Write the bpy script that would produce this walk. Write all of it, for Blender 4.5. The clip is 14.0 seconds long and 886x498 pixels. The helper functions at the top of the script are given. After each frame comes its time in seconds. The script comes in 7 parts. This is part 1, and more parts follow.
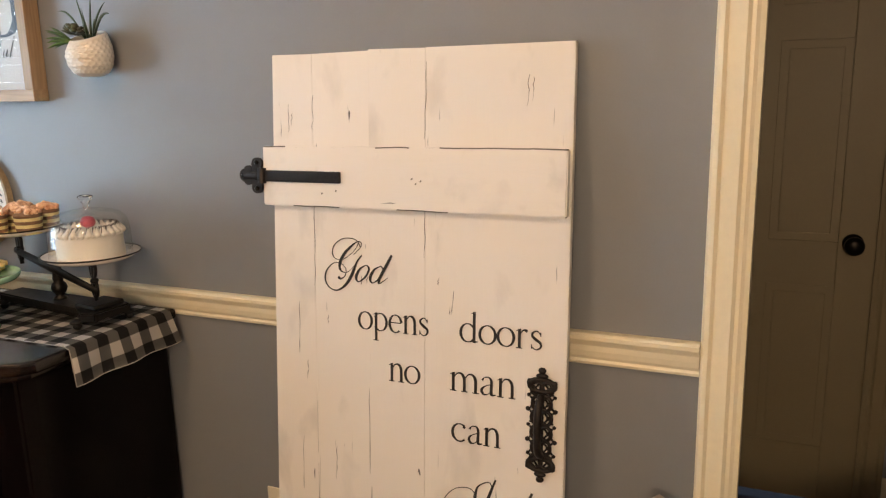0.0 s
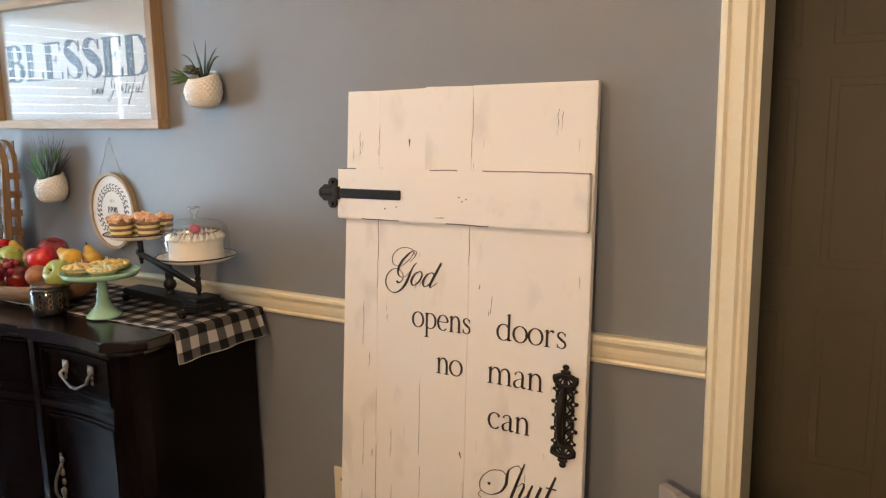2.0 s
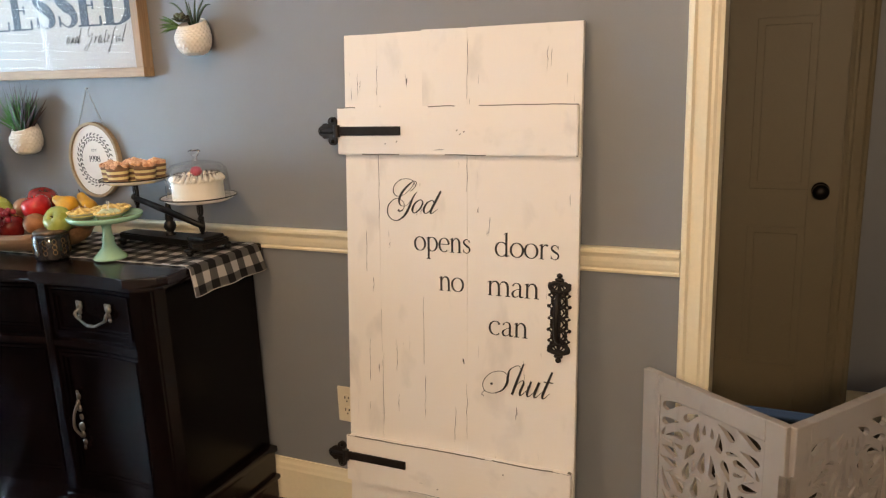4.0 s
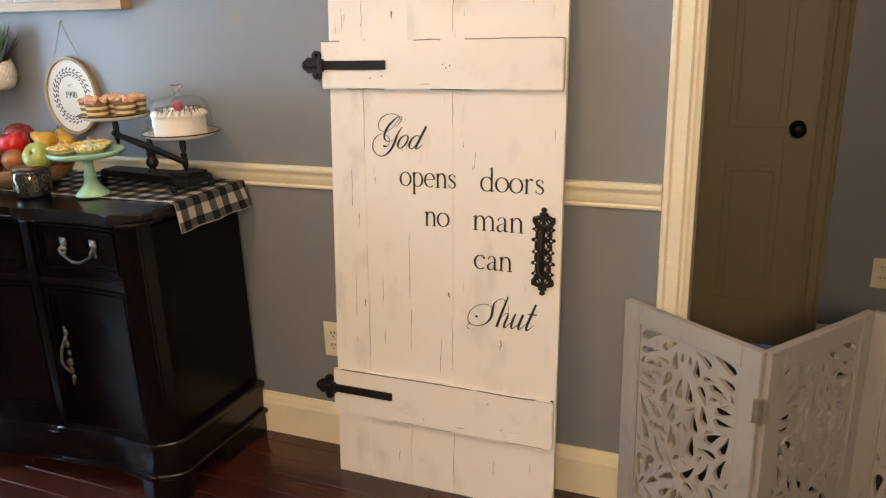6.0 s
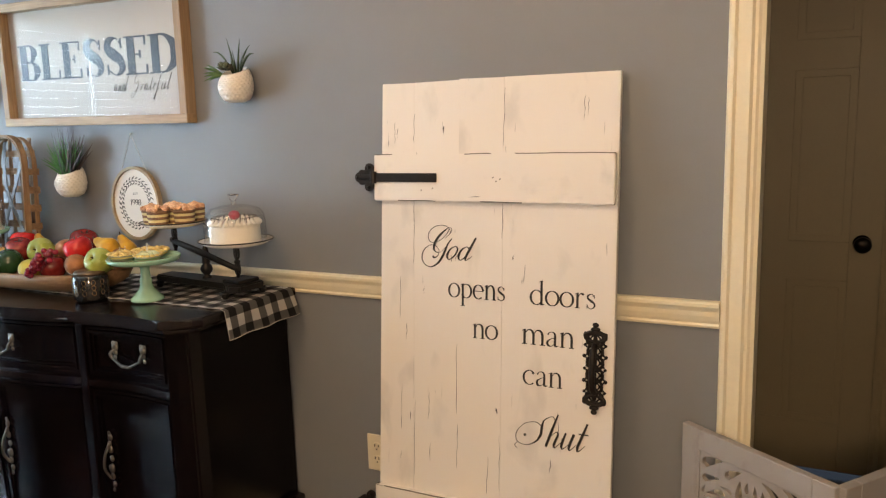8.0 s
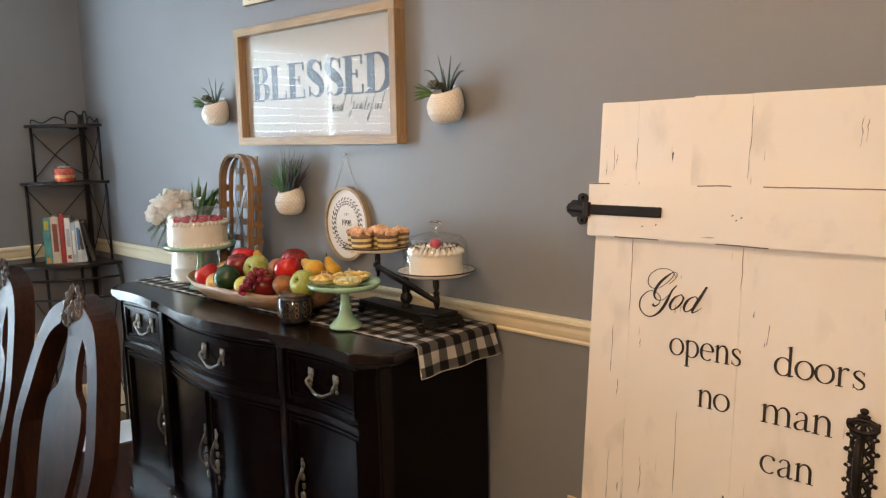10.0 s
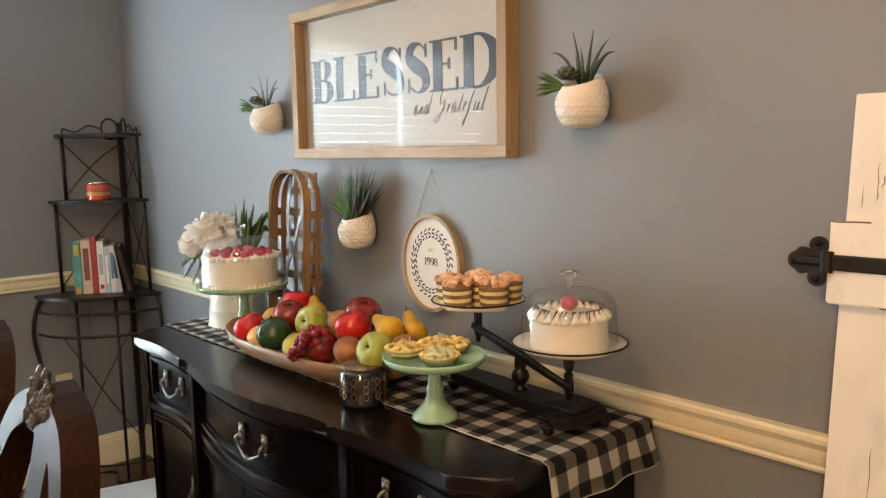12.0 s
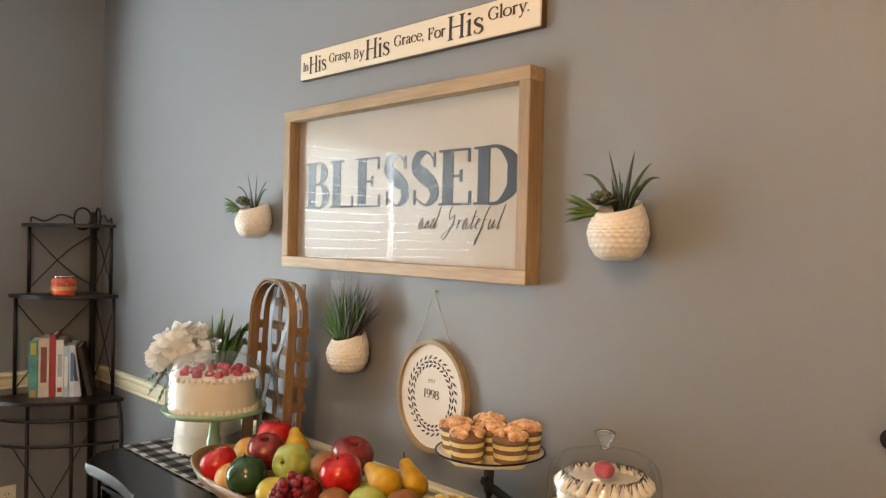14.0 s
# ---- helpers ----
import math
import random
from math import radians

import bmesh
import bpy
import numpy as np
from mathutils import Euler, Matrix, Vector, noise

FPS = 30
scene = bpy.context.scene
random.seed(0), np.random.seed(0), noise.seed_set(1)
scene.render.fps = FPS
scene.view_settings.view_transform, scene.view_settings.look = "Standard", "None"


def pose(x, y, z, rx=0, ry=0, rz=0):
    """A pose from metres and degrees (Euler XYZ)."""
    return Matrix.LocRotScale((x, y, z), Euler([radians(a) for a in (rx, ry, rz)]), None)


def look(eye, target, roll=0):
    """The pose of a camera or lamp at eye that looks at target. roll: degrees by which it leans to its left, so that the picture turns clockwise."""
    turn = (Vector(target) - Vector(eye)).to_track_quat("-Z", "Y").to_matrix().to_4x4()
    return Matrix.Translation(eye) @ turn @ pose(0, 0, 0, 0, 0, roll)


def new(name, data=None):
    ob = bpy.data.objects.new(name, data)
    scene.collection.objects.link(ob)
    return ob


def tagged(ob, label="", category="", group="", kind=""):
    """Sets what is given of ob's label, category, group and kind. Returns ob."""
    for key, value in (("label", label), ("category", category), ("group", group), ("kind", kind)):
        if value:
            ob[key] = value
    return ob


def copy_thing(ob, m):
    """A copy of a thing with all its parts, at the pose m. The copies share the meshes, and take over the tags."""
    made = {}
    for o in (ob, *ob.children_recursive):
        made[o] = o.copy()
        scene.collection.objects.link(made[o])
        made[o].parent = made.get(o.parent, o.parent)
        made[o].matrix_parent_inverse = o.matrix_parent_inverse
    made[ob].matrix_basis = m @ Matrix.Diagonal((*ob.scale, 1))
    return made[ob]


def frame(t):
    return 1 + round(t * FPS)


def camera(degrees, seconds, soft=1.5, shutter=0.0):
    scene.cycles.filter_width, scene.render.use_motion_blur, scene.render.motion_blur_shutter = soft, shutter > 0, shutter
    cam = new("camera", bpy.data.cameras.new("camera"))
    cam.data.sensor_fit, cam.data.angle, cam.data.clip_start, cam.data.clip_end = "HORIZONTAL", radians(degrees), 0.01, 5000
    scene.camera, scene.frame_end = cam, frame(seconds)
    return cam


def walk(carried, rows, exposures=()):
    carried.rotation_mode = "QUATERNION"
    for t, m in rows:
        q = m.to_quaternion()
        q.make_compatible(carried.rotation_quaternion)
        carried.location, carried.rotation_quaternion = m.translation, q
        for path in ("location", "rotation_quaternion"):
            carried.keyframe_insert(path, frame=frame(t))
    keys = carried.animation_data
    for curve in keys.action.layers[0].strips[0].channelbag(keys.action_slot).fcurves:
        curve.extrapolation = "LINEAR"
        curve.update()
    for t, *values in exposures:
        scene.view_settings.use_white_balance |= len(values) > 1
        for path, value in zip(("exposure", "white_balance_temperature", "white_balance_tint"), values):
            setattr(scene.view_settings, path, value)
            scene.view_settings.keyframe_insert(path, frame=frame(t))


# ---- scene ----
cam = camera(60.7, 14.0, soft=1.25)
PATH = [
    (0, (0.022, 0.042, 1.445), (-0.761, 1.835, 1.026), -1.4),
    (0.5, (0.128, -0.011, 1.428), (-0.776, 1.738, 1.079), -0.5),
    (1, (0.198, -0.066, 1.431), (-0.762, 1.659, 1.111), -0.7),
    (1.5, (0.228, -0.099, 1.43), (-0.769, 1.605, 1.111), -0.9),
    (2, (0.247, -0.125, 1.441), (-0.776, 1.561, 1.109), -1.0),
    (2.5, (0.225, -0.17, 1.424), (-0.784, 1.524, 1.09), -1.2),
    (3, (0.166, -0.261, 1.434), (-0.788, 1.46, 1.08), -1.8),
    (3.5, (0.139, -0.365, 1.448), (-0.733, 1.388, 1.042), -2.4),
    (4, (0.137, -0.424, 1.415), (-0.667, 1.349, 0.958), -2.2),
    (4.2, (0.132, -0.441, 1.426), (-0.647, 1.33, 0.92), -2.3),
    (6.3, (0.12, -0.471, 1.374), (-0.615, 1.291, 0.776), -1.9),
    (6.5, (0.117, -0.478, 1.36), (-0.63, 1.299, 0.826), -1.7),
    (7, (0.107, -0.477, 1.385), (-0.652, 1.319, 0.942), -1.5),
    (7.5, (0.107, -0.469, 1.403), (-0.692, 1.326, 1.031), -1.3),
    (8, (0.122, -0.425, 1.407), (-0.76, 1.341, 1.08), -1.7),
    (8.5, (0.135, -0.326, 1.414), (-0.85, 1.39, 1.118), -2.3),
    (9, (0.131, -0.242, 1.417), (-1.012, 1.381, 1.169), -1.5),
    (9.2, (0.15, -0.222, 1.446), (-1.091, 1.326, 1.195), -1.0),
    (11.3, (-0.363, -0.004, 1.414), (-1.817, 1.341, 1.135), -1.2),
    (11.5, (-0.407, 0.067, 1.419), (-1.89, 1.382, 1.152), -1.0),
    (12, (-0.54, 0.191, 1.441), (-2.022, 1.511, 1.197), -1.3),
    (12.5, (-0.69, 0.237, 1.449), (-2.091, 1.643, 1.205), -2.2),
    (13, (-0.731, 0.273, 1.46), (-2.114, 1.703, 1.251), -0.5),
    (13.5, (-0.744, 0.288, 1.483), (-2.18, 1.677, 1.386), 0.3),
    (14, (-0.745, 0.292, 1.512), (-2.2, 1.664, 1.502), 1.0),
]
EXPOSURES = [(0.0, -0.20, 7700, 14), (3.0, -0.18, 7600, 14), (4.0, -0.08, 7400, 12), (5.5, 0.07, 7200, 11), (6.5, 0.07, 7200, 11), (7.0, -0.02, 7300, 11), (7.5, -0.11, 7600, 12), (8.5, -0.18, 7900, 13), (9.0, -0.20, 8000, 14), (11.5, -0.17, 9100, 17), (12.5, -0.13, 9700, 17), (14.0, -0.24, 10300, 19)]
walk(cam, [(t, look(eye, target, roll)) for t, eye, target, roll in PATH], EXPOSURES)

# ---- light ----
world = bpy.data.worlds.new("sky")
scene.world = world
world.use_nodes = True
_n = world.node_tree.nodes
_sky = _n.new("ShaderNodeTexSky")
_sky.sky_type = "NISHITA"
_sky.sun_disc = False
_sky.sun_elevation = radians(35)
_sky.sun_rotation = radians(120)
_n["Background"].inputs["Strength"].default_value = 0.12
world.node_tree.links.new(_sky.outputs[0], _n["Background"].inputs["Color"])


def lamp(name, kind, matrix, energy, color, size=0.1, size_y=None):
    data = bpy.data.lights.new(name, kind)
    data.energy, data.color = energy, color
    if kind == "AREA":
        data.size = size
        if size_y:
            data.shape, data.size_y = "RECTANGLE", size_y
    elif kind == "SUN":
        data.angle = size
    else:
        data.shadow_soft_size = size
    ob = new(name, data)
    ob.matrix_world = matrix
    return ob


WX, WY, HZ = -4.25, 1.5, 2.74       # left wall, main wall, ceiling
EX, SY = 1.7, -2.6                  # right and back walls of the room
HALL = 2.70                         # far wall of the hall
WIN = (-1.0, 0.55, 0.46, 2.1)       # window in the left wall: y0, y1, z0, z1

lamp("daylight_window", "AREA", look((WX - 0.066, -0.22, 1.28), (0, -0.22, 1.28)), 370, (0.47, 0.73, 1.0), 1.5, 1.58)
LAMP_AT = (-1.10, -0.02, 2.38)
lamp("ceiling_lamp_bulb", "POINT", pose(*LAMP_AT), 36, (1.0, 0.66, 0.39), 0.12)
# unseen fill lamp, added to brighten the barn door, gate and hall
LAMP2_AT = (0.30, -1.50, 1.80)
lamp("added_fill_bulb", "POINT", pose(*LAMP2_AT), 128, (1.0, 0.78, 0.56), 0.15)


# ---- materials ----
def mat(name, color, rough=0.5, metal=0.0, vary=0.12, scale=6.0, fine=60.0, bump=0.05, spec=0.5, stretch=(1, 1, 1), coat=0.0, tint=None):
    """A surface with coarse and fine variation of colour, gloss and relief."""
    m = bpy.data.materials.new(name)
    m.use_nodes = True
    nt, L = m.node_tree, m.node_tree.links
    b = nt.nodes["Principled BSDF"]
    tc, mp = nt.nodes.new("ShaderNodeTexCoord"), nt.nodes.new("ShaderNodeMapping")
    mp.inputs["Scale"].default_value = stretch
    L.new(tc.outputs["Object"], mp.inputs["Vector"])
    n1, n2 = nt.nodes.new("ShaderNodeTexNoise"), nt.nodes.new("ShaderNodeTexNoise")
    n1.inputs["Scale"].default_value, n2.inputs["Scale"].default_value = scale, fine
    n1.inputs["Detail"].default_value, n2.inputs["Detail"].default_value = 4, 3
    for n in (n1, n2):
        L.new(mp.outputs[0], n.inputs["Vector"])
    add = nt.nodes.new("ShaderNodeMath")
    add.operation = "MULTIPLY_ADD"
    L.new(n2.outputs[0], add.inputs[0])
    add.inputs[1].default_value = 0.5
    L.new(n1.outputs[0], add.inputs[2])
    ramp = nt.nodes.new("ShaderNodeValToRGB")
    other = tint or color
    ramp.color_ramp.elements[0].position, ramp.color_ramp.elements[1].position = 0.45, 1.05
    ramp.color_ramp.elements[0].color = [max(0, c * (1 - vary)) for c in color] + [1]
    ramp.color_ramp.elements[1].color = [min(1, c * (1 + vary)) for c in other] + [1]
    L.new(add.outputs[0], ramp.inputs[0])
    L.new(ramp.outputs[0], b.inputs["Base Color"])
    r = nt.nodes.new("ShaderNodeMapRange")
    r.inputs[3].default_value, r.inputs[4].default_value = max(0.02, rough - 0.08), min(1, rough + 0.08)
    L.new(n1.outputs[0], r.inputs[0])
    L.new(r.outputs[0], b.inputs["Roughness"])
    b.inputs["Metallic"].default_value = metal
    b.inputs["Specular IOR Level"].default_value = spec
    b.inputs["Coat Weight"].default_value = coat
    if bump:
        bp = nt.nodes.new("ShaderNodeBump")
        bp.inputs["Strength"].default_value, bp.inputs["Distance"].default_value = bump, 0.01
        L.new(add.outputs[0], bp.inputs["Height"])
        L.new(bp.outputs[0], b.inputs["Normal"])
    return m


def glass(name, color=(1, 1, 1), rough=0.0, ior=1.45):
    m = bpy.data.materials.new(name)
    m.use_nodes = True
    b = m.node_tree.nodes["Principled BSDF"]
    b.inputs["Base Color"].default_value = (*color, 1)
    b.inputs["Roughness"].default_value = rough
    b.inputs["IOR"].default_value = ior
    b.inputs["Transmission Weight"].default_value = 1.0
    return m


def thin_glass(name, gloss=0.045):
    """A thin pane or bell: clear, with a mirror gloss that grows at grazing angles."""
    m = bpy.data.materials.new(name)
    m.use_nodes = True
    nt, L = m.node_tree, m.node_tree.links
    nt.nodes.remove(nt.nodes["Principled BSDF"])
    fr, tr, gl, mx = (nt.nodes.new(k) for k in ("ShaderNodeLayerWeight", "ShaderNodeBsdfTransparent", "ShaderNodeBsdfGlossy", "ShaderNodeMixShader"))
    fr.inputs["Blend"].default_value = 0.5
    po, ma = nt.nodes.new("ShaderNodeMath"), nt.nodes.new("ShaderNodeMath")
    po.operation, ma.operation = "POWER", "MULTIPLY_ADD"
    po.inputs[1].default_value, ma.inputs[1].default_value, ma.inputs[2].default_value = 4.0, 0.6, gloss
    L.new(fr.outputs["Facing"], po.inputs[0])
    L.new(po.outputs[0], ma.inputs[0])
    tr.inputs["Color"].default_value = (0.96, 0.97, 0.97, 1)
    gl.inputs["Roughness"].default_value = 0.02
    L.new(ma.outputs[0], mx.inputs[0])
    L.new(tr.outputs[0], mx.inputs[1])
    L.new(gl.outputs[0], mx.inputs[2])
    L.new(mx.outputs[0], nt.nodes["Material Output"].inputs["Surface"])
    return m


def wood(name, dark, light, rough=0.45, axis="x", rings=9.0, bump=0.08, coat=0.0, spec=0.5):
    """Wood with the grain along one axis."""
    m = bpy.data.materials.new(name)
    m.use_nodes = True
    nt, L = m.node_tree, m.node_tree.links
    b = nt.nodes["Principled BSDF"]
    tc, mp = nt.nodes.new("ShaderNodeTexCoord"), nt.nodes.new("ShaderNodeMapping")
    mp.inputs["Scale"].default_value = {"x": (0.07, 1, 1), "y": (1, 0.07, 1), "z": (1, 1, 0.07)}[axis]
    info, off = nt.nodes.new("ShaderNodeObjectInfo"), nt.nodes.new("ShaderNodeVectorMath")
    off.operation = "SCALE"
    off.inputs[0].default_value = (7, 5, 3)
    L.new(info.outputs["Random"], off.inputs["Scale"])
    L.new(off.outputs[0], mp.inputs["Location"])
    L.new(tc.outputs["Object"], mp.inputs["Vector"])
    n1, n2 = nt.nodes.new("ShaderNodeTexNoise"), nt.nodes.new("ShaderNodeTexNoise")
    n1.inputs["Scale"].default_value, n2.inputs["Scale"].default_value = rings, rings * 14
    n1.inputs["Detail"].default_value, n2.inputs["Detail"].default_value = 5, 4
    n1.inputs["Distortion"].default_value = 1.2
    for n in (n1, n2):
        L.new(mp.outputs[0], n.inputs["Vector"])
    mix = nt.nodes.new("ShaderNodeMath")
    mix.operation = "MULTIPLY_ADD"
    L.new(n2.outputs[0], mix.inputs[0])
    mix.inputs[1].default_value = 0.6
    L.new(n1.outputs[0], mix.inputs[2])
    ramp = nt.nodes.new("ShaderNodeValToRGB")
    ramp.color_ramp.elements[0].position, ramp.color_ramp.elements[1].position = 0.55, 1.05
    ramp.color_ramp.elements[0].color, ramp.color_ramp.elements[1].color = (*dark, 1), (*light, 1)
    L.new(mix.outputs[0], ramp.inputs[0])
    L.new(ramp.outputs[0], b.inputs["Base Color"])
    b.inputs["Roughness"].default_value = rough
    b.inputs["Coat Weight"].default_value = coat
    b.inputs["Specular IOR Level"].default_value = spec
    b.inputs["Coat Roughness"].default_value = 0.12
    bp = nt.nodes.new("ShaderNodeBump")
    bp.inputs["Strength"].default_value, bp.inputs["Distance"].default_value = bump, 0.004
    L.new(mix.outputs[0], bp.inputs["Height"])
    L.new(bp.outputs[0], b.inputs["Normal"])
    return m


def worn_paint(name, paint, under, amount=0.60, stretch=(9, 9, 0.9), rough=0.55, smear=0.25, blotch=None):
    """Paint over wood, rubbed through in long streaks and knots, with grey smears."""
    m = bpy.data.materials.new(name)
    m.use_nodes = True
    nt, L = m.node_tree, m.node_tree.links
    b = nt.nodes["Principled BSDF"]
    tc, mp = nt.nodes.new("ShaderNodeTexCoord"), nt.nodes.new("ShaderNodeMapping")
    mp.inputs["Scale"].default_value = stretch
    info, off = nt.nodes.new("ShaderNodeObjectInfo"), nt.nodes.new("ShaderNodeVectorMath")
    off.operation = "SCALE"
    off.inputs[0].default_value = (31, 17, 23)
    L.new(info.outputs["Random"], off.inputs["Scale"])
    L.new(off.outputs[0], mp.inputs["Location"])
    L.new(tc.outputs["Object"], mp.inputs["Vector"])

    def noise_of(scale, detail, vec, dist=0.0):
        n = nt.nodes.new("ShaderNodeTexNoise")
        n.inputs["Scale"].default_value, n.inputs["Detail"].default_value, n.inputs["Distortion"].default_value = scale, detail, dist
        L.new(vec, n.inputs["Vector"])
        return n.outputs[0]

    def math(op, a, c):
        k = nt.nodes.new("ShaderNodeMath")
        k.operation = op
        for i, v in enumerate((a, c)):
            if isinstance(v, (int, float)):
                k.inputs[i].default_value = v
            else:
                L.new(v, k.inputs[i])
        return k.outputs[0]

    def band(v, lo, hi):
        k = nt.nodes.new("ShaderNodeMapRange")
        k.inputs[1].default_value, k.inputs[2].default_value = lo, hi
        L.new(v, k.inputs[0])
        return k.outputs[0]

    streak = noise_of(6.0, 6, mp.outputs[0], 0.6)
    where = noise_of(3.5, 2, tc.outputs["Object"])
    scratch = math("MULTIPLY", band(streak, amount, amount + 0.02), band(where, 0.46, 0.56))
    if blotch:
        spot = nt.nodes.new("ShaderNodeMapping")
        spot.inputs["Scale"].default_value = blotch
        L.new(off.outputs[0], spot.inputs["Location"])
        L.new(tc.outputs["Object"], spot.inputs["Vector"])
        patchy = math("MULTIPLY", band(noise_of(1.9, 4, spot.outputs[0], 0.3), 0.58, 0.78), smear)
    else:
        patchy = math("MULTIPLY", band(noise_of(1.1, 3, mp.outputs[0]), 0.52, 0.72), smear)
    m1, m2 = nt.nodes.new("ShaderNodeMix"), nt.nodes.new("ShaderNodeMix")
    for k in (m1, m2):
        k.data_type = "RGBA"
    L.new(patchy, m1.inputs[0])
    m1.inputs[6].default_value, m1.inputs[7].default_value = (*paint, 1), (*[c * 0.72 for c in paint], 1)
    L.new(scratch, m2.inputs[0])
    L.new(m1.outputs[2], m2.inputs[6])
    m2.inputs[7].default_value = (*under, 1)
    L.new(m2.outputs[2], b.inputs["Base Color"])
    b.inputs["Roughness"].default_value = rough
    bp = nt.nodes.new("ShaderNodeBump")
    bp.inputs["Strength"].default_value, bp.inputs["Distance"].default_value = 0.25, 0.002
    L.new(math("SUBTRACT", streak, scratch), bp.inputs["Height"])
    L.new(bp.outputs[0], b.inputs["Normal"])
    return m


def checks(name, period):
    """Buffalo check: white, mid grey and black squares of a woven cloth."""
    m = bpy.data.materials.new(name)
    m.use_nodes = True
    nt, L = m.node_tree, m.node_tree.links
    b = nt.nodes["Principled BSDF"]
    uv = nt.nodes.new("ShaderNodeUVMap")
    sep = nt.nodes.new("ShaderNodeSeparateXYZ")
    L.new(uv.outputs[0], sep.inputs[0])
    bands = []
    for i in range(2):
        k = nt.nodes.new("ShaderNodeMath")
        k.operation = "PINGPONG"
        k.inputs[1].default_value = period
        L.new(sep.outputs[i], k.inputs[0])
        g = nt.nodes.new("ShaderNodeMapRange")
        g.inputs[1].default_value, g.inputs[2].default_value = period * 0.47, period * 0.53
        L.new(k.outputs[0], g.inputs[0])
        bands.append(g.outputs[0])
    add = nt.nodes.new("ShaderNodeMath")
    add.operation = "ADD"
    L.new(bands[0], add.inputs[0])
    L.new(bands[1], add.inputs[1])
    half = nt.nodes.new("ShaderNodeMath")
    half.operation = "MULTIPLY"
    half.inputs[1].default_value = 0.5
    L.new(add.outputs[0], half.inputs[0])
    ramp = nt.nodes.new("ShaderNodeValToRGB")
    ramp.color_ramp.elements[0].color, ramp.color_ramp.elements[1].color = (0.78, 0.76, 0.73, 1), (0.012, 0.012, 0.013, 1)
    mid = ramp.color_ramp.elements.new(0.5)
    mid.color = (0.16, 0.155, 0.15, 1)
    L.new(half.outputs[0], ramp.inputs[0])
    L.new(ramp.outputs[0], b.inputs["Base Color"])
    b.inputs["Roughness"].default_value = 0.9
    w = nt.nodes.new("ShaderNodeTexNoise")
    w.inputs["Scale"].default_value = 900
    bp = nt.nodes.new("ShaderNodeBump")
    bp.inputs["Strength"].default_value, bp.inputs["Distance"].default_value = 0.3, 0.001
    L.new(w.outputs[0], bp.inputs["Height"])
    L.new(bp.outputs[0], b.inputs["Normal"])
    return m


WALL = mat("grey_wall_paint", (0.210, 0.217, 0.235), 0.46, vary=0.04, scale=1.4, fine=220, bump=0.05)
CEIL = mat("white_ceiling_paint", (0.78, 0.76, 0.72), 0.8, vary=0.03, scale=2, fine=150, bump=0.06)
TRIM = mat("cream_trim_paint", (0.80, 0.71, 0.52), 0.32, vary=0.05, scale=3, fine=90, bump=0.03)
# beige of the hall door, darkened so its colour carries the hall's shade
HALLDOOR = mat("shaded_beige_door_paint", (0.235, 0.188, 0.115), 0.5, vary=0.05, scale=3, fine=120, bump=0.03)
FLOOR = wood("cherry_floor_boards", (0.016, 0.005, 0.004), (0.07, 0.020, 0.013), 0.24, "x", 7, 0.05, 0.2)
PAINTED = worn_paint("worn_white_paint", (0.82, 0.765, 0.70), (0.06, 0.055, 0.05), 0.700, (16, 16, 1.3), smear=0.75, blotch=(5.0, 5.0, 2.6))
BATTEN = worn_paint("worn_white_batten_paint", (0.82, 0.765, 0.70), (0.06, 0.055, 0.05), 0.715, (1.3, 14, 14), smear=0.5, blotch=(7, 7, 7))
RUBBED = mat("rubbed_edge_wood", (0.13, 0.11, 0.09), 0.7, vary=0.4, scale=18, fine=120, bump=0.2)
IRON = mat("black_iron", (0.022, 0.017, 0.015), 0.48, 0.6, vary=0.4, scale=20, fine=150, bump=0.15)
INK = mat("black_lettering", (0.016, 0.014, 0.013), 0.5, vary=0.2, scale=30, bump=0)
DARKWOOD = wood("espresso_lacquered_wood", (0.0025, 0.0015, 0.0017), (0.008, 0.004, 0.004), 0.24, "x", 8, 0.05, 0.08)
# upright grain; darker, duller copy with the side's shade put into its colour
DARKWOODZ = wood("espresso_lacquered_wood_upright_shaded", (0.0016, 0.0011, 0.0014), (0.0045, 0.0024, 0.0026), 0.24, "z", 8, 0.04, 0.0, 0.15)
CHAIRWOOD = wood("mahogany_chair_wood", (0.008, 0.0034, 0.0022), (0.034, 0.012, 0.007), 0.45, "z", 10, 0.05, 0.0, 0.14)
PEWTER = mat("aged_pewter", (0.20, 0.18, 0.155), 0.36, 0.9, vary=0.4, scale=60, fine=200, bump=0.15)
OAK = wood("light_oak_frame", (0.25, 0.155, 0.085), (0.46, 0.31, 0.18), 0.5, "x", 10, 0.12)
OAKZ = wood("light_oak_frame_upright", (0.25, 0.155, 0.085), (0.46, 0.31, 0.18), 0.5, "z", 10, 0.12)


# ---- mesh helpers ----
def part(name, bm, material, parent=None, label="", smooth=False):
    me = bpy.data.meshes.new(name)
    bmesh.ops.recalc_face_normals(bm, faces=bm.faces)
    bm.to_mesh(me)
    bm.free()
    for m in material if isinstance(material, (list, tuple)) else [material]:
        me.materials.append(m)
    if smooth:
        me.polygons.foreach_set("use_smooth", [True] * len(me.polygons))
    ob = new(name, me)
    if parent is not None:
        ob.parent = parent
    if label:
        ob["label"] = label
    return ob


def thing(name, at=(0, 0, 0), label="", category="", group="", kind="", turn=(0, 0, 0)):
    ob = new(name)
    ob.empty_display_size = 0.05
    ob.matrix_world = pose(*at, *turn)
    return tagged(ob, label, category, group, kind)


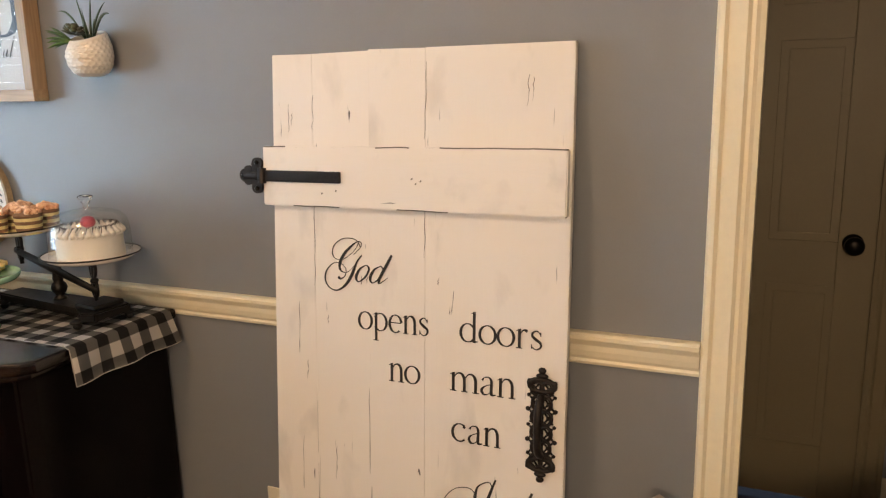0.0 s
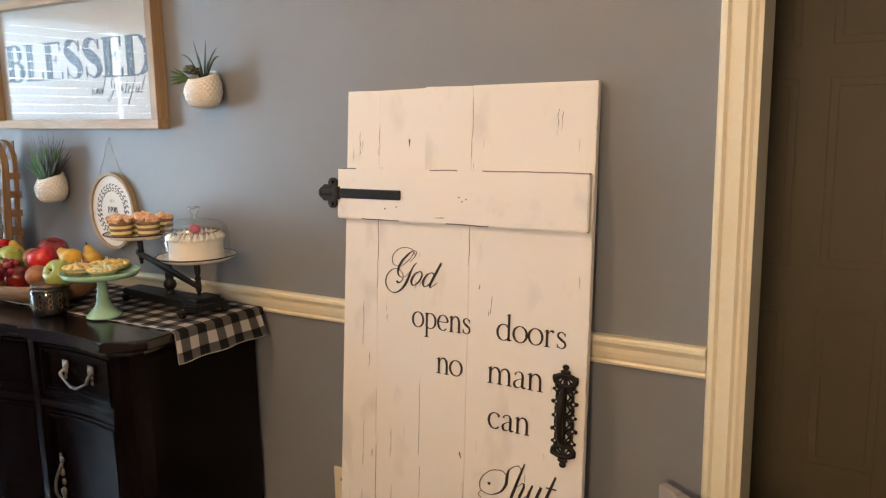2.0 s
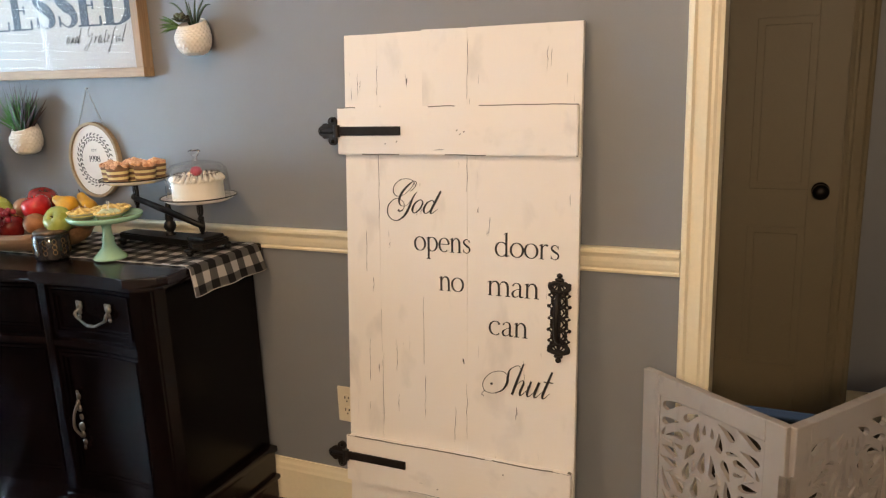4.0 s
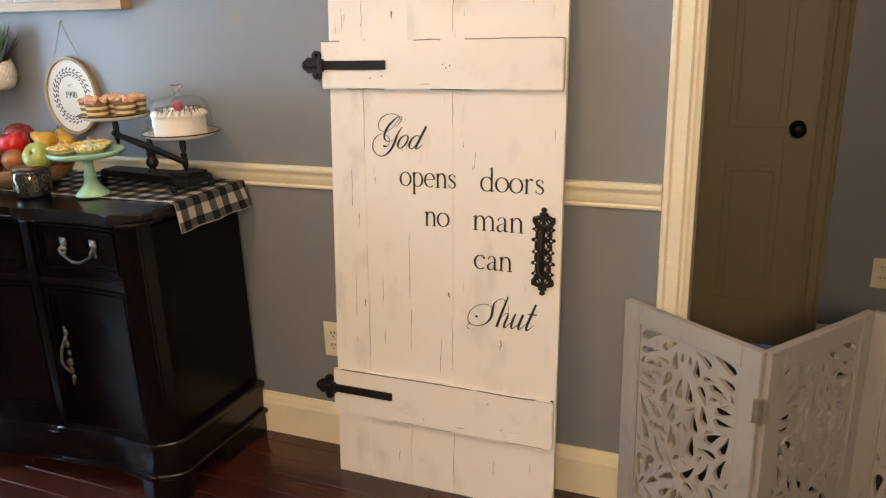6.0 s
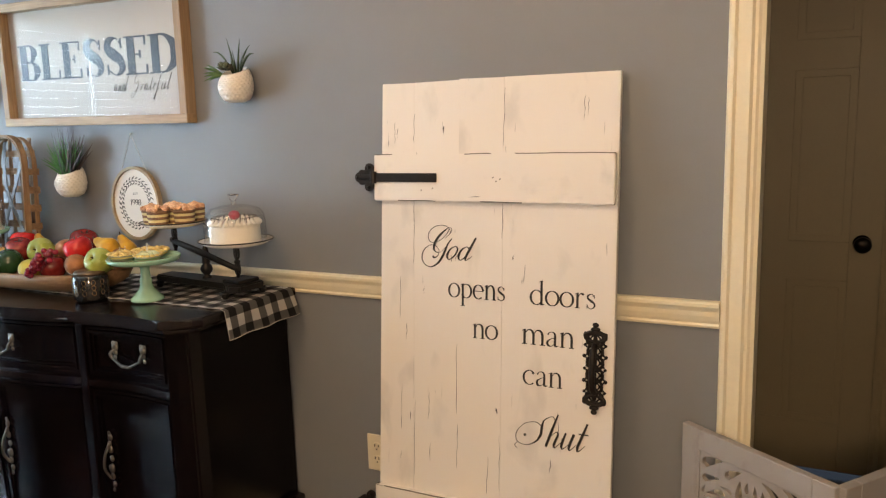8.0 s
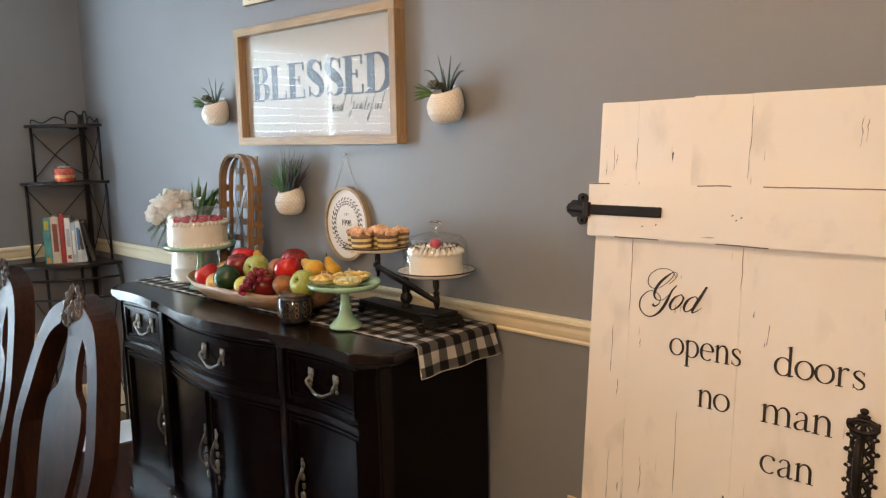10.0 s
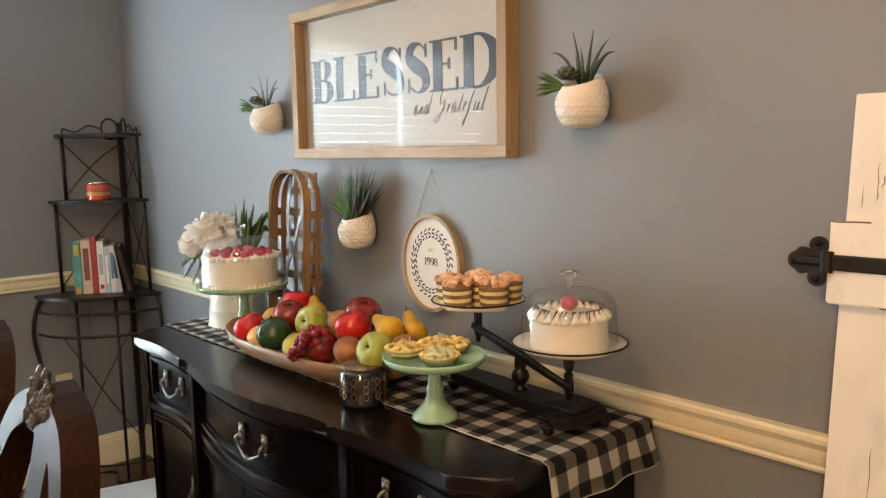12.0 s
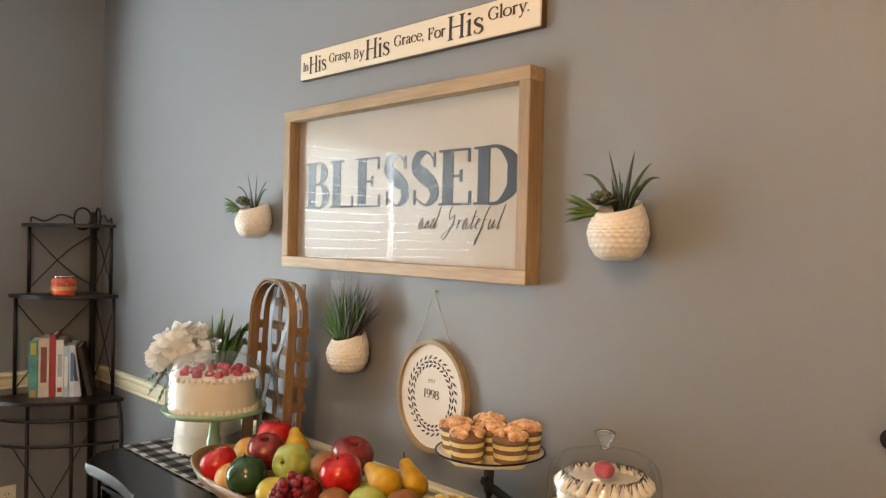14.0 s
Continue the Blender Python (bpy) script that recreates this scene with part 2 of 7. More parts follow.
def box(bm, x0, x1, y0, y1, z0, z1, bevel=0.0, segs=1):
    vs = [bm.verts.new(p) for p in ((x0, y0, z0), (x1, y0, z0), (x1, y1, z0), (x0, y1, z0), (x0, y0, z1), (x1, y0, z1), (x1, y1, z1), (x0, y1, z1))]
    fs = [bm.faces.new([vs[i] for i in f]) for f in ((3, 2, 1, 0), (4, 5, 6, 7), (0, 1, 5, 4), (1, 2, 6, 5), (2, 3, 7, 6), (3, 0, 4, 7))]
    if bevel:
        es = list({e for f in fs for e in f.edges})
        bmesh.ops.bevel(bm, geom=es, offset=bevel, segments=segs, affect="EDGES", profile=0.6)
    return vs


def boxed(*a, bevel=0.0, segs=1):
    bm = bmesh.new()
    box(bm, *a, bevel=bevel, segs=segs)
    return bm


def lathe(bm, profile, seg=32, at=(0, 0, 0), sx=1.0, sy=1.0, wobble=None):
    """Turn (radius, z) pairs about the upright axis."""
    rings = []
    for i, (r, z) in enumerate(profile):
        if r <= 1e-6:
            rings.append([bm.verts.new((at[0], at[1], at[2] + z))])
            continue
        ring = []
        for k in range(seg):
            a = 2 * math.pi * k / seg
            rr = r * (wobble(a, z) if wobble else 1)
            ring.append(bm.verts.new((at[0] + rr * math.cos(a) * sx, at[1] + rr * math.sin(a) * sy, at[2] + z)))
        rings.append(ring)
    for a, b in zip(rings, rings[1:]):
        if len(a) == 1 and len(b) == 1:
            continue
        for k in range(seg):
            k2 = (k + 1) % seg
            if len(a) == 1:
                bm.faces.new((a[0], b[k2], b[k]))
            elif len(b) == 1:
                bm.faces.new((a[k], a[k2], b[0]))
            else:
                bm.faces.new((a[k], a[k2], b[k2], b[k]))
    return bm


def turned(profile, seg=32, at=(0, 0, 0), **kw):
    return lathe(bmesh.new(), profile, seg, at, **kw)


def tube(bm, pts, r, seg=8, closed=False, flat=1.0):
    """A rod along points; r may be a number or a list."""
    pts = [Vector(p) for p in pts]
    n = len(pts)
    rs = r if isinstance(r, (list, tuple)) else [r] * n
    up, rings = None, []
    for i, p in enumerate(pts):
        a, b = (pts[i - 1], pts[(i + 1) % n]) if closed else (pts[max(i - 1, 0)], pts[min(i + 1, n - 1)])
        d = (b - a).normalized()
        if up is None:
            up = d.orthogonal().normalized()
            if abs(d.z) < 0.9:
                up = (Vector((0, 0, 1)) - d * d.z).normalized()
        up = (up - d * up.dot(d)).normalized()
        side = d.cross(up)
        rings.append([bm.verts.new(p + (up * math.cos(2 * math.pi * k / seg) + side * math.sin(2 * math.pi * k / seg) * flat) * rs[i]) for k in range(seg)])
    pairs = list(zip(rings, rings[1:])) + ([(rings[-1], rings[0])] if closed else [])
    for a, b in pairs:
        for k in range(seg):
            bm.faces.new((a[k], a[(k + 1) % seg], b[(k + 1) % seg], b[k]))
    if not closed:
        bm.faces.new(rings[0][::-1])
        bm.faces.new(rings[-1])
    return bm


def prism(bm, pts, lo, hi, axis="z"):
    """A flat outline drawn out along an axis. pts are (u, v): (x, y) for z, (x, z) for y, (y, z) for x."""
    def place(u, v, w):
        return {"z": (u, v, w), "y": (u, w, v), "x": (w, u, v)}[axis]
    a = [bm.verts.new(place(u, v, lo)) for u, v in pts]
    b = [bm.verts.new(place(u, v, hi)) for u, v in pts]
    bm.faces.new(a[::-1])
    bm.faces.new(b)
    n = len(pts)
    for i in range(n):
        bm.faces.new((a[i], a[(i + 1) % n], b[(i + 1) % n], b[i]))
    return bm


def blob(bm, at, r, sub=2, scale=(1, 1, 1), rough=0.0, freq=6.0, seed=0):
    out = bmesh.ops.create_icosphere(bm, subdivisions=sub, radius=1.0)["verts"]
    for v in out:
        k = 1 + rough * noise.noise(v.co * freq + Vector((seed * 3.1, seed, 0)))
        v.co = Vector(at) + Vector((v.co.x * scale[0], v.co.y * scale[1], v.co.z * scale[2])) * r * k
    return out


def spline(pts, n=8):
    """A smooth line through points."""
    P = [Vector(p) for p in pts]
    out = []
    for i in range(len(P) - 1):
        a, b, c, d = P[max(i - 1, 0)], P[i], P[i + 1], P[min(i + 2, len(P) - 1)]
        for k in range(n):
            t = k / n
            out.append(0.5 * (2 * b + (c - a) * t + (2 * a - 5 * b + 4 * c - d) * t * t + (3 * b - a - 3 * c + d) * t ** 3))
    return out + [P[-1]]


def words(name, text, material, parent, at, size, width=None, depth=0.0015, shear=0.0, offset=0.0, turn=(90, 0, 0), label=""):
    """Writing in the built-in font, squeezed to a width, standing on its base line."""
    cu = bpy.data.curves.new(name, "FONT")
    cu.body, cu.size, cu.shear, cu.offset, cu.extrude = text, size, shear, offset, depth
    tmp = bpy.data.objects.new(name, cu)
    me = bpy.data.meshes.new_from_object(tmp)
    bpy.data.objects.remove(tmp)
    xs = [v.co.x for v in me.vertices]
    k = width / (max(xs) - min(xs)) if width else 1.0
    x0 = min(xs)
    for v in me.vertices:
        v.co.x = (v.co.x - x0) * k
    me.transform(pose(*at, *turn))
    me.materials.clear()
    me.materials.append(material)
    ob = new(name, me)
    ob.parent = parent
    if label:
        ob["label"] = label
    return ob


def strip_profile(prof, length_axis, lo, hi, at, facing):
    """Drawn-out moulding. prof: (out, up) pairs; facing -1 or 1 along the other level axis from the wall plane at."""
    bm = bmesh.new()
    pts = [(at + facing * o, z) for o, z in prof]
    return prism(bm, pts, lo, hi, "x" if length_axis == "x" else "y")


# ---- structure ----
T = 0.12
DOOR0, DOOR1, DOORH = 0.0, 0.86, 2.06


def setting(name, bm, material, label):
    return tagged(part(name, bm, material), label, name.split("_")[0], kind="structure")


bm = bmesh.new()
box(bm, WX - T, DOOR0 - 0.014, WY, WY + T, 0, HZ)
box(bm, DOOR1 + 0.014, EX + T, WY, WY + T, 0, HZ)
box(bm, DOOR0 - 0.014, DOOR1 + 0.014, WY, WY + T, DOORH + 0.014, HZ)
setting("wall_north", bm, WALL, "blue-grey painted dining room wall with doorway")
bm = bmesh.new()
y0, y1, z0, z1 = WIN
box(bm, WX - T, WX, SY, y0, 0, HZ)
box(bm, WX - T, WX, y1, WY, 0, HZ)
box(bm, WX - T, WX, y0, y1, 0, z0)
box(bm, WX - T, WX, y0, y1, z1, HZ)
setting("wall_west", bm, WALL, "blue-grey painted wall with the window")
setting("wall_south", boxed(WX - T, EX + T, SY - T, SY, 0, HZ), WALL, "blue-grey painted wall behind the walker")
setting("wall_east", boxed(EX, EX + T, SY, WY, 0, HZ), WALL, "blue-grey painted wall")
setting("ceiling", boxed(WX - T, EX + T, SY - T, HALL + T, HZ, HZ + 0.1), CEIL, "white painted ceiling")
bm = bmesh.new()
box(bm, -1.3, -0.390, HALL, HALL + T, 0, HZ)
box(bm, 0.350, EX + T, HALL, HALL + T, 0, HZ)
box(bm, -0.390, 0.350, HALL, HALL + T, 2.04, HZ)
setting("wall_hall_north", bm, WALL, "grey painted hall wall in shadow")
setting("wall_hall_west", boxed(-1.3 - T, -1.3, WY + T, HALL + T, 0, HZ), WALL, "grey painted hall end wall")
setting("wall_hall_east", boxed(EX, EX + T, WY + T, HALL, 0, HZ), WALL, "grey painted hall end wall")
FLOOR_BASE = setting("floor", boxed(WX - T, EX + T, SY - T, HALL + T, -0.1, -0.006), mat("floor_joint", (0.006, 0.003, 0.003), 0.7), "dark cherry hardwood floor")

# window in the west wall
win = tagged(thing("window_1", (WX, 0, 0)), "white window with lowered slatted blinds", "window", kind="structure")
bm = bmesh.new()
box(bm, -0.02, 0.018, y0 - 0.09, y0, z0 - 0.09, z1 + 0.09, 0.004)
box(bm, -0.02, 0.018, y1, y1 + 0.09, z0 - 0.09, z1 + 0.09, 0.004)
box(bm, -0.02, 0.018, y0, y1, z1, z1 + 0.09, 0.004)
part("window_frame", bm, TRIM, win)
part("window_sill", boxed(-0.10, 0.05, y0 - 0.1, y1 + 0.1, z0 - 0.03, z0, bevel=0.005), TRIM, win)
BLIND = mat("white_blind_slats", (0.85, 0.85, 0.83), 0.5, vary=0.03, bump=0)
_t, _m = BLIND.node_tree.nodes.new("ShaderNodeBsdfTranslucent"), BLIND.node_tree.nodes.new("ShaderNodeMixShader")
_t.inputs["Color"].default_value = (0.85, 0.86, 0.88, 1)
_m.inputs[0].default_value = 0.45
BLIND.node_tree.links.new(BLIND.node_tree.nodes["Principled BSDF"].outputs[0], _m.inputs[1])
BLIND.node_tree.links.new(_t.outputs[0], _m.inputs[2])
BLIND.node_tree.links.new(_m.outputs[0], BLIND.node_tree.nodes["Material Output"].inputs["Surface"])
for yy0, yy1 in ((y0 + 0.012, (y0 + y1) / 2 - 0.02), ((y0 + y1) / 2 + 0.02, y1 - 0.03)):
    for i in range(32):
        z = z0 + 0.03 + i * 0.051
        bm = bmesh.new()
        prism(bm, [(-0.046, z - 0.0215), (-0.045, z - 0.0225), (-0.024, z + 0.0215), (-0.025, z + 0.0225)], yy0, yy1, "y")
        part("slat", bm, BLIND, win)
pane = part("pane", boxed(-0.075, -0.071, y0, y1, z0, z1), thin_glass("window_glass"), win)
pane.visible_shadow = False

# chair rail, baseboard, casings
RAIL = [(0, 0.888), (0.011, 0.888), (0.013, 0.894), (0.010, 0.899), (0.014, 0.906), (0.0165, 0.918), (0.0175, 0.930), (0.022, 0.938), (0.0255, 0.943), (0.0255, 0.951), (0.020, 0.956), (0, 0.956)]
BASE = [(0, 0), (0.017, 0), (0.017, 0.112), (0.014, 0.120), (0.012, 0.132), (0.008, 0.140), (0.006, 0.150), (0, 0.150)]
for name, prof, lab in (("trim_rail", RAIL, "cream moulded chair rail"), ("baseboard", BASE, "cream painted baseboard")):
    k = "trim" if name[0] == "t" else "baseboard"
    a = bmesh.new()
    prism(a, [(WY - o, z) for o, z in prof], WX, DOOR0 - 0.081, "x")
    prism(a, [(WY - o, z) for o, z in prof], DOOR1 + 0.081, EX, "x")
    setting(f"{k}_north" if k == "trim" else "baseboard_north", a, TRIM, lab)
    a = bmesh.new()
    lo = y0 - 0.1 if k == "trim" else SY
    if k == "trim":
        prism(a, [(WX + o, z) for o, z in prof], y1 + 0.091, WY, "y")
        prism(a, [(WX + o, z) for o, z in prof], SY, y0 - 0.091, "y")
    else:
        prism(a, [(WX + o, z) for o, z in prof], SY, WY, "y")
    setting(f"{k}_west", a, TRIM, lab)
    a = bmesh.new()
    prism(a, [(SY + o, z) for o, z in prof], WX, EX, "x")
    setting(f"{k}_south", a, TRIM, lab)
a = bmesh.new()
prism(a, [(HALL - o, z) for o, z in BASE], 0.421, EX, "x")
setting("baseboard_hall", a, TRIM, "cream hall baseboard")

CASE = [(0, 0), (0.012, 0), (0.017, 0.004), (0.019, 0.012), (0.014, 0.018), (0.016, 0.030), (0.018, 0.044), (0.013, 0.050), (0.013, 0.056), (0.010, 0.062), (0.008, 0.070), (0, 0.070)]


def casing(name, x_in0, x_in1, wall_y, top, label):
    """Moulded casing round an opening in a wall that faces -y."""
    bm = bmesh.new()
    for s, x in ((-1, x_in0), (1, x_in1)):
        prism(bm, [(x + s * (0.070 - u) * 1.14, wall_y - o) for o, u in CASE], 0, top + 0.07, "z")
    prism(bm, [(wall_y - o, top + 0.070 - u) for o, u in CASE], x_in0 - 0.001, x_in1 + 0.001, "x")
    return setting(name, bm, TRIM, label)


casing("trim_doorway", DOOR0, DOOR1, WY, DOORH, "cream moulded doorway casing")
bm = bmesh.new()
box(bm, DOOR0 - 0.014, DOOR0, WY - 0.004, WY + T + 0.004, 0, DOORH)
box(bm, DOOR1, DOOR1 + 0.014, WY - 0.004, WY + T + 0.004, 0, DOORH)
box(bm, DOOR0 - 0.014, DOOR1 + 0.014, WY - 0.004, WY + T + 0.004, DOORH, DOORH + 0.014)
setting("trim_jamb", bm, TRIM, "cream painted doorway lining")
# casing takes the same shade-darkened beige as the door
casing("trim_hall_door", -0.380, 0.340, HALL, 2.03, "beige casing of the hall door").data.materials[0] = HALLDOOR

# six-panel hall door
hd = tagged(thing("door_1", (0, HALL + 0.012, 0)), "closed beige six-panel hall door with dark knob", "door", kind="structure")
xa, xb, stile = -0.388, 0.3485, 0.115
mid = (xa + xb) / 2
bm = bmesh.new()
rows = [(0.024, 0.22), (0.78, 0.93), (1.56, 1.67), (1.92, 2.03)]
box(bm, xa, xa + stile, 0, 0.035, 0.024, 2.03, 0.002)
box(bm, xb - stile, xb, 0, 0.035, 0.024, 2.03, 0.002)
box(bm, mid - 0.05, mid + 0.05, 0.0005, 0.0345, 0.22, 1.92, 0.002)
for za, zb in rows:
    box(bm, xa + stile, xb - stile, 0.0003, 0.0347, za, zb, 0.002)
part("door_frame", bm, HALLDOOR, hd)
for (za, zb) in ((0.22, 0.78), (0.93, 1.56), (1.67, 1.92)):
    for pa, pb in ((xa + stile, mid - 0.05), (mid + 0.05, xb - stile)):
        bm = bmesh.new()
        box(bm, pa, pb, 0.005, 0.026, za, zb)
        box(bm, pa + 0.024, pb - 0.024, 0.0028, 0.02, za + 0.024, zb - 0.024, 0.0022)
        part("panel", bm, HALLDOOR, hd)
KNOBMAT = mat("oil_rubbed_bronze", (0.010, 0.008, 0.007), 0.35, 0.8, vary=0.3, bump=0.02)
bm = turned([(0, 0), (0.031, 0), (0.031, 0.006), (0.012, 0.012), (0.011, 0.03), (0.024, 0.036), (0.030, 0.048), (0.028, 0.060), (0.018, 0.067), (0, 0.068)], 24)
bm.transform(pose(0.276, 0, 0.928, 90, 0, 0))
part("door_handle", bm, KNOBMAT, hd, "dark bronze round knob", True)

PLATE = mat("ivory_plastic", (0.74, 0.66, 0.50), 0.35, vary=0.03, bump=0)
SLOT = mat("dark_slots", (0.02, 0.018, 0.015), 0.6, bump=0)


def outlet(at, label):
    o = thing("wall_outlet", at, label, "outlet")
    part("cover_plate", boxed(-0.036, 0.036, -0.006, 0, -0.060, 0.060, bevel=0.004, segs=2), PLATE, o)
    for dz in (0.021, -0.021):
        bm = turned([(0.0, 0.0085), (0.016, 0.0085), (0.017, 0.007), (0.017, 0.0)], 20, sy=0.85)
        bm.transform(pose(0, 0, dz, 90, 0, 0))
        s = part("socket", bm, PLATE, o)
        bm = bmesh.new()
        box(bm, -0.008, -0.005, -0.0093, -0.007, dz + 0.000, dz + 0.009)
        box(bm, 0.005, 0.008, -0.0093, -0.007, dz + 0.001, dz + 0.008)
        box(bm, -0.002, 0.002, -0.0093, -0.007, dz - 0.010, dz - 0.006)
        part("slots", bm, SLOT, s)
    return o


outlet((-1.090, WY, 0.385), "ivory duplex outlet beside the leaning barn door")
outlet((0.625, HALL, 0.385), "ivory duplex outlet on the dim hall wall")


# ---- barn door leaning on the wall ----
LEAN = -4.31
BD = thing("barn_door", (-0.668, 1.357, 0.0), "white distressed plank barn door leaning on wall", "barn door", turn=(LEAN, 0, 0))
BW, BH = 0.690, 1.529


def rough_board(x0, x1, y0, y1, z0, z1, seed, along="z", amp=0.0007, n=30, soft=0.0007, wear=0.0):
    """A board with softly broken, uneven long edges."""
    bm = bmesh.new()
    box(bm, x0, x1, y0, y1, z0, z1)
    cut = [e for e in bm.edges if abs((e.verts[0].co - e.verts[1].co)["xyz".index(along)]) > 0.01]
    bmesh.ops.subdivide_edges(bm, edges=cut, cuts=n, use_grid_fill=True)
    cx, cz = (x0 + x1) / 2, (z0 + z1) / 2
    for v in bm.verts:
        q = v.co.z if along == "z" else v.co.x
        side = 1 if (v.co.x > cx if along == "z" else v.co.z > cz) else -1
        w = abs(noise.noise((q * 9, seed * 7.3 + side, 0))) + 0.5 * abs(noise.noise((q * 40, seed, side)))
        if along == "z":
            v.co.x -= side * amp * w
            v.co.z += 0.0035 * noise.noise((v.co.x * 14, seed, v.co.z)) if abs(v.co.z - z1) < 1e-4 else 0
        else:
            v.co.z -= side * amp * w * 1.6
            v.co.x -= (1 if v.co.x > cx else -1) * 0.002 * abs(noise.noise((v.co.z * 40, seed, 3))) if min(abs(v.co.x - x0), abs(v.co.x - x1)) < 1e-4 else 0
    bm.normal_update()
    es = [e for e in bm.edges if e.calc_face_angle(0) > 1.2]
    before = set(bm.faces)
    bmesh.ops.bevel(bm, geom=es, offset=soft, segments=2, affect="EDGES")
    # paint rubbed off the arrises here and there
    bm.normal_update()
    for f in bm.faces:
        c = f.calc_center_median()
        if f.calc_area() < 0.00012 and abs(f.normal.y) < 0.98 and wear > 0 and noise.noise((c.x * 11, seed * 3.7 + c.y * 40, c.z * 11)) > 0.28 - wear - (0.35 if along == "x" and c.z > cz else 0):
            f.material_index = 1
        if along == "x" and wear > 0 and f.calc_area() < 0.00012 and c.y < y0 + 0.004 and c.z > z1 - 0.007 and noise.noise((c.x * 9, seed, 0.5)) > -0.3:
            f.material_index = 1
        if along == "x" and wear > 0 and f.calc_area() < 0.00012 and c.y < y0 + 0.004 and c.z < z0 + 0.007 and noise.noise((c.x * 9, seed, 2.5)) > 0.05:
            f.material_index = 1
    return bm


SEAMS = (0.0, 0.165, 0.365, 0.555, 1.0)
for i in range(4):
    xa, xb = -BW / 2 + BW * SEAMS[i], -BW / 2 + BW * SEAMS[i + 1]
    out = i in (0, 3)
    part("plank", rough_board(xa, xb, 0.00003 * i, 0.019, 0.0, BH - (0.0018 if i < 3 else 0.0), i, "z", 0.0003 if out else 0.0, 60, 0.0010 if out else 0.00006, 0.06 if out else -0.1), (PAINTED, RUBBED), BD)
    if i == 0:
        for v in bpy.data.objects["plank"].data.vertices:
            if v.co.x < -BW / 2 + 0.02:
                v.co.x += 0.017 * v.co.z / BH - 0.006
for i, (za, zb) in enumerate(((1.197, 1.330), (0.209, 0.357))):
    part("batten", rough_board(-BW / 2 - 0.007, BW / 2 - 0.004, -0.0195, -0.0005, za, zb, 11 + i, "x", 0.0022, 70, 0.0026, 0.16), (BATTEN, RUBBED), BD)


def strap_hinge(z, k):
    y = -0.0195
    bm = boxed(-0.358, -0.150, y - 0.007, y, z - 0.0125, z + 0.0125, bevel=0.003, segs=2)
    h = part("strap_hinge", bm, IRON, BD, "black iron strap hinge")
    bm = bmesh.new()
    # pierced trefoil plate that sticks out past the edge
    for k, (dx, dz, r) in enumerate(((-0.372, 0, 0.0215), (-0.398, 0, 0.0150), (-0.366, 0.026, 0.0140), (-0.366, -0.026, 0.0140), (-0.390, 0.011, 0.011), (-0.390, -0.011, 0.011))):
        prism(bm, [(dx + r * math.cos(2 * math.pi * a / 24), z + dz + r * math.sin(2 * math.pi * a / 24)) for a in range(24)], y - 0.004 - 0.0001 * k, y + 0.003, "y")
    tube(bm, [(-0.352, y - 0.004, z - 0.017), (-0.352, y - 0.004, z + 0.017)], 0.010, 12)
    tube(bm, [(-0.405, y - 0.003, z), (-0.345, y - 0.006, z)], 0.008, 10, flat=0.7)
    part("trefoil_plate", bm, IRON, h)
    for dx, dz in ((-0.402, 0), (-0.366, 0.029), (-0.366, -0.029)):
        bm = turned([(0.0055, 0), (0.0052, 0.003), (0.003, 0.0048), (0, 0.005)], 12)
        bm.transform(pose(dx, y - 0.004, z + dz, 90, 0, 0))
        part("screw_head", bm, KNOBMAT, h, smooth=True)


def splits():
    """Fine dark splits along the grain and small rubbed nicks, one stroke each."""
    q = random.Random(21)
    long_ = [(0.165, 1.205, 1.02), (0.168, 0.62, 0.40), (0.36, 0.80, 0.60), (0.365, 0.57, 0.44), (0.50, 0.49, 0.385), (0.555, 1.205, 1.10), (0.556, 1.50, 1.345), (0.552, 0.56, 0.40),
             (0.36, 0.205, 0.06), (0.56, 0.205, 0.02), (0.165, 1.44, 1.36), (0.10, 0.98, 0.86), (0.105, 0.66, 0.53), (0.235, 0.65, 0.57), (0.13, 0.845, 0.80), (0.24, 0.50, 0.45), (0.87, 1.47, 1.41), (0.885, 1.465, 1.42),
             (0.075, 1.42, 1.36), (0.085, 1.40, 1.375), (0.10, 0.465, 0.44), (0.335, 1.05, 1.03), (0.355, 1.05, 1.035), (0.60, 1.06, 1.045), (0.21, 0.955, 0.935), (0.74, 0.135, 0.09), (0.90, 0.15, 0.12), (0.30, 0.12, 0.07)]
    for fx, z1, z0 in long_:
        x = -BW / 2 + fx * BW
        n = 6
        bm = bmesh.new()
        pen(bm, [(x + q.uniform(-0.0016, 0.0016) + 0.004 * (k / n - 0.5) * q.uniform(0, 1), z0 + (z1 - z0) * k / n) for k in range(n + 1)], [0.0003] + [q.uniform(0.0004, 0.0017) for _ in range(n - 1)] + [0.0003], -0.0003, 0.0003, 4)
        part("split", bm, RUBBED, BD)
    for x, z in ((0.015, 1.262), (0.024, 1.252), (-0.20, 1.226), (-0.165, 1.232), (0.035, 1.258), (0.15, 0.318), (0.19, 0.245), (-0.05, 0.235)):
        bm = bmesh.new()
        pen(bm, [(x, z), (x + 0.0015, z + 0.0025), (x + 0.004, z + 0.003)], [0.0012, 0.0032, 0.001], -0.0198, 0.0003, 3)
        part("nick", bm, RUBBED, BD)


strap_hinge(1.263, 0)
strap_hinge(0.292, 1)

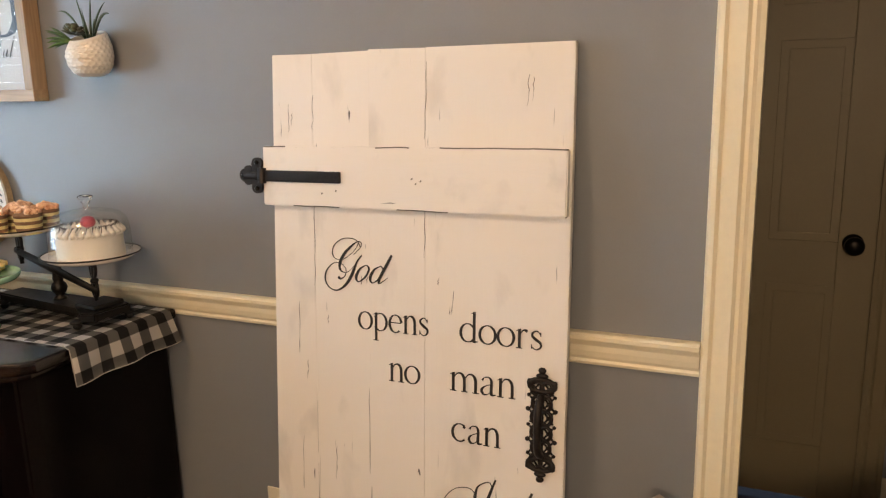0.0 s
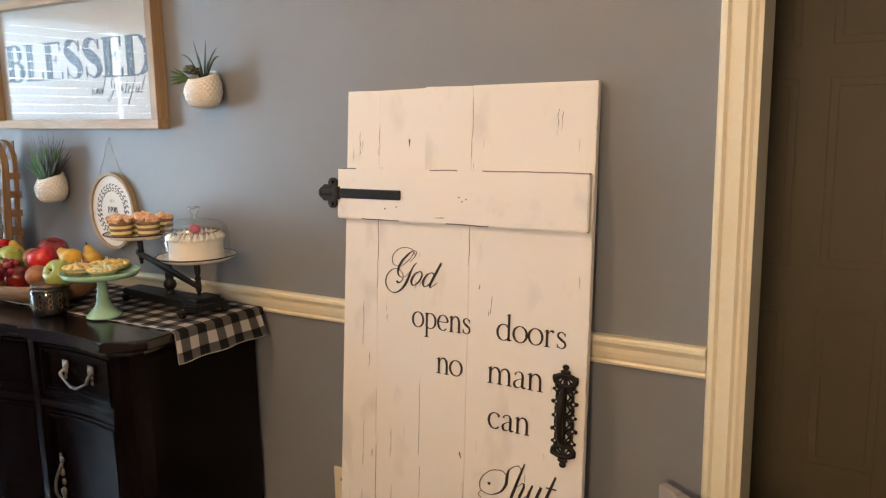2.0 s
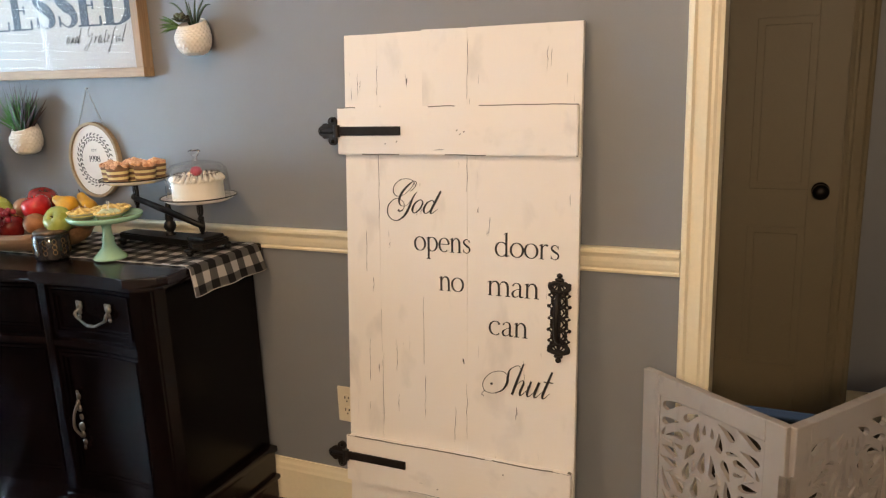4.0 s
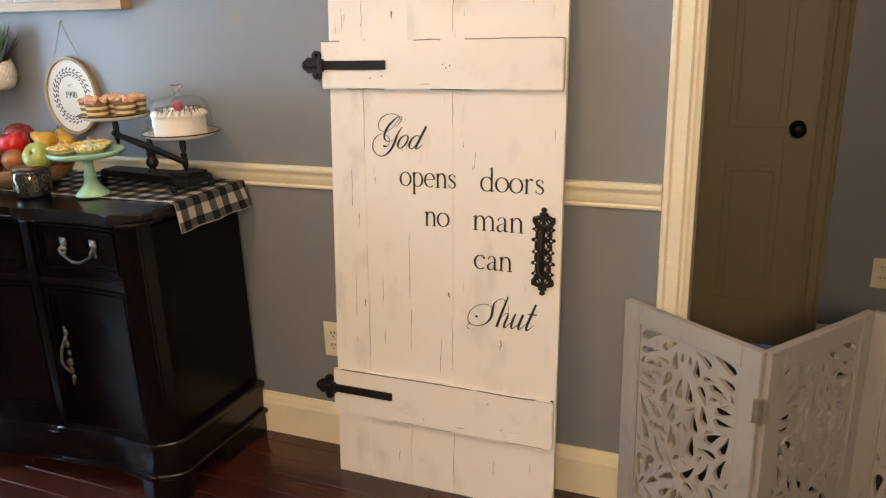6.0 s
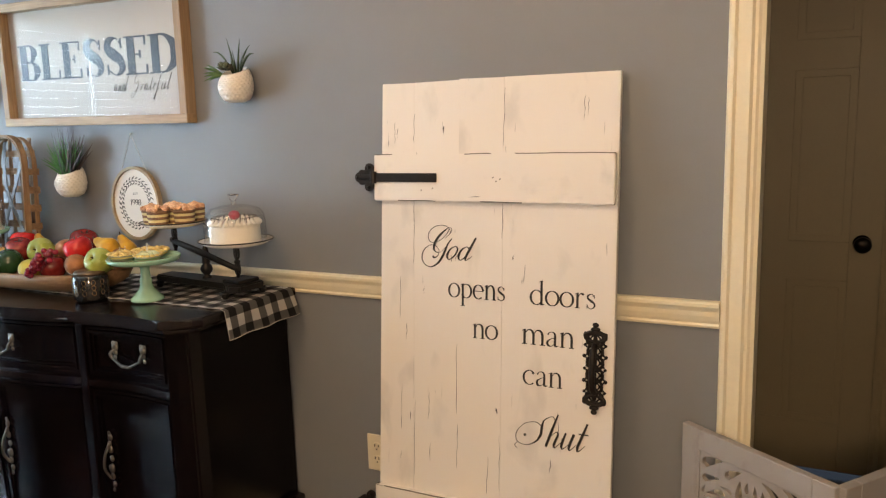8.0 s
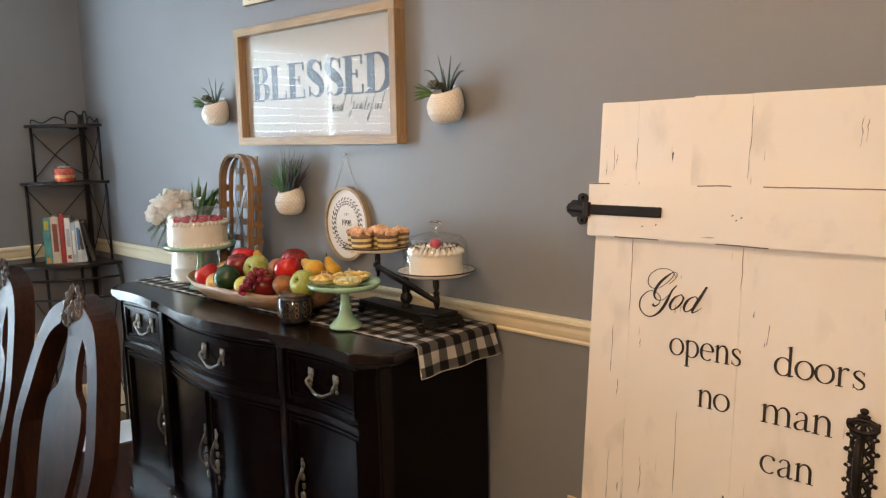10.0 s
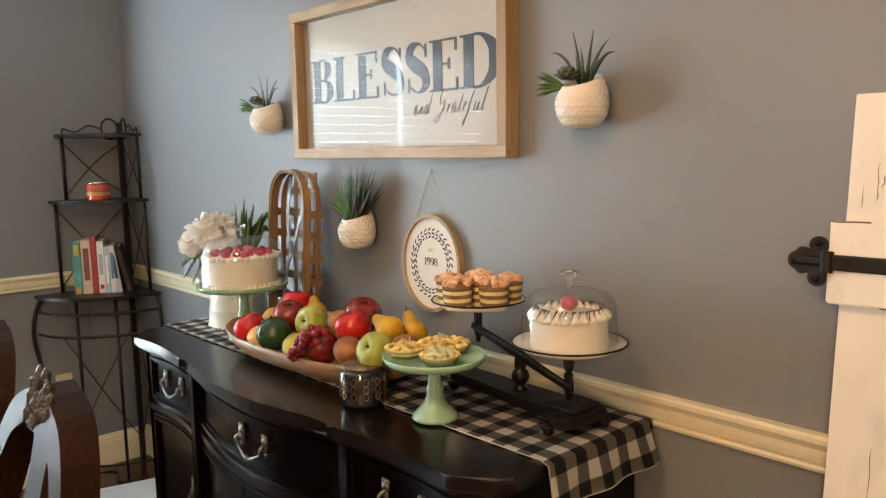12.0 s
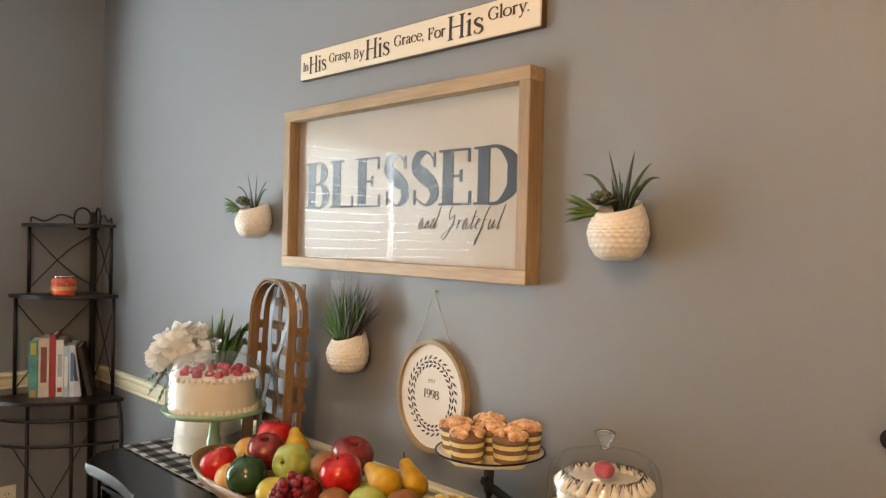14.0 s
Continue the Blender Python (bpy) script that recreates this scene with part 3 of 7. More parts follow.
# pierced cast-iron handle plate
HX, HZ0, HZ1 = 0.298, 0.657, 0.897
bm = bmesh.new()
zc = (HZ0 + HZ1) / 2
for s in (-1, 1):
    blob(bm, (HX, -0.006, zc + s * 0.114), 0.0085, 2, (1, 0.6, 0.8))
    blob(bm, (HX, -0.006, zc + s * 0.103), 0.013, 2, (1, 0.5, 0.45))
    for k in range(3):
        cz = zc + s * (0.016 + 0.030 * k)
        rr = (0.020, 0.017, 0.022)[k]
        for m in (-1, 1):
            tube(bm, [(HX + m * 0.004, -0.004, cz - 0.013), (HX + m * 0.024, -0.004, cz + 0.012)], 0.0022, 5)
            tube(bm, [(HX + m * 0.004, -0.0045, cz + 0.013), (HX + m * 0.024, -0.0045, cz - 0.012)], 0.0022, 5)
            blob(bm, (HX + m * 0.014, -0.006, cz), 0.0042, 1, (1, 0.7, 1))
            blob(bm, (HX + m * 0.027, -0.005, cz + 0.015), 0.0046, 1, (1, 0.6, 1))
        tube(bm, [(HX + m * (0.010 + rr * 0.55 * math.cos(a)), -0.005, cz + 0.014 * math.sin(a)) for a in [i * math.pi / 8 for i in range(16)] for m in (1,)], 0.0040, 6, closed=True)
        tube(bm, [(HX - (0.010 + rr * 0.55 * math.cos(a)), -0.005, cz + 0.014 * math.sin(a)) for a in [i * math.pi / 8 for i in range(16)]], 0.0040, 6, closed=True)
    tube(bm, [(HX + 0.027 * math.cos(a), -0.005, zc + s * 0.083 + 0.013 * math.sin(a)) for a in [i * math.pi / 10 for i in range(20)]], 0.0050, 6, closed=True)
    for m in (-1, 1):
        blob(bm, (HX + m * 0.025, -0.006, zc + s * 0.088), 0.0075, 1, (1, 0.6, 1))
        blob(bm, (HX + m * 0.0285, -0.005, zc + s * 0.032), 0.0055, 1, (1, 0.6, 1))
tube(bm, [(HX, -0.004, zc - 0.105), (HX, -0.004, zc + 0.105)], 0.0035, 6)
hp = part("handle_plate", bm, IRON, BD, "pierced black cast-iron handle plate", True)
bm = tube(bmesh.new(), spline([(HX, -0.008, zc - 0.062), (HX, -0.028, zc - 0.045), (HX, -0.034, zc), (HX, -0.028, zc + 0.045), (HX, -0.008, zc + 0.062)], 5), [0.008] * 21, 10)
part("grip", bm, IRON, hp, smooth=True)


# ---- lettering strokes ----
def pen(bm, pts, widths, y, depth=0.0012, n=6):
    """A broad stroke along points in the (x, z) plane, with a width at each."""
    P = spline([(p[0], w, p[1]) for p, w in zip(pts, widths)], n) if len(pts) > 2 else [Vector((p[0], w, p[1])) for p, w in zip(pts, widths)]
    L, R = [], []
    for i, p in enumerate(P):
        d = P[min(i + 1, len(P) - 1)] - P[max(i - 1, 0)]
        k = Vector((-d.z, d.x)).normalized() * max(p.y, 0.0004) / 2
        L.append((p.x + k.x, p.z + k.y))
        R.append((p.x - k.x, p.z - k.y))
    for i in range(len(P) - 1):
        q = [bm.verts.new((u, y, w)) for u, w in (L[i], R[i], R[i + 1], L[i + 1])]
        q2 = [bm.verts.new((u, y - depth, w)) for u, w in (L[i], R[i], R[i + 1], L[i + 1])]
        bm.faces.new(q2)
        for a in range(4):
            bm.faces.new((q[a], q[(a + 1) % 4], q2[(a + 1) % 4], q2[a]))


def ring(cx, cz, rx, rz, a0, a1, n, tk, tn):
    """Points and widths of a bowl, thick at its sides."""
    pts, ws = [], []
    for i in range(n + 1):
        a = radians(a0 + (a1 - a0) * i / n)
        pts.append((cx + rx * math.cos(a), cz + rz * math.sin(a)))
        ws.append(tn + (tk - tn) * abs(math.cos(a)) ** 1.3)
    return pts, ws


def glyph(ch, tk, tn, sf):
    """Old-style serif letter as strokes; x height 1. tk, tn: thick and thin; sf: half a serif. Gives the strokes and the advance."""
    S = []

    def stem(x, z0, z1, foot=True, head="flag", w=None):
        S.append(([(x, z0), (x, z1)], [w or tk] * 2))
        if foot:
            S.append(([(x - sf, z0 + tn / 2), (x + sf, z0 + tn / 2)], [tn, tn]))
        if head == "flag":
            S.append(([(x - sf, z1 - 0.10), (x + tk / 2, z1 - 0.01)], [tn * 0.8, tn * 1.7]))
        elif head == "bar":
            S.append(([(x - sf, z1 - tn / 2), (x + sf, z1 - tn / 2)], [tn, tn]))

    def bar(x0, x1, z, drop=0.0, up=0.0):
        S.append(([(x0, z), (x1, z)], [tn, tn]))
        if drop or up:
            S.append(([(x1 - tn * 0.3, z - drop), (x1 - tn * 0.3, z + up)], [tn * 1.6, tn * 1.6]))

    if ch == "o":
        S.append(ring(0.47, 0.5, 0.42, 0.48, 0, 360, 22, tk, tn)); return S, 0.98
    if ch == "n" or ch == "m" or ch == "h":
        stem(0.2, 0, 1.62 if ch == "h" else 1.0)
        k = 1 if ch != "m" else 2
        for i in range(k):
            x = 0.2 + 0.58 * i
            S.append(([(x + 0.03, 0.72), (x + 0.2, 0.96), (x + 0.42, 0.97), (x + 0.56, 0.76), (x + 0.58, 0.45)], [tn, tn * 1.5, tk * 0.7, tk, tk]))
            stem(x + 0.58, 0, 0.5, True, "")
        return S, 0.98 if k == 1 else 1.56
    if ch == "p":
        stem(0.2, -0.55, 1.0)
        S.append(ring(0.48, 0.5, 0.40, 0.48, -150, 150, 18, tk, tn)); return S, 1.02
    if ch == "d":
        S.append(ring(0.46, 0.5, 0.40, 0.48, 25, 335, 18, tk, tn))
        stem(0.80, 0, 1.62, False)
        S.append(([(0.80, 0.05), (1.0, 0.08)], [tn * 2, tn])); return S, 1.06
    if ch == "e":
        S.append(ring(0.45, 0.5, 0.38, 0.48, 8, 310, 20, tk, tn))
        S.append(([(0.12, 0.55), (0.82, 0.55)], [tn, tn])); return S, 0.90
    if ch == "c":
        S.append(ring(0.46, 0.5, 0.39, 0.48, 48, 312, 18, tk, tn))
        S.append(([(0.66, 0.86), (0.76, 0.78)], [tk * 0.9, tk * 0.9])); return S, 0.86
    if ch == "s":
        S.append(([(0.58, 0.80), (0.40, 0.97), (0.18, 0.88), (0.16, 0.70), (0.36, 0.53), (0.57, 0.38), (0.58, 0.16), (0.36, 0.02), (0.12, 0.16)], [tn, tn, tk * 0.7, tk * 0.8, tk, tk * 0.8, tk * 0.7, tn, tn]))
        S.append(([(0.58, 0.92), (0.58, 0.72)], [tn, tn])); S.append(([(0.12, 0.28), (0.12, 0.06)], [tn, tn])); return S, 0.74
    if ch == "r":
        stem(0.2, 0, 1.0)
        S.append(([(0.22, 0.70), (0.36, 0.92), (0.52, 0.96), (0.60, 0.88)], [tn, tn * 1.3, tk * 0.8, tk * 0.9])); return S, 0.72
    if ch == "a":
        S.append(([(0.14, 0.78), (0.26, 0.94), (0.48, 0.96), (0.60, 0.78), (0.60, 0.4)], [tk * 0.8, tn, tn * 1.4, tk * 0.9, tk]))
        S.append(([(0.60, 0.42), (0.60, 0.12), (0.68, 0.04), (0.82, 0.08)], [tk, tk, tk * 0.7, tn]))
        S.append(([(0.58, 0.60), (0.32, 0.50), (0.12, 0.30), (0.18, 0.06), (0.38, 0.04), (0.58, 0.20)], [tn, tn, tk * 0.9, tk * 0.8, tn, tn])); return S, 0.86
    if ch == "i":
        stem(0.2, 0, 1.0)
        S.append(([(0.19, 1.28), (0.19, 1.42)], [tk * 1.1] * 2)); return S, 0.44
    if ch == "l":
        stem(0.2, 0, 1.62); return S, 0.44
    if ch == "y":
        S.append(([(0.16, 0.98), (0.46, 0.05)], [tk, tk])); S.append(([(0.80, 0.98), (0.46, 0.02), (0.30, -0.40), (0.10, -0.48)], [tn, tn * 1.2, tn, tk]))
        bar(0.0, 0.34, 0.97); bar(0.62, 0.96, 0.97); return S, 0.94
    if ch == ",":
        S.append(([(0.14, 0.08), (0.10, -0.22)], [tk, tn])); return S, 0.34
    if ch == ".":
        S.append(([(0.12, 0.0), (0.12, 0.14)], [tk, tk])); return S, 0.36
    # capitals, 1.5 high
    H = 1.5
    if ch == "B":
        stem(0.24, 0, H, True, "bar")
        S.append(([(0.24, H - tn / 2), (0.62, H - 0.03), (0.80, H - 0.36), (0.60, 0.80), (0.24, 0.78)], [tn, tn * 1.4, tk * 0.95, tn * 1.4, tn]))
        S.append(([(0.24, 0.78), (0.68, 0.76), (0.90, 0.40), (0.68, 0.03), (0.24, tn / 2)], [tn, tn * 1.4, tk, tn * 1.4, tn])); return S, 1.14
    if ch in "LEF":
        stem(0.24, 0, H, True, "bar")
        if ch != "F":
            bar(0.24, 0.94, tn / 2, 0.0, 0.34)
        if ch != "L":
            bar(0.24, 0.90, H - tn / 2, 0.34, 0.0)
            bar(0.24, 0.66, 0.78, 0.16, 0.16)
        return S, 1.08
    if ch == "S":
        S.append(([(0.78, 1.26), (0.56, 1.48), (0.26, 1.38), (0.18, 1.08), (0.46, 0.82), (0.74, 0.58), (0.80, 0.26), (0.52, 0.02), (0.18, 0.22)], [tn, tn, tk * 0.75, tk * 0.9, tk * 1.1, tk * 0.9, tk * 0.75, tn, tn]))
        S.append(([(0.80, 1.46), (0.80, 1.06)], [tn * 1.4] * 2)); S.append(([(0.15, 0.46), (0.15, 0.04)], [tn * 1.4] * 2)); return S, 1.0
    if ch == "D":
        stem(0.24, 0, H, True, "bar")
        S.append(([(0.24, H - tn / 2), (0.66, H - 0.05), (1.02, 1.10), (1.06, 0.75), (1.02, 0.40), (0.66, 0.05), (0.24, tn / 2)], [tn, tn * 1.6, tk * 0.9, tk, tk * 0.9, tn * 1.6, tn])); return S, 1.30
    if ch == "I":
        stem(0.24, 0, H, True, "bar"); return S, 0.52
    if ch == "H":
        stem(0.24, 0, H, True, "bar"); stem(1.0, 0, H, True, "bar")
        bar(0.24, 1.0, 0.78); return S, 1.28
    if ch == "G":
        S.append(ring(0.66, 0.75, 0.56, 0.73, 42, 318, 22, tk, tn))
        stem(1.06, 0.10, 0.66, False, "bar"); S.append(([(1.08, 1.42), (1.08, 1.02)], [tn * 1.3] * 2)); return S, 1.32
    if ch == "1":
        stem(0.34, 0, 1.4); return S, 0.66
    if ch == "9":
        S.append(ring(0.42, 0.98, 0.32, 0.40, 0, 360, 18, tk, tn)); S.append(([(0.74, 0.98), (0.68, 0.40), (0.30, 0.03)], [tk, tk * 0.8, tn])); return S, 0.84
    if ch == "8":
        S.append(ring(0.42, 1.06, 0.27, 0.32, 0, 360, 18, tk * 0.9, tn)); S.append(ring(0.42, 0.38, 0.34, 0.37, 0, 360, 18, tk, tn)); return S, 0.84
    if ch == "T":
        stem(0.5, 0, H, True, ""); bar(0.06, 0.94, H - tn / 2, 0.3); S.append(([(0.08, H), (0.08, H - 0.3)], [tn * 1.4] * 2)); return S, 1.0
    return S, 0.5


def lettered(name, text, material, parent, x, z, y, xh, width=None, tk=0.145, tn=0.045, sf=0.16, label="", slope=0.0):
    """A word in serif strokes on its base line at (x, z); width squeezes it."""
    strokes, at = [], 0.0
    for ch in text:
        g, adv = glyph(ch, tk, tn, sf)
        strokes += [([(px + at, pz) for px, pz in pts], ws) for pts, ws in g]
        at += adv
    k = (width / at if width else xh)
    bm = bmesh.new()
    for i, (pts, ws) in enumerate(strokes):
        pen(bm, [(x + px * k, z + pz * xh + slope * px * k) for px, pz in pts], [w * (k + xh) / 2 for w in ws], y - 0.00002 * (i % 12))
    return part(name, bm, material, parent, label)


def scripted(name, strokes, material, parent, x, z, y, h, thick=0.09, thin=0.022, label="", wide=1.0, slant=0.35):
    """Copperplate word: each stroke is points with a pressure of 0 to 1."""
    bm = bmesh.new()
    for i, st in enumerate(strokes):
        pen(bm, [(x + (px + slant * pz) * h * wide, z + pz * h) for px, pz, _ in st], [(thin + (thick - thin) * p) * h for _, _, p in st], y - 0.00003 * i, n=7)
    return part(name, bm, material, parent, label)


# lower-case copperplate letters on an x height of 1, before the slant
def c_o(x): return [[(x + 0.30, 0.98, 0.1), (x + 0.05, 0.75, 0.6), (x + 0.02, 0.30, 1), (x + 0.25, 0.02, 0.2), (x + 0.50, 0.30, 0.6), (x + 0.52, 0.75, 0.6), (x + 0.30, 0.98, 0.1)]]
def c_d(x): return c_o(x) + [[(x + 0.60, 1.60, 0.7), (x + 0.57, 1.1, 1), (x + 0.52, 0.3, 1), (x + 0.62, 0.02, 0.3), (x + 0.90, 0.35, 0)]]
def c_h(x): return [[(x + 0.02, 2.0, 0.4), (x, 1.0, 1), (x, 0.0, 1)], [(x, 0.55, 0), (x + 0.28, 0.95, 0.1), (x + 0.44, 0.8, 0.7), (x + 0.42, 0.25, 1), (x + 0.52, 0.02, 0.3), (x + 0.78, 0.4, 0)]]
def c_u(x): return [[(x, 0.98, 0.6), (x, 0.3, 1), (x + 0.14, 0.02, 0.3), (x + 0.40, 0.4, 0), (x + 0.46, 0.98, 0)], [(x + 0.48, 0.98, 1), (x + 0.46, 0.25, 1), (x + 0.58, 0.02, 0.3), (x + 0.84, 0.4, 0)]]
def c_t(x): return [[(x + 0.05, 1.7, 0.7), (x + 0.02, 0.9, 1), (x, 0.25, 1), (x + 0.12, 0.02, 0.3), (x + 0.38, 0.4, 0)], [(x - 0.22, 1.05, 0.3), (x + 0.34, 1.05, 0.3)]]


C_G = [[(0.75, 1.51, 0), (0.92, 1.88, 0), (0.87, 2.17, 0), (0.65, 2.22, 0.1), (0.44, 1.97, 0.6), (0.24, 1.53, 1), (0.2, 1.09, 1), (0.3, 0.72, 0.7), (0.55, 0.5, 0.2), (0.85, 0.53, 0), (1.02, 0.87, 0), (1.18, 1.48, 0.1)],
       [(0.9, 1.95, 0), (0.59, 2.27, 0), (0.16, 2.39, 0.05), (-0.25, 2.3, 0.1), (-0.49, 1.96, 0.1), (-0.43, 1.54, 0.1), (-0.15, 1.22, 0.05), (0.23, 1.17, 0), (0.51, 1.41, 0), (0.72, 1.85, 0), (0.72, 2.15, 0)],
       [(1.18, 1.48, 0.2), (1.08, 1.11, 0.5), (1.1, 0.54, 1), (1.07, -0.01, 1), (0.93, -0.37, 0.7), (0.63, -0.57, 0.25), (0.18, -0.42, 0.15), (-0.2, 0.0, 0.35), (-0.33, 0.53, 0.25), (-0.12, 0.94, 0.1), (0.26, 0.96, 0), (0.65, 0.68, 0), (0.77, 0.3, 0.1), (0.62, 0.1, 0.5), (0.44, 0.2, 0.9)]]
C_S = [[(1.55, 1.95, 0.2), (1.25, 2.35, 0), (0.85, 2.0, 0.3), (0.85, 1.45, 0.9), (0.95, 0.85, 1), (0.80, 0.25, 0.5), (0.30, -0.10, 0), (-0.30, 0.10, 0), (-0.52, 0.80, 0.1), (-0.20, 1.55, 0), (0.45, 1.75, 0), (0.95, 1.35, 0)],
       [(-0.02, 0.62, 0.9), (0.08, 0.70, 0.9)], [(-0.25, 0.05, 0), (-0.35, -0.25, 0), (-0.15, -0.45, 0)]]
FACE = -0.0004
splits()
HS = 0.0400
scripted("lettering_god", C_G + c_o(1.35) + c_d(2.1), INK, BD, -0.196, 1.036, FACE, HS, 0.16, 0.03, "", 1.16, 0.42)
lettered("lettering_opens", "opens", INK, BD, -0.122, 0.932, FACE, 0.040, 0.172)
lettered("lettering_doors", "doors", INK, BD, 0.118, 0.930, FACE, 0.040, 0.180)
lettered("lettering_no", "no", INK, BD, -0.048, 0.823, FACE, 0.040, 0.077)
lettered("lettering_man", "man", INK, BD, 0.096, 0.822, FACE, 0.040, 0.147)
lettered("lettering_can", "can", INK, BD, 0.101, 0.712, FACE, 0.040, 0.112)
C_S = [[(px, pz * 0.78, pr) for px, pz, pr in st] for st in C_S]
scripted("lettering_shut", C_S + c_h(1.5) + c_u(2.35) + c_t(3.30), INK, BD, 0.100, 0.549, FACE, 0.046, 0.15, 0.03)


# ---- sideboard ----
SB = thing("sideboard", (-2.178, 1.0, 0), "dark espresso serpentine wooden sideboard with pewter pulls", "sideboard")
HW, ST = 0.806, 0.905
BAY = 0.362


def front_y(x):
    """Serpentine front: a bowed middle bay between two shallow hollows."""
    if abs(x) < BAY:
        return 0.014 - 0.052 * math.sin(math.pi * (x + BAY) / (2 * BAY))
    t = min(1.0, (abs(x) - BAY) / (HW - 0.085 - BAY))
    return -0.002 + 0.016 * math.sin(math.pi * t) + 0.008 * t


def front_line(off=0.0, n=14):
    """Outline of the serpentine front, from left to right, moved out by off."""
    out = [(-HW - off, 0.075), (-HW + 0.015 - off * 0.7, 0.052), (-HW + 0.075 - off * 0.3, 0.012 - off * 0.7)]
    for lo, hi in ((-HW + 0.085, -BAY - 0.006), (-BAY + 0.006, BAY - 0.006), (BAY + 0.006, HW - 0.085)):
        for i in range(n + 1):
            x = lo + (hi - lo) * i / n
            out.append((x, front_y(x) - off))
    out += [(HW - 0.075 + off * 0.3, 0.012 - off * 0.7), (HW - 0.015 + off * 0.7, 0.052), (HW + off, 0.075)]
    return out


def slab(z0, z1, off, parent, name, material, bevel=0.0, side=0.0):
    pts = front_line(off) + [(HW + off, 0.485), (-HW - off, 0.485)]
    bm = prism(bmesh.new(), pts, z0, z1, "z")
    if bevel:
        bmesh.ops.bevel(bm, geom=[e for e in bm.edges if abs(e.verts[0].co.z - e.verts[1].co.z) < 1e-5], offset=bevel, segments=3, affect="EDGES", profile=0.6)
    return part(name, bm, material, parent)


slab(0.876, ST, 0.006, SB, "top", DARKWOOD, 0.009)
slab(0.862, 0.876, -0.012, SB, "top_moulding", DARKWOOD, 0.005)
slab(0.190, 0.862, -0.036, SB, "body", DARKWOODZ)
slab(0.170, 0.198, -0.006, SB, "base_moulding", DARKWOOD, 0.010)
slab(0.085, 0.170, -0.018, SB, "plinth", DARKWOOD)
slab(0.072, 0.092, -0.002, SB, "foot_moulding", DARKWOOD, 0.008)
for sx in (-1, 1):
    bm = bmesh.new()
    prism(bm, [(sx * HW * 0.99, 0.08), (sx * (HW - 0.02), 0.04), (sx * (HW - 0.09), 0.01), (sx * (HW - 0.15), 0.03), (sx * (HW - 0.15), 0.10), (sx * (HW - 0.02), 0.12)], 0, 0.073, "z")
    part("foot", bm, DARKWOOD, SB)
    bm = boxed(sx * HW * 0.985 - 0.06 * (sx > 0), sx * HW * 0.985 + 0.06 * (sx < 0), 0.26, 0.485, 0, 0.0735, bevel=0.006)
    part("foot", bm, DARKWOOD, SB)


def bowed(x0, x1, z0, z1, name):
    """A bowed drawer or door front with a moulded border."""
    n = 16
    bm = bmesh.new()

    def surf(t, out):
        x = x0 + (x1 - x0) * t
        return (x, front_y(x) + 0.036 - out)
    def shell(t0, t1, za, zb, o0, o1):
        A = [surf(t0 + (t1 - t0) * i / n, o1) for i in range(n + 1)]
        B = [surf(t0 + (t1 - t0) * i / n, o0) for i in range(n + 1)][::-1]
        prism(bm, A + B, za, zb, "z")
    shell(0, 1, z0, z1, -0.01, 0.0)
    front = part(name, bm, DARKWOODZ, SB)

    def strip(*a):
        nonlocal bm
        bm = bmesh.new()
        shell(*a)
        part("moulding", bm, DARKWOODZ, front)
    for k, o in ((0.0, 0.007), (0.010, 0.0115), (0.018, 0.006)):
        kt = k / (x1 - x0)
        w, wt = 0.008, 0.008 / (x1 - x0)
        strip(kt, 1 - kt, z1 - k - w, z1 - k, -0.004, o)
        strip(kt, 1 - kt, z0 + k, z0 + k + w, -0.004, o)
        strip(kt, kt + wt, z0 + k + w, z1 - k - w, -0.004, o)
        strip(1 - kt - wt, 1 - kt, z0 + k + w, z1 - k - w, -0.004, o)
    return front


def bail_pull(parent, x, y, z, w=0.12):
    bm = bmesh.new()
    for s in (-1, 1):
        for k, (dx, dz, r) in enumerate(((0, 0.006, 0.012), (0.006, 0.016, 0.007), (-0.006, 0.017, 0.007), (0.0, -0.012, 0.008), (s * 0.003, -0.026, 0.0065))):
            blob(bm, (x + s * w / 2 + dx, y - 0.004, z + dz), r, 2, (1, 0.5, 1), 0.15, 3, k)
        tube(bm, spline([(x + s * w / 2, y - 0.004, z), (x + s * (w / 2 + 0.004), y - 0.018, z - 0.010), (x + s * (w / 2 - 0.002), y - 0.017, z - 0.024)], 4), 0.0045, 8)
    pts = spline([(x - w / 2 + 0.002, y - 0.017, z - 0.024), (x - w / 3.4, y - 0.020, z - 0.034), (x - 0.012, y - 0.022, z - 0.043), (x, y - 0.022, z - 0.041), (x + 0.012, y - 0.022, z - 0.043), (x + w / 3.4, y - 0.020, z - 0.034), (x + w / 2 - 0.002, y - 0.017, z - 0.024)], 5)
    tube(bm, pts, [0.0030 + 0.0014 * math.sin(math.pi * i / (len(pts) - 1)) ** 2 for i in range(len(pts))], 8)
    blob(bm, (x, y - 0.024, z - 0.042), 0.0062, 2, (1.3, 0.7, 0.8), 0.2, 4)
    return part("bail_pull", bm, PEWTER, parent, "aged pewter bail pull", True)


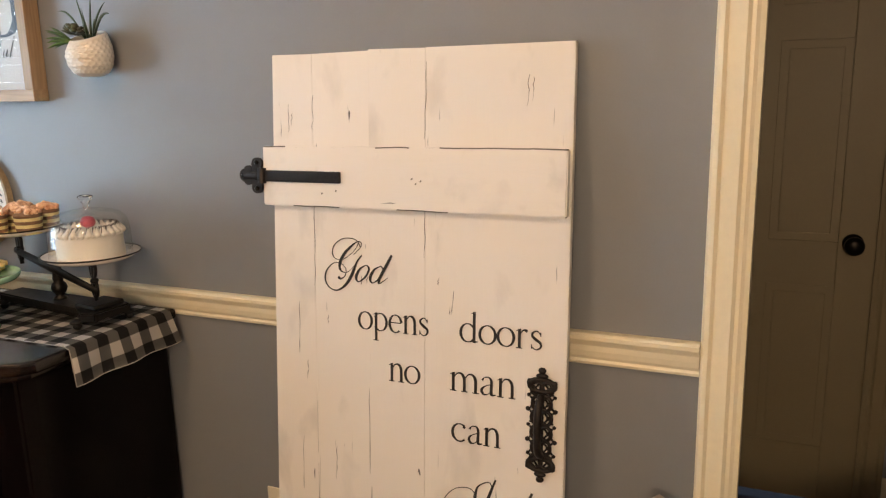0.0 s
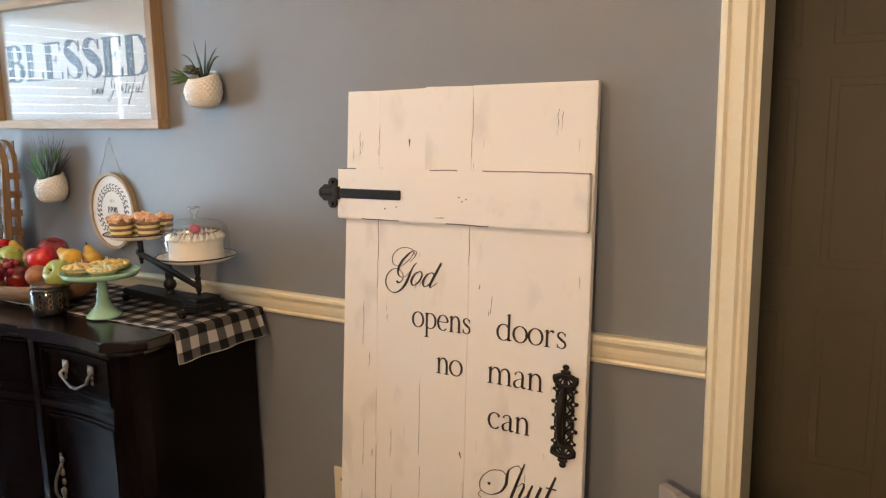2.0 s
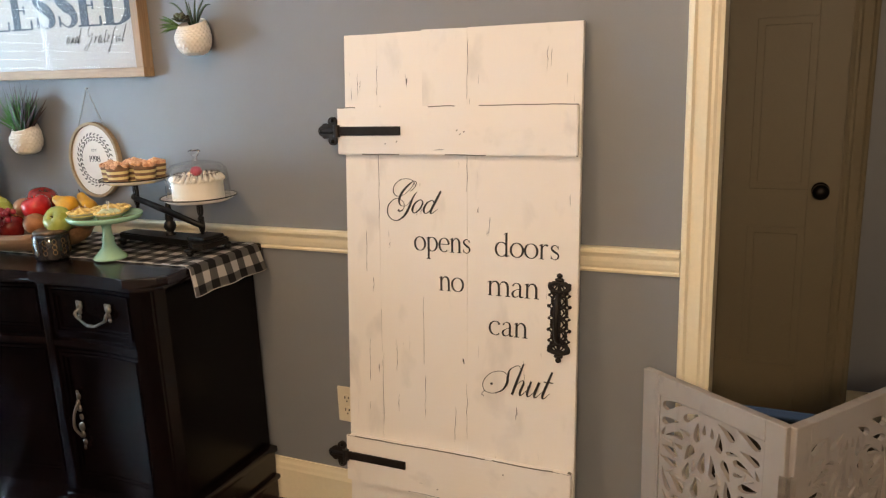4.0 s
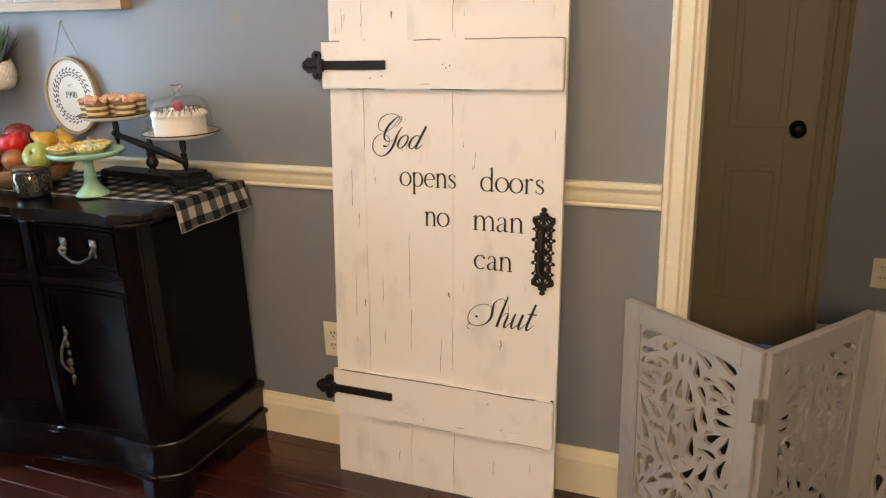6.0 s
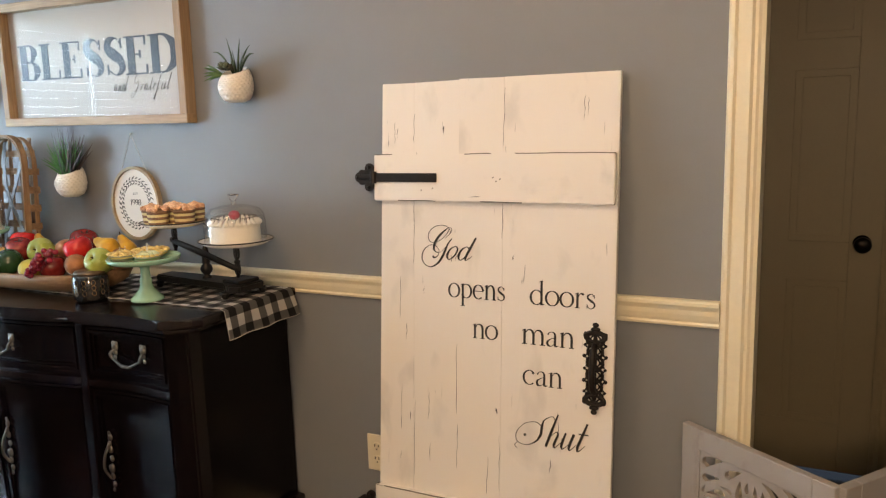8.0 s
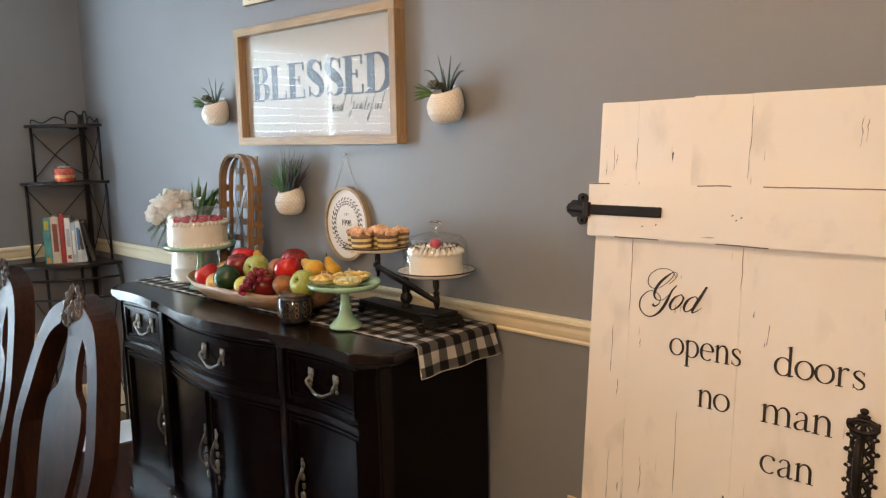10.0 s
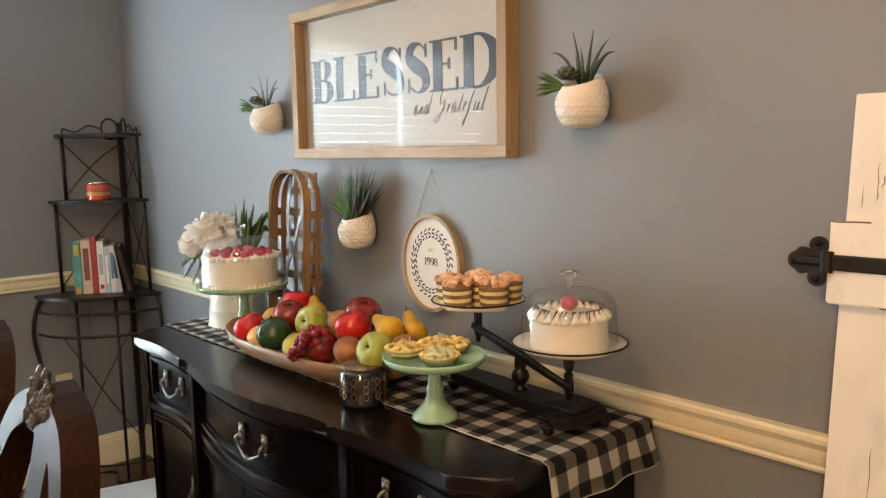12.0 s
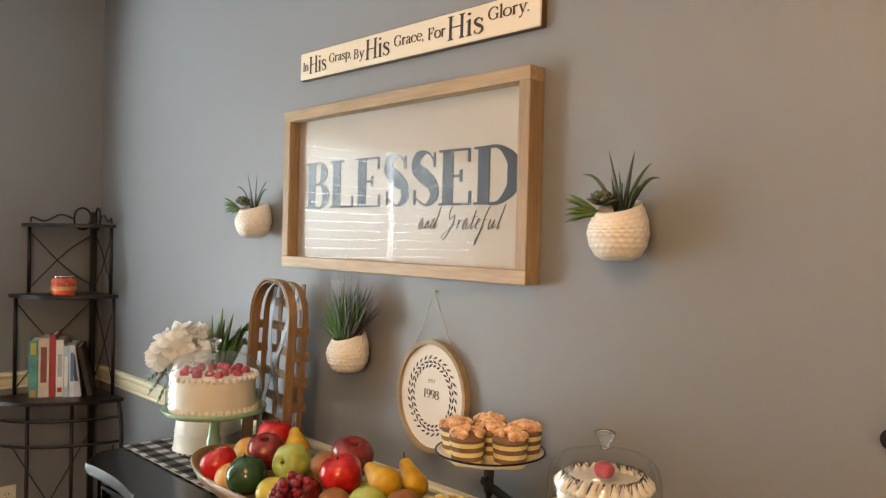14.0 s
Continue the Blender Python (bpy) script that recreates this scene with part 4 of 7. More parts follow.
def drop_pull(parent, x, y, z):
    bm = bmesh.new()
    for k, (dz, r) in enumerate(((0.092, 0.006), (0.078, 0.010), (0.058, 0.008), (0.040, 0.011), (0.012, 0.009), (-0.02, 0.013), (-0.045, 0.010), (-0.070, 0.009), (-0.088, 0.006))):
        blob(bm, (x + 0.003 * math.sin(k * 2), y - 0.003, z + dz), r, 2, (0.9, 0.45, 1.15), 0.2, 4, k)
    tube(bm, spline([(x, y - 0.006, z + 0.06), (x - 0.012, y - 0.016, z + 0.02), (x - 0.014, y - 0.018, z - 0.02), (x, y - 0.008, z - 0.05)], 5), 0.0042, 8)
    return part("drop_pull", bm, PEWTER, parent, "aged pewter door pull", True)


F0 = 0.040
for x0, x1 in ((-0.705, -0.392), (-0.346, 0.346), (0.392, 0.705)):
    d = bowed(x0, x1, 0.703, 0.852, "drawer")
    c = (x0 + x1) / 2
    if abs(c) > 0.1:
        bail_pull(d, c, front_y(c) + 0.032, 0.790, 0.112)
    else:
        bail_pull(d, 0.05, front_y(0.05) + 0.032, 0.790, 0.112)
    # moulding under the drawer row
    bm = bmesh.new()
    n = 16
    A = [(px, front_y(px) + 0.024) for px in [x0 - 0.010 + (x1 - x0 + 0.020) * i / n for i in range(n + 1)]]
    prism(bm, A + [(px, py + 0.03) for px, py in A[::-1]], 0.672, 0.690, "z")
    part("waist_moulding", bm, DARKWOOD, SB)
for x0, x1, px in ((-0.705, -0.392, -0.425), (-0.346, -0.004, -0.035), (0.004, 0.346, 0.035), (0.392, 0.705, 0.440)):
    d = bowed(x0, x1, 0.235, 0.660, "door")
    drop_pull(d, px, front_y(px) + 0.030, 0.435)
for x in (-0.373, 0.373):
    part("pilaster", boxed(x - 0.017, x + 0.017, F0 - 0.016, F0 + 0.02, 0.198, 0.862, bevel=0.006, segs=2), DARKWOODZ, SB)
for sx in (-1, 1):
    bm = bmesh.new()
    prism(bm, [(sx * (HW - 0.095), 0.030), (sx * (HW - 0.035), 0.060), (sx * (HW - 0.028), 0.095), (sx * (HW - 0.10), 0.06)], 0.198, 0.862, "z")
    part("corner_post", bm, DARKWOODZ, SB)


# ---- things on the wall ----
LINEN = worn_paint("whitewashed_board", (0.53, 0.48, 0.435), (0.46, 0.45, 0.44), 0.64, (0.8, 9, 14), 0.6, 0.10)
BLUEINK = worn_paint("faded_blue_black_lettering", (0.058, 0.075, 0.100), (0.16, 0.18, 0.20), 0.60, (3, 9, 9), 0.6, 0.3)
PANE = thin_glass("picture_glass", 0.006)

FR = thing("framed_sign", (-2.196, WY, 1.4385), "wide oak shadow-box frame with blue lettered print", "framed sign", turn=(0, 0.6, 0))
fw, fh, fd, fb = 0.922, 0.444, 0.047, 0.030
for name, a in (("frame_rail", (-fw / 2, fw / 2, -fd, -0.001, 0, fb)), ("frame_rail", (-fw / 2, fw / 2, -fd, -0.001, fh - fb, fh))):
    part(name, boxed(*a, bevel=0.0015), OAK, FR)
for sx in (-1, 1):
    part("frame_stile", boxed(min(sx * fw / 2, sx * (fw / 2 - fb)), max(sx * fw / 2, sx * (fw / 2 - fb)), -fd + 0.0004, -0.0014, fb, fh - fb, bevel=0.0015), OAKZ, FR)
art = part("print", boxed(-fw / 2 + fb, fw / 2 - fb, -0.012, -0.004, fb, fh - fb), LINEN, FR, "white planked print")
for zz in (0.105, 0.215, 0.325):
    part("plank_line", boxed(-0.32 + 0.9 * (zz - 0.2), 0.30, -0.0125, -0.0118, zz, zz + 0.0012), mat("grey_line", (0.55, 0.53, 0.5), 0.8, bump=0), art)
lettered("lettering_blessed", "BLESSED", BLUEINK, art, -0.388, 0.167, -0.0122, 0.0850, 0.806, tk=0.37, tn=0.060, sf=0.29, label="blue-black BLESSED lettering")


def loop(x, up=1.0):
    return [(x, 0.3, 0.3), (x + 0.15, 0.95, 0.5), (x - 0.05, 0.9, 0.3), (x - 0.12, 0.3, 0.9), (x + 0.1, 0.0, 0.2), (x + 0.32, 0.7, 0.1), (x + 0.28, 0.2, 0.9), (x + 0.48, 0.05, 0.2), (x + 0.70, 0.5, 0)]


AND = [loop(0.0), [(0.75, 0.8, 0.3), (0.72, 0.05, 1), (0.95, 0.85, 0.1), (1.05, 0.1, 0.9), (1.3, 0.4, 0)], loop(1.45), [(1.98, 2.1, 0.6), (1.90, 0.9, 1), (1.86, 0.1, 0.9), (2.1, 0.3, 0)]]
GRA = [[(4.0, 2.1, 0.3), (3.5, 2.3, 0.1), (3.2, 1.6, 0.4), (3.45, 0.9, 0.2), (3.9, 1.3, 0.1), (3.9, 0.4, 0.9), (3.4, -0.9, 0.4), (3.1, -0.5, 0), (4.2, 0.5, 0)],
       [(4.4, 0.9, 0.2), (4.55, 0.8, 0.3), (4.5, 0.1, 1), (4.7, 0.8, 0.1), (4.95, 0.8, 0.3)], loop(5.25), [(6.15, 1.7, 0.6), (6.08, 0.6, 1), (6.15, 0.05, 0.4), (6.4, 0.4, 0)], [(5.9, 1.1, 0.2), (6.45, 1.15, 0.2)],
       [(6.55, 0.4, 0.2), (6.85, 0.8, 0.3), (6.65, 0.95, 0.3), (6.6, 0.2, 0.9), (6.9, 0.1, 0.1)], [(7.5, 2.0, 0.3), (7.35, 1.4, 0.4), (7.25, 0.1, 1), (7.1, -1.3, 0.6), (7.0, -0.8, 0), (7.5, 0.3, 0)], [(7.05, 0.85, 0.2), (7.6, 0.9, 0.2)],
       [(8.0, 0.9, 0.5), (7.98, 0.2, 1), (8.2, 0.1, 0.2), (8.45, 0.9, 0.2), (8.42, 0.15, 0.9), (8.7, 0.4, 0)], [(9.1, 2.2, 0.4), (8.98, 1.0, 1), (8.95, 0.1, 0.8), (9.2, 0.3, 0)]]
scripted("lettering_and", AND, INK, art, 0.098, 0.112, -0.0122, 0.0250, 0.085, 0.030, "", 1.12)
scripted("lettering_grateful", GRA, INK, art, 0.098, 0.112, -0.0122, 0.0250, 0.085, 0.030, "", 1.12)
pg = part("glass_pane", boxed(-fw / 2 + fb - 0.004, fw / 2 - fb + 0.004, -0.018, -0.016, fb - 0.004, fh - fb + 0.004), PANE, FR)
pg.visible_shadow = False

SG = thing("wall_plaque_sign", (-2.172, WY, 1.968), "long narrow cream wooden sign with brown lettering", "sign", turn=(0, 1.1, 0))
CREAM = worn_paint("cream_board", (0.74, 0.62, 0.48), (0.45, 0.36, 0.27), 0.66, (0.8, 9, 12), 0.55, 0.12)
part("board", boxed(-0.4425, 0.4425, -0.020, -0.001, 0, 0.076, bevel=0.002), CREAM, SG)
SGE = mat("brown_sign_edge", (0.10, 0.055, 0.03), 0.6, vary=0.3)
part("edge_band", boxed(-0.4432, 0.4432, -0.017, -0.0015, -0.0012, 0.0772), SGE, SG)
BROWN = mat("dark_brown_lettering", (0.035, 0.018, 0.012), 0.6, vary=0.25, scale=40, bump=0)
for nm, txt, x, z, xh, w in (("in", "In", -0.428, 0.024, 0.016, 0.028), ("his", "His", -0.398, 0.014, 0.031, 0.088), ("grasp", "Grasp,", -0.300, 0.031, 0.0165, 0.103), ("by", "By", -0.188, 0.024, 0.0165, 0.046),
                            ("his", "His", -0.138, 0.014, 0.034, 0.102), ("grace", "Grace,", -0.022, 0.030, 0.0175, 0.112), ("for", "For", 0.102, 0.026, 0.0180, 0.062), ("his", "His", 0.168, 0.013, 0.036, 0.118), ("glory", "Glory.", 0.296, 0.036, 0.0180, 0.120)):
    lettered("lettering_" + nm, txt, BROWN, SG, x, z, -0.0202, xh, w, tk=0.19, tn=0.06, sf=0.17)

# round anniversary plaque on a chain
PQ = thing("round_plaque", (-2.041, WY - 0.004, 1.16), "round white 1998 plaque with leaf wreath on chain", "plaque", turn=(-1.5, 0, 0))
HOOPW = wood("pale_hoop_wood", (0.26, 0.18, 0.10), (0.45, 0.33, 0.20), 0.55, "x", 12)
RX, RZ = 0.117, 0.130


def oval(r0, r1, d0, d1, seg=56):
    bm = bmesh.new()
    lathe(bm, [(r0, d0), (r1, d0), (r1, d1), (r0, d1), (r0, d0)], seg)
    bm.transform(pose(0, 0, 0, 90, 0, 0) @ Matrix.Diagonal((RX, RZ, 1, 1)))
    return bm


part("hoop", oval(0.925, 1.0, 0.0, 0.018), HOOPW, PQ)
bm = lathe(bmesh.new(), [(0, 0.010), (0.93, 0.010), (0.93, 0.002), (0, 0.002)], 56)
bm.transform(pose(0, 0, 0, 90, 0, 0) @ Matrix.Diagonal((RX, RZ, 1, 1)))
face = part("face", bm, mat("matt_white_board", (0.80, 0.77, 0.73), 0.7, vary=0.03), PQ)
rl = random.Random(3)
bm = bmesh.new()
for i in range(30):
    a = 2 * math.pi * i / 30
    for k, (rad, da) in enumerate(((0.54, 0.5), (0.61, -0.35), (0.69, 0.55))):
        cx, cz = RX * rad * math.cos(a), RZ * rad * math.sin(a)
        d = a + math.pi / 2 + da + rl.uniform(-0.2, 0.2)
        ln, wd = 0.0086 * rl.uniform(0.8, 1.15), 0.0027
        pts = [(cx - ln * math.cos(d), cz - ln * math.sin(d)), (cx + wd * math.sin(d), cz - wd * math.cos(d)), (cx + ln * math.cos(d), cz + ln * math.sin(d)), (cx - wd * math.sin(d), cz + wd * math.cos(d))]
        prism(bm, pts, -0.0106 - 0.00004 * k, -0.0099, "y")
tagged(part("leaf_wreath", bm, INK, face, "black printed leaf wreath"), kind="stuff")
lettered("lettering_1998", "1998", INK, face, -0.029, -0.006, -0.0101, 0.0145, 0.054, tk=0.15, tn=0.055, sf=0.14)
words("lettering_est", "EST", mat("grey_lettering", (0.25, 0.25, 0.25), 0.6, bump=0), face, (-0.012, -0.0101, 0.030), 0.012, 0.024, 0.0004)
CHAIN = mat("dull_steel_chain", (0.40, 0.37, 0.33), 0.35, 0.9, vary=0.2)
for s in (-1, 1):
    bm = bmesh.new()
    a, b = Vector((s * 0.060, -0.010, 0.118)), Vector((0, -0.012, 0.242))
    n = 22
    for i in range(n):
        c = a + (b - a) * (i + 0.5) / n
        d = (b - a).normalized()
        w = Vector((0, 1, 0)) if i % 2 else Vector((d.z, 0, -d.x))
        tube(bm, [c + d * 0.0040 * math.cos(t) + w * 0.0016 * math.sin(t) for t in [k * math.pi / 4 for k in range(8)]], 0.0006, 5, closed=True)
    part("chain", bm, CHAIN, PQ)
bm = turned([(0, 0.016), (0.004, 0.015), (0.004, 0.012), (0.0018, 0.011), (0.0018, 0)], 10)
bm.transform(pose(0, 0, 0.243, 90, 0, 0))
part("nail", bm, CHAIN, PQ)

# wall-hung planters
PORC = mat("white_dimpled_porcelain", (0.80, 0.76, 0.70), 0.28, vary=0.03, scale=5, bump=0.02)
SUCC = mat("succulent_green", (0.020, 0.040, 0.020), 0.45, vary=0.5, scale=30, fine=200, bump=0.1, tint=(0.034, 0.060, 0.024))
PURP = mat("succulent_purple_brown", (0.055, 0.040, 0.040), 0.45, vary=0.4, scale=30, bump=0.1, tint=(0.06, 0.075, 0.04))
BRIGHT = mat("bright_leaf_green", (0.050, 0.115, 0.025), 0.45, vary=0.4, scale=25, bump=0.1)
GRASS = mat("artificial_grass_green", (0.036, 0.175, 0.018), 0.5, vary=0.5, scale=20, bump=0)
GRASS2 = mat("artificial_grass_purple_tips", (0.055, 0.035, 0.030), 0.5, vary=0.5, scale=20, bump=0)
SOIL = mat("planter_filler", (0.02, 0.016, 0.012), 0.9)


def blade(bm, base, tip, width, sag=0.0, thick=0.25, n=7, twist=0.0):
    """A tapering fleshy leaf that bends over."""
    base, tip = Vector(base), Vector(tip)
    d = tip - base
    side = d.cross(Vector((0.3, 1, 0.2))).normalized()
    nrm = side.cross(d).normalized()
    rings = []
    for i in range(n + 1):
        t = i / n
        c = base + d * t + Vector((0, 0, 1)) * sag * (math.sin(math.pi * 0.8 * t))
        w = width * (1 - t) ** 0.6 * (0.7 + 0.9 * t * (1 - t)) + 0.0003
        rings.append([bm.verts.new(c + side * w), bm.verts.new(c - nrm * w * thick), bm.verts.new(c - side * w), bm.verts.new(c + nrm * w * thick * 0.4)])
    for a, b in zip(rings, rings[1:]):
        for k in range(4):
            bm.faces.new((a[k], a[(k + 1) % 4], b[(k + 1) % 4], b[k]))
    bm.faces.new(rings[0])
    bm.faces.new(rings[-1][::-1])


def planter(at, label, plants, seed, size=1.0, turnz=0.0):
    o = thing("wall_planter", at, label, "planter", "planters on the wall", turn=(0, 0, turnz))
    prof = [(0, -0.048), (0.024, -0.048), (0.040, -0.040), (0.051, -0.022), (0.0555, 0.0), (0.053, 0.020), (0.046, 0.038), (0.041, 0.048), (0.0385, 0.049), (0.0385, 0.044), (0.046, 0.022), (0.044, 0.0), (0, -0.02)]
    fine = []
    for (r0, z0), (r1, z1) in zip(prof[:8], prof[1:8]):
        fine += [(r0 + (r1 - r0) * k / 9, z0 + (z1 - z0) * k / 9) for k in range(9)]
    fine += prof[7:]

    def dimple(a, z):
        if z > 0.043 or z < -0.044:
            return 1
        row = z / 0.0095
        i = math.floor(row + 0.5)
        u = a * 11.0 / math.pi + 0.5 * (i % 2)
        du, dz = (u - math.floor(u) - 0.5) * 2, (row - i) * 2
        return 1 - 0.05 * max(0, 1 - (du * du + dz * dz))
    bm = lathe(bmesh.new(), fine, 132, wobble=dimple)
    # the rim slopes down towards the room
    for v in bm.verts:
        if v.co.z > 0:
            v.co.z += (v.co.y + 0.0) * 0.35 * min(1, v.co.z / 0.04)
        v.co.y = min(v.co.y, 0.0525)
    part("pot", bm, PORC, o, "white dimpled porcelain pot", True)
    part("filler", turned([(0, 0.03), (0.040, 0.030), (0.03, 0.0), (0, 0.0)], 20), SOIL, o)
    r = random.Random(seed)
    plants(o, r)
    return o


def succulents(o, r):
    bm = bmesh.new()
    for (x, z, tx, tz, w, sag, ty) in ((0.008, 0.035, -0.012, 0.145, 0.0075, 0.004, -0.01), (0.014, 0.035, 0.042, 0.135, 0.007, 0.012, -0.012), (0.018, 0.03, 0.088, 0.075, 0.0065, 0.032, -0.005), (0.012, 0.035, 0.062, 0.112, 0.006, 0.018, 0.01),
                                       (0.0, 0.035, -0.065, 0.088, 0.0065, 0.032, -0.015), (0.012, 0.035, 0.016, 0.110, 0.006, 0.0, -0.02), (0.02, 0.03, 0.075, 0.060, 0.0055, 0.028, -0.035), (0.005, 0.03, 0.03, 0.085, 0.007, 0.006, -0.03), (0.0, 0.03, -0.02, 0.10, 0.007, 0.004, 0.01)):
        bm = bmesh.new()
        blade(bm, (x, -0.005, z), (tx, ty - 0.005, tz), w, sag, 0.35)
        part("spiky_leaf", bm, SUCC, o, smooth=True)
    bm = bmesh.new()
    for ring_, (n, rad, lift) in enumerate(((7, 0.030, 0.006), (6, 0.024, 0.018), (4, 0.014, 0.026))):
        for i in range(n):
            a = 2 * math.pi * i / n + ring_ * 0.4
            c = Vector((-0.016, -0.022, 0.052))
            d = Vector((math.cos(a) * rad, -0.004 + math.sin(a) * rad * 0.7, lift + math.sin(a) * -0.006))
            bm = bmesh.new()
            out = bmesh.ops.create_icosphere(bm, subdivisions=1, radius=1)["verts"]
            rot = d.to_track_quat("X", "Z").to_matrix()
            for v in out:
                v.co = c + d * 0.62 + rot @ Vector((v.co.x * rad * 0.52, v.co.y * 0.0105, v.co.z * 0.0035))
            part("rosette_leaf", bm, PURP, o, "purple-brown fleshy leaf", True)
    bm = bmesh.new()
    for i in range(9):
        a = r.uniform(2.4, 4.4)
        bm = bmesh.new()
        blade(bm, (-0.022, -0.03, 0.035), (-0.05 + 0.022 * math.cos(a) - 0.012, -0.04 + 0.02 * math.sin(a), r.uniform(0.015, 0.070)), 0.0062, 0.006, 0.5, 5)
        part("trailing_leaf", bm, BRIGHT, o, smooth=True)


def tuft(o, r):
    for nm, m, n, lo, hi in (("green_grass", GRASS, 130, -1.10, 0.60), ("purple_grass", GRASS2, 55, -0.05, 0.95)):
        bm = bmesh.new()
        for i in range(n):
            a, q = r.uniform(lo, hi), r.uniform(-0.5, 0.3)
            h = r.uniform(0.110, 0.175) * (1 - 0.25 * abs(a)) * (0.82 if nm[0] == "g" else 1)
            b = (r.uniform(-0.028, 0.028), r.uniform(-0.02, 0.012), 0.034)
            blade(bm, b, (b[0] + h * math.sin(a), b[1] + h * 0.55 * q, b[2] + h * math.cos(a)), 0.0058, 0.004, 0.3, 4)
        tagged(part(nm, bm, m, o), kind="stuff")


planter((-1.512, 1.443, 1.538), "white dimpled wall pot with spiky succulents", succulents, 1)
planter((-2.803, 1.443, 1.572), "white dimpled wall pot with small succulents", succulents, 2, turnz=4)
planter((-2.314, 1.443, 1.232), "white dimpled wall pot with grass tuft", tuft, 3)

# tobacco basket leaning behind the fruit
SPLINT = wood("brown_splint_wood", (0.11, 0.060, 0.030), (0.30, 0.18, 0.095), 0.6, "z", 14, 0.15)
SPLINTX = wood("brown_splint_wood_cross", (0.11, 0.060, 0.030), (0.30, 0.18, 0.095), 0.6, "x", 14, 0.15)
TIN = mat("galvanised_band", (0.26, 0.28, 0.30), 0.52, 0.8, vary=0.25, scale=14, bump=0.05)
TB = thing("tobacco_basket", (-2.556, 1.405, ST + 0.002), "brown woven splint basket standing on its end", "basket", turn=(-3, 0, -6))
bw, bh, bd = 0.124, 0.500, 0.058


def loop_pts(w, h, y, r=0.10, n=10):
    pts = [(-w, y, 0.0)]
    pts += [(-w + r - r * math.cos(a), y, h - r + r * math.sin(a)) for a in [math.pi / 2 * i / n for i in range(n + 1)]]
    pts += [(w - r + r * math.sin(a), y, h - r + r * math.cos(a)) for a in [math.pi / 2 * i / n for i in range(n + 1)]]
    return pts + [(w, y, 0.0)]


def band(pts, width, thick, along_y=True):
    """A flat strip that follows points in the x-z plane, width along y."""
    bm = bmesh.new()
    rings = []
    for i, p in enumerate(pts):
        d = (Vector(pts[min(i + 1, len(pts) - 1)]) - Vector(pts[max(i - 1, 0)])).normalized()
        nrm = Vector((-d.z, 0, d.x))
        c = Vector(p)
        rings.append([bm.verts.new(c + Vector((0, sy * width / 2, 0)) + nrm * sn * thick / 2) for sy, sn in ((-1, -1), (1, -1), (1, 1), (-1, 1))])
    for a, b in zip(rings, rings[1:]):
        for k in range(4):
            bm.faces.new((a[k], a[(k + 1) % 4], b[(k + 1) % 4], b[k]))
    bm.faces.new(rings[0][::-1])
    bm.faces.new(rings[-1])
    return bm


part("rim", band(loop_pts(bw, bh, -bd), 0.022, 0.006), SPLINT, TB)
part("rim", band(loop_pts(bw - 0.007, bh - 0.007, -bd + 0.004), 0.026, 0.004), SPLINT, TB)
for k, yy in enumerate((-0.020,)):
    part("side_splint", band(loop_pts(bw - 0.003, bh - 0.004, yy), 0.017, 0.0025), SPLINT, TB)
for i in range(3):
    x = -0.066 + 0.066 * i
    part("upright_splint", boxed(x - 0.011, x + 0.011, -0.004 + 0.002 * (i % 2), -0.0015 + 0.002 * (i % 2), 0.0, bh - 0.006), SPLINT, TB)
for j in range(7):
    z = 0.040 + 0.066 * j
    w = bw - (0.02 if j > 5 else 0.002)
    part("cross_splint", boxed(-w, w, -0.0075, -0.0055, z - 0.012, z + 0.012), SPLINTX, TB)
for j in range(7):
    for s in (-1, 1):
        z = 0.040 + 0.066 * j
        if j < 6:
            part("cross_end", boxed(s * bw - 0.0022, s * bw + 0.0022, -bd + 0.004, -0.006, z - 0.012, z + 0.012), SPLINTX, TB)
for s in (-1, 1):
    pts = spline([(s * 0.13, 0, 0.0), (s * 0.06, 0, 0.16), (-s * 0.03, 0, 0.32), (-s * 0.07, 0, bh - 0.02)], 8)
    bm = bmesh.new()
    rr = []
    for p in pts:
        y = -0.013 - 0.034 * math.sin(math.pi * min(1, p.z / bh)) - 0.003 * (s > 0)
        rr.append([bm.verts.new((p.x + dx, y + dy, p.z)) for dx, dy in ((-0.010, 0), (0.010, 0), (0.010, 0.002), (-0.010, 0.002))])
    for a, b in zip(rr, rr[1:]):
        for k in range(4):
            bm.faces.new((a[k], a[(k + 1) % 4], b[(k + 1) % 4], b[k]))
    part("metal_band", bm, TIN, TB, "bent galvanised metal band")


# ---- things on the sideboard ----
TOPZ = ST + 0.0005

# runner
RC = bmesh.new()
uvl = RC.loops.layers.uv.new("uv")
NX, NY = 90, 16
XL, XR, DROP = -2.990, -1.361, 0.078
LEN = XR - XL
grid = []
for i in range(NX + 1):
    s = (LEN + DROP) * i / NX
    row = []
    for j in range(NY + 1):
        t = j / NY
        yf = 1.135 + 0.02 * min(1, s / LEN)
        y = yf + (1.462 - yf) * t
        if s <= LEN - 0.012:
            p = (XL + s, y, TOPZ + 0.0035 + 0.0008 * noise.noise((s * 9, t * 5, 0)))
        else:
            a = min(1.0, (s - LEN + 0.012) / 0.02)
            d = max(0.0, s - LEN - 0.004)
            p = (XL + LEN - 0.012 + 0.014 * math.sin(a * math.pi / 2) + 0.018 * (d / DROP) + 0.006 * math.sin(t * 15 + 0.6) * d / DROP, y + (0.022 * (0.5 - t) + 0.0) * d / DROP * -1, TOPZ + 0.0035 - 0.011 * (1 - math.cos(a * math.pi / 2)) - d)
        row.append((RC.verts.new(p), s, t * 0.327))
    grid.append(row)
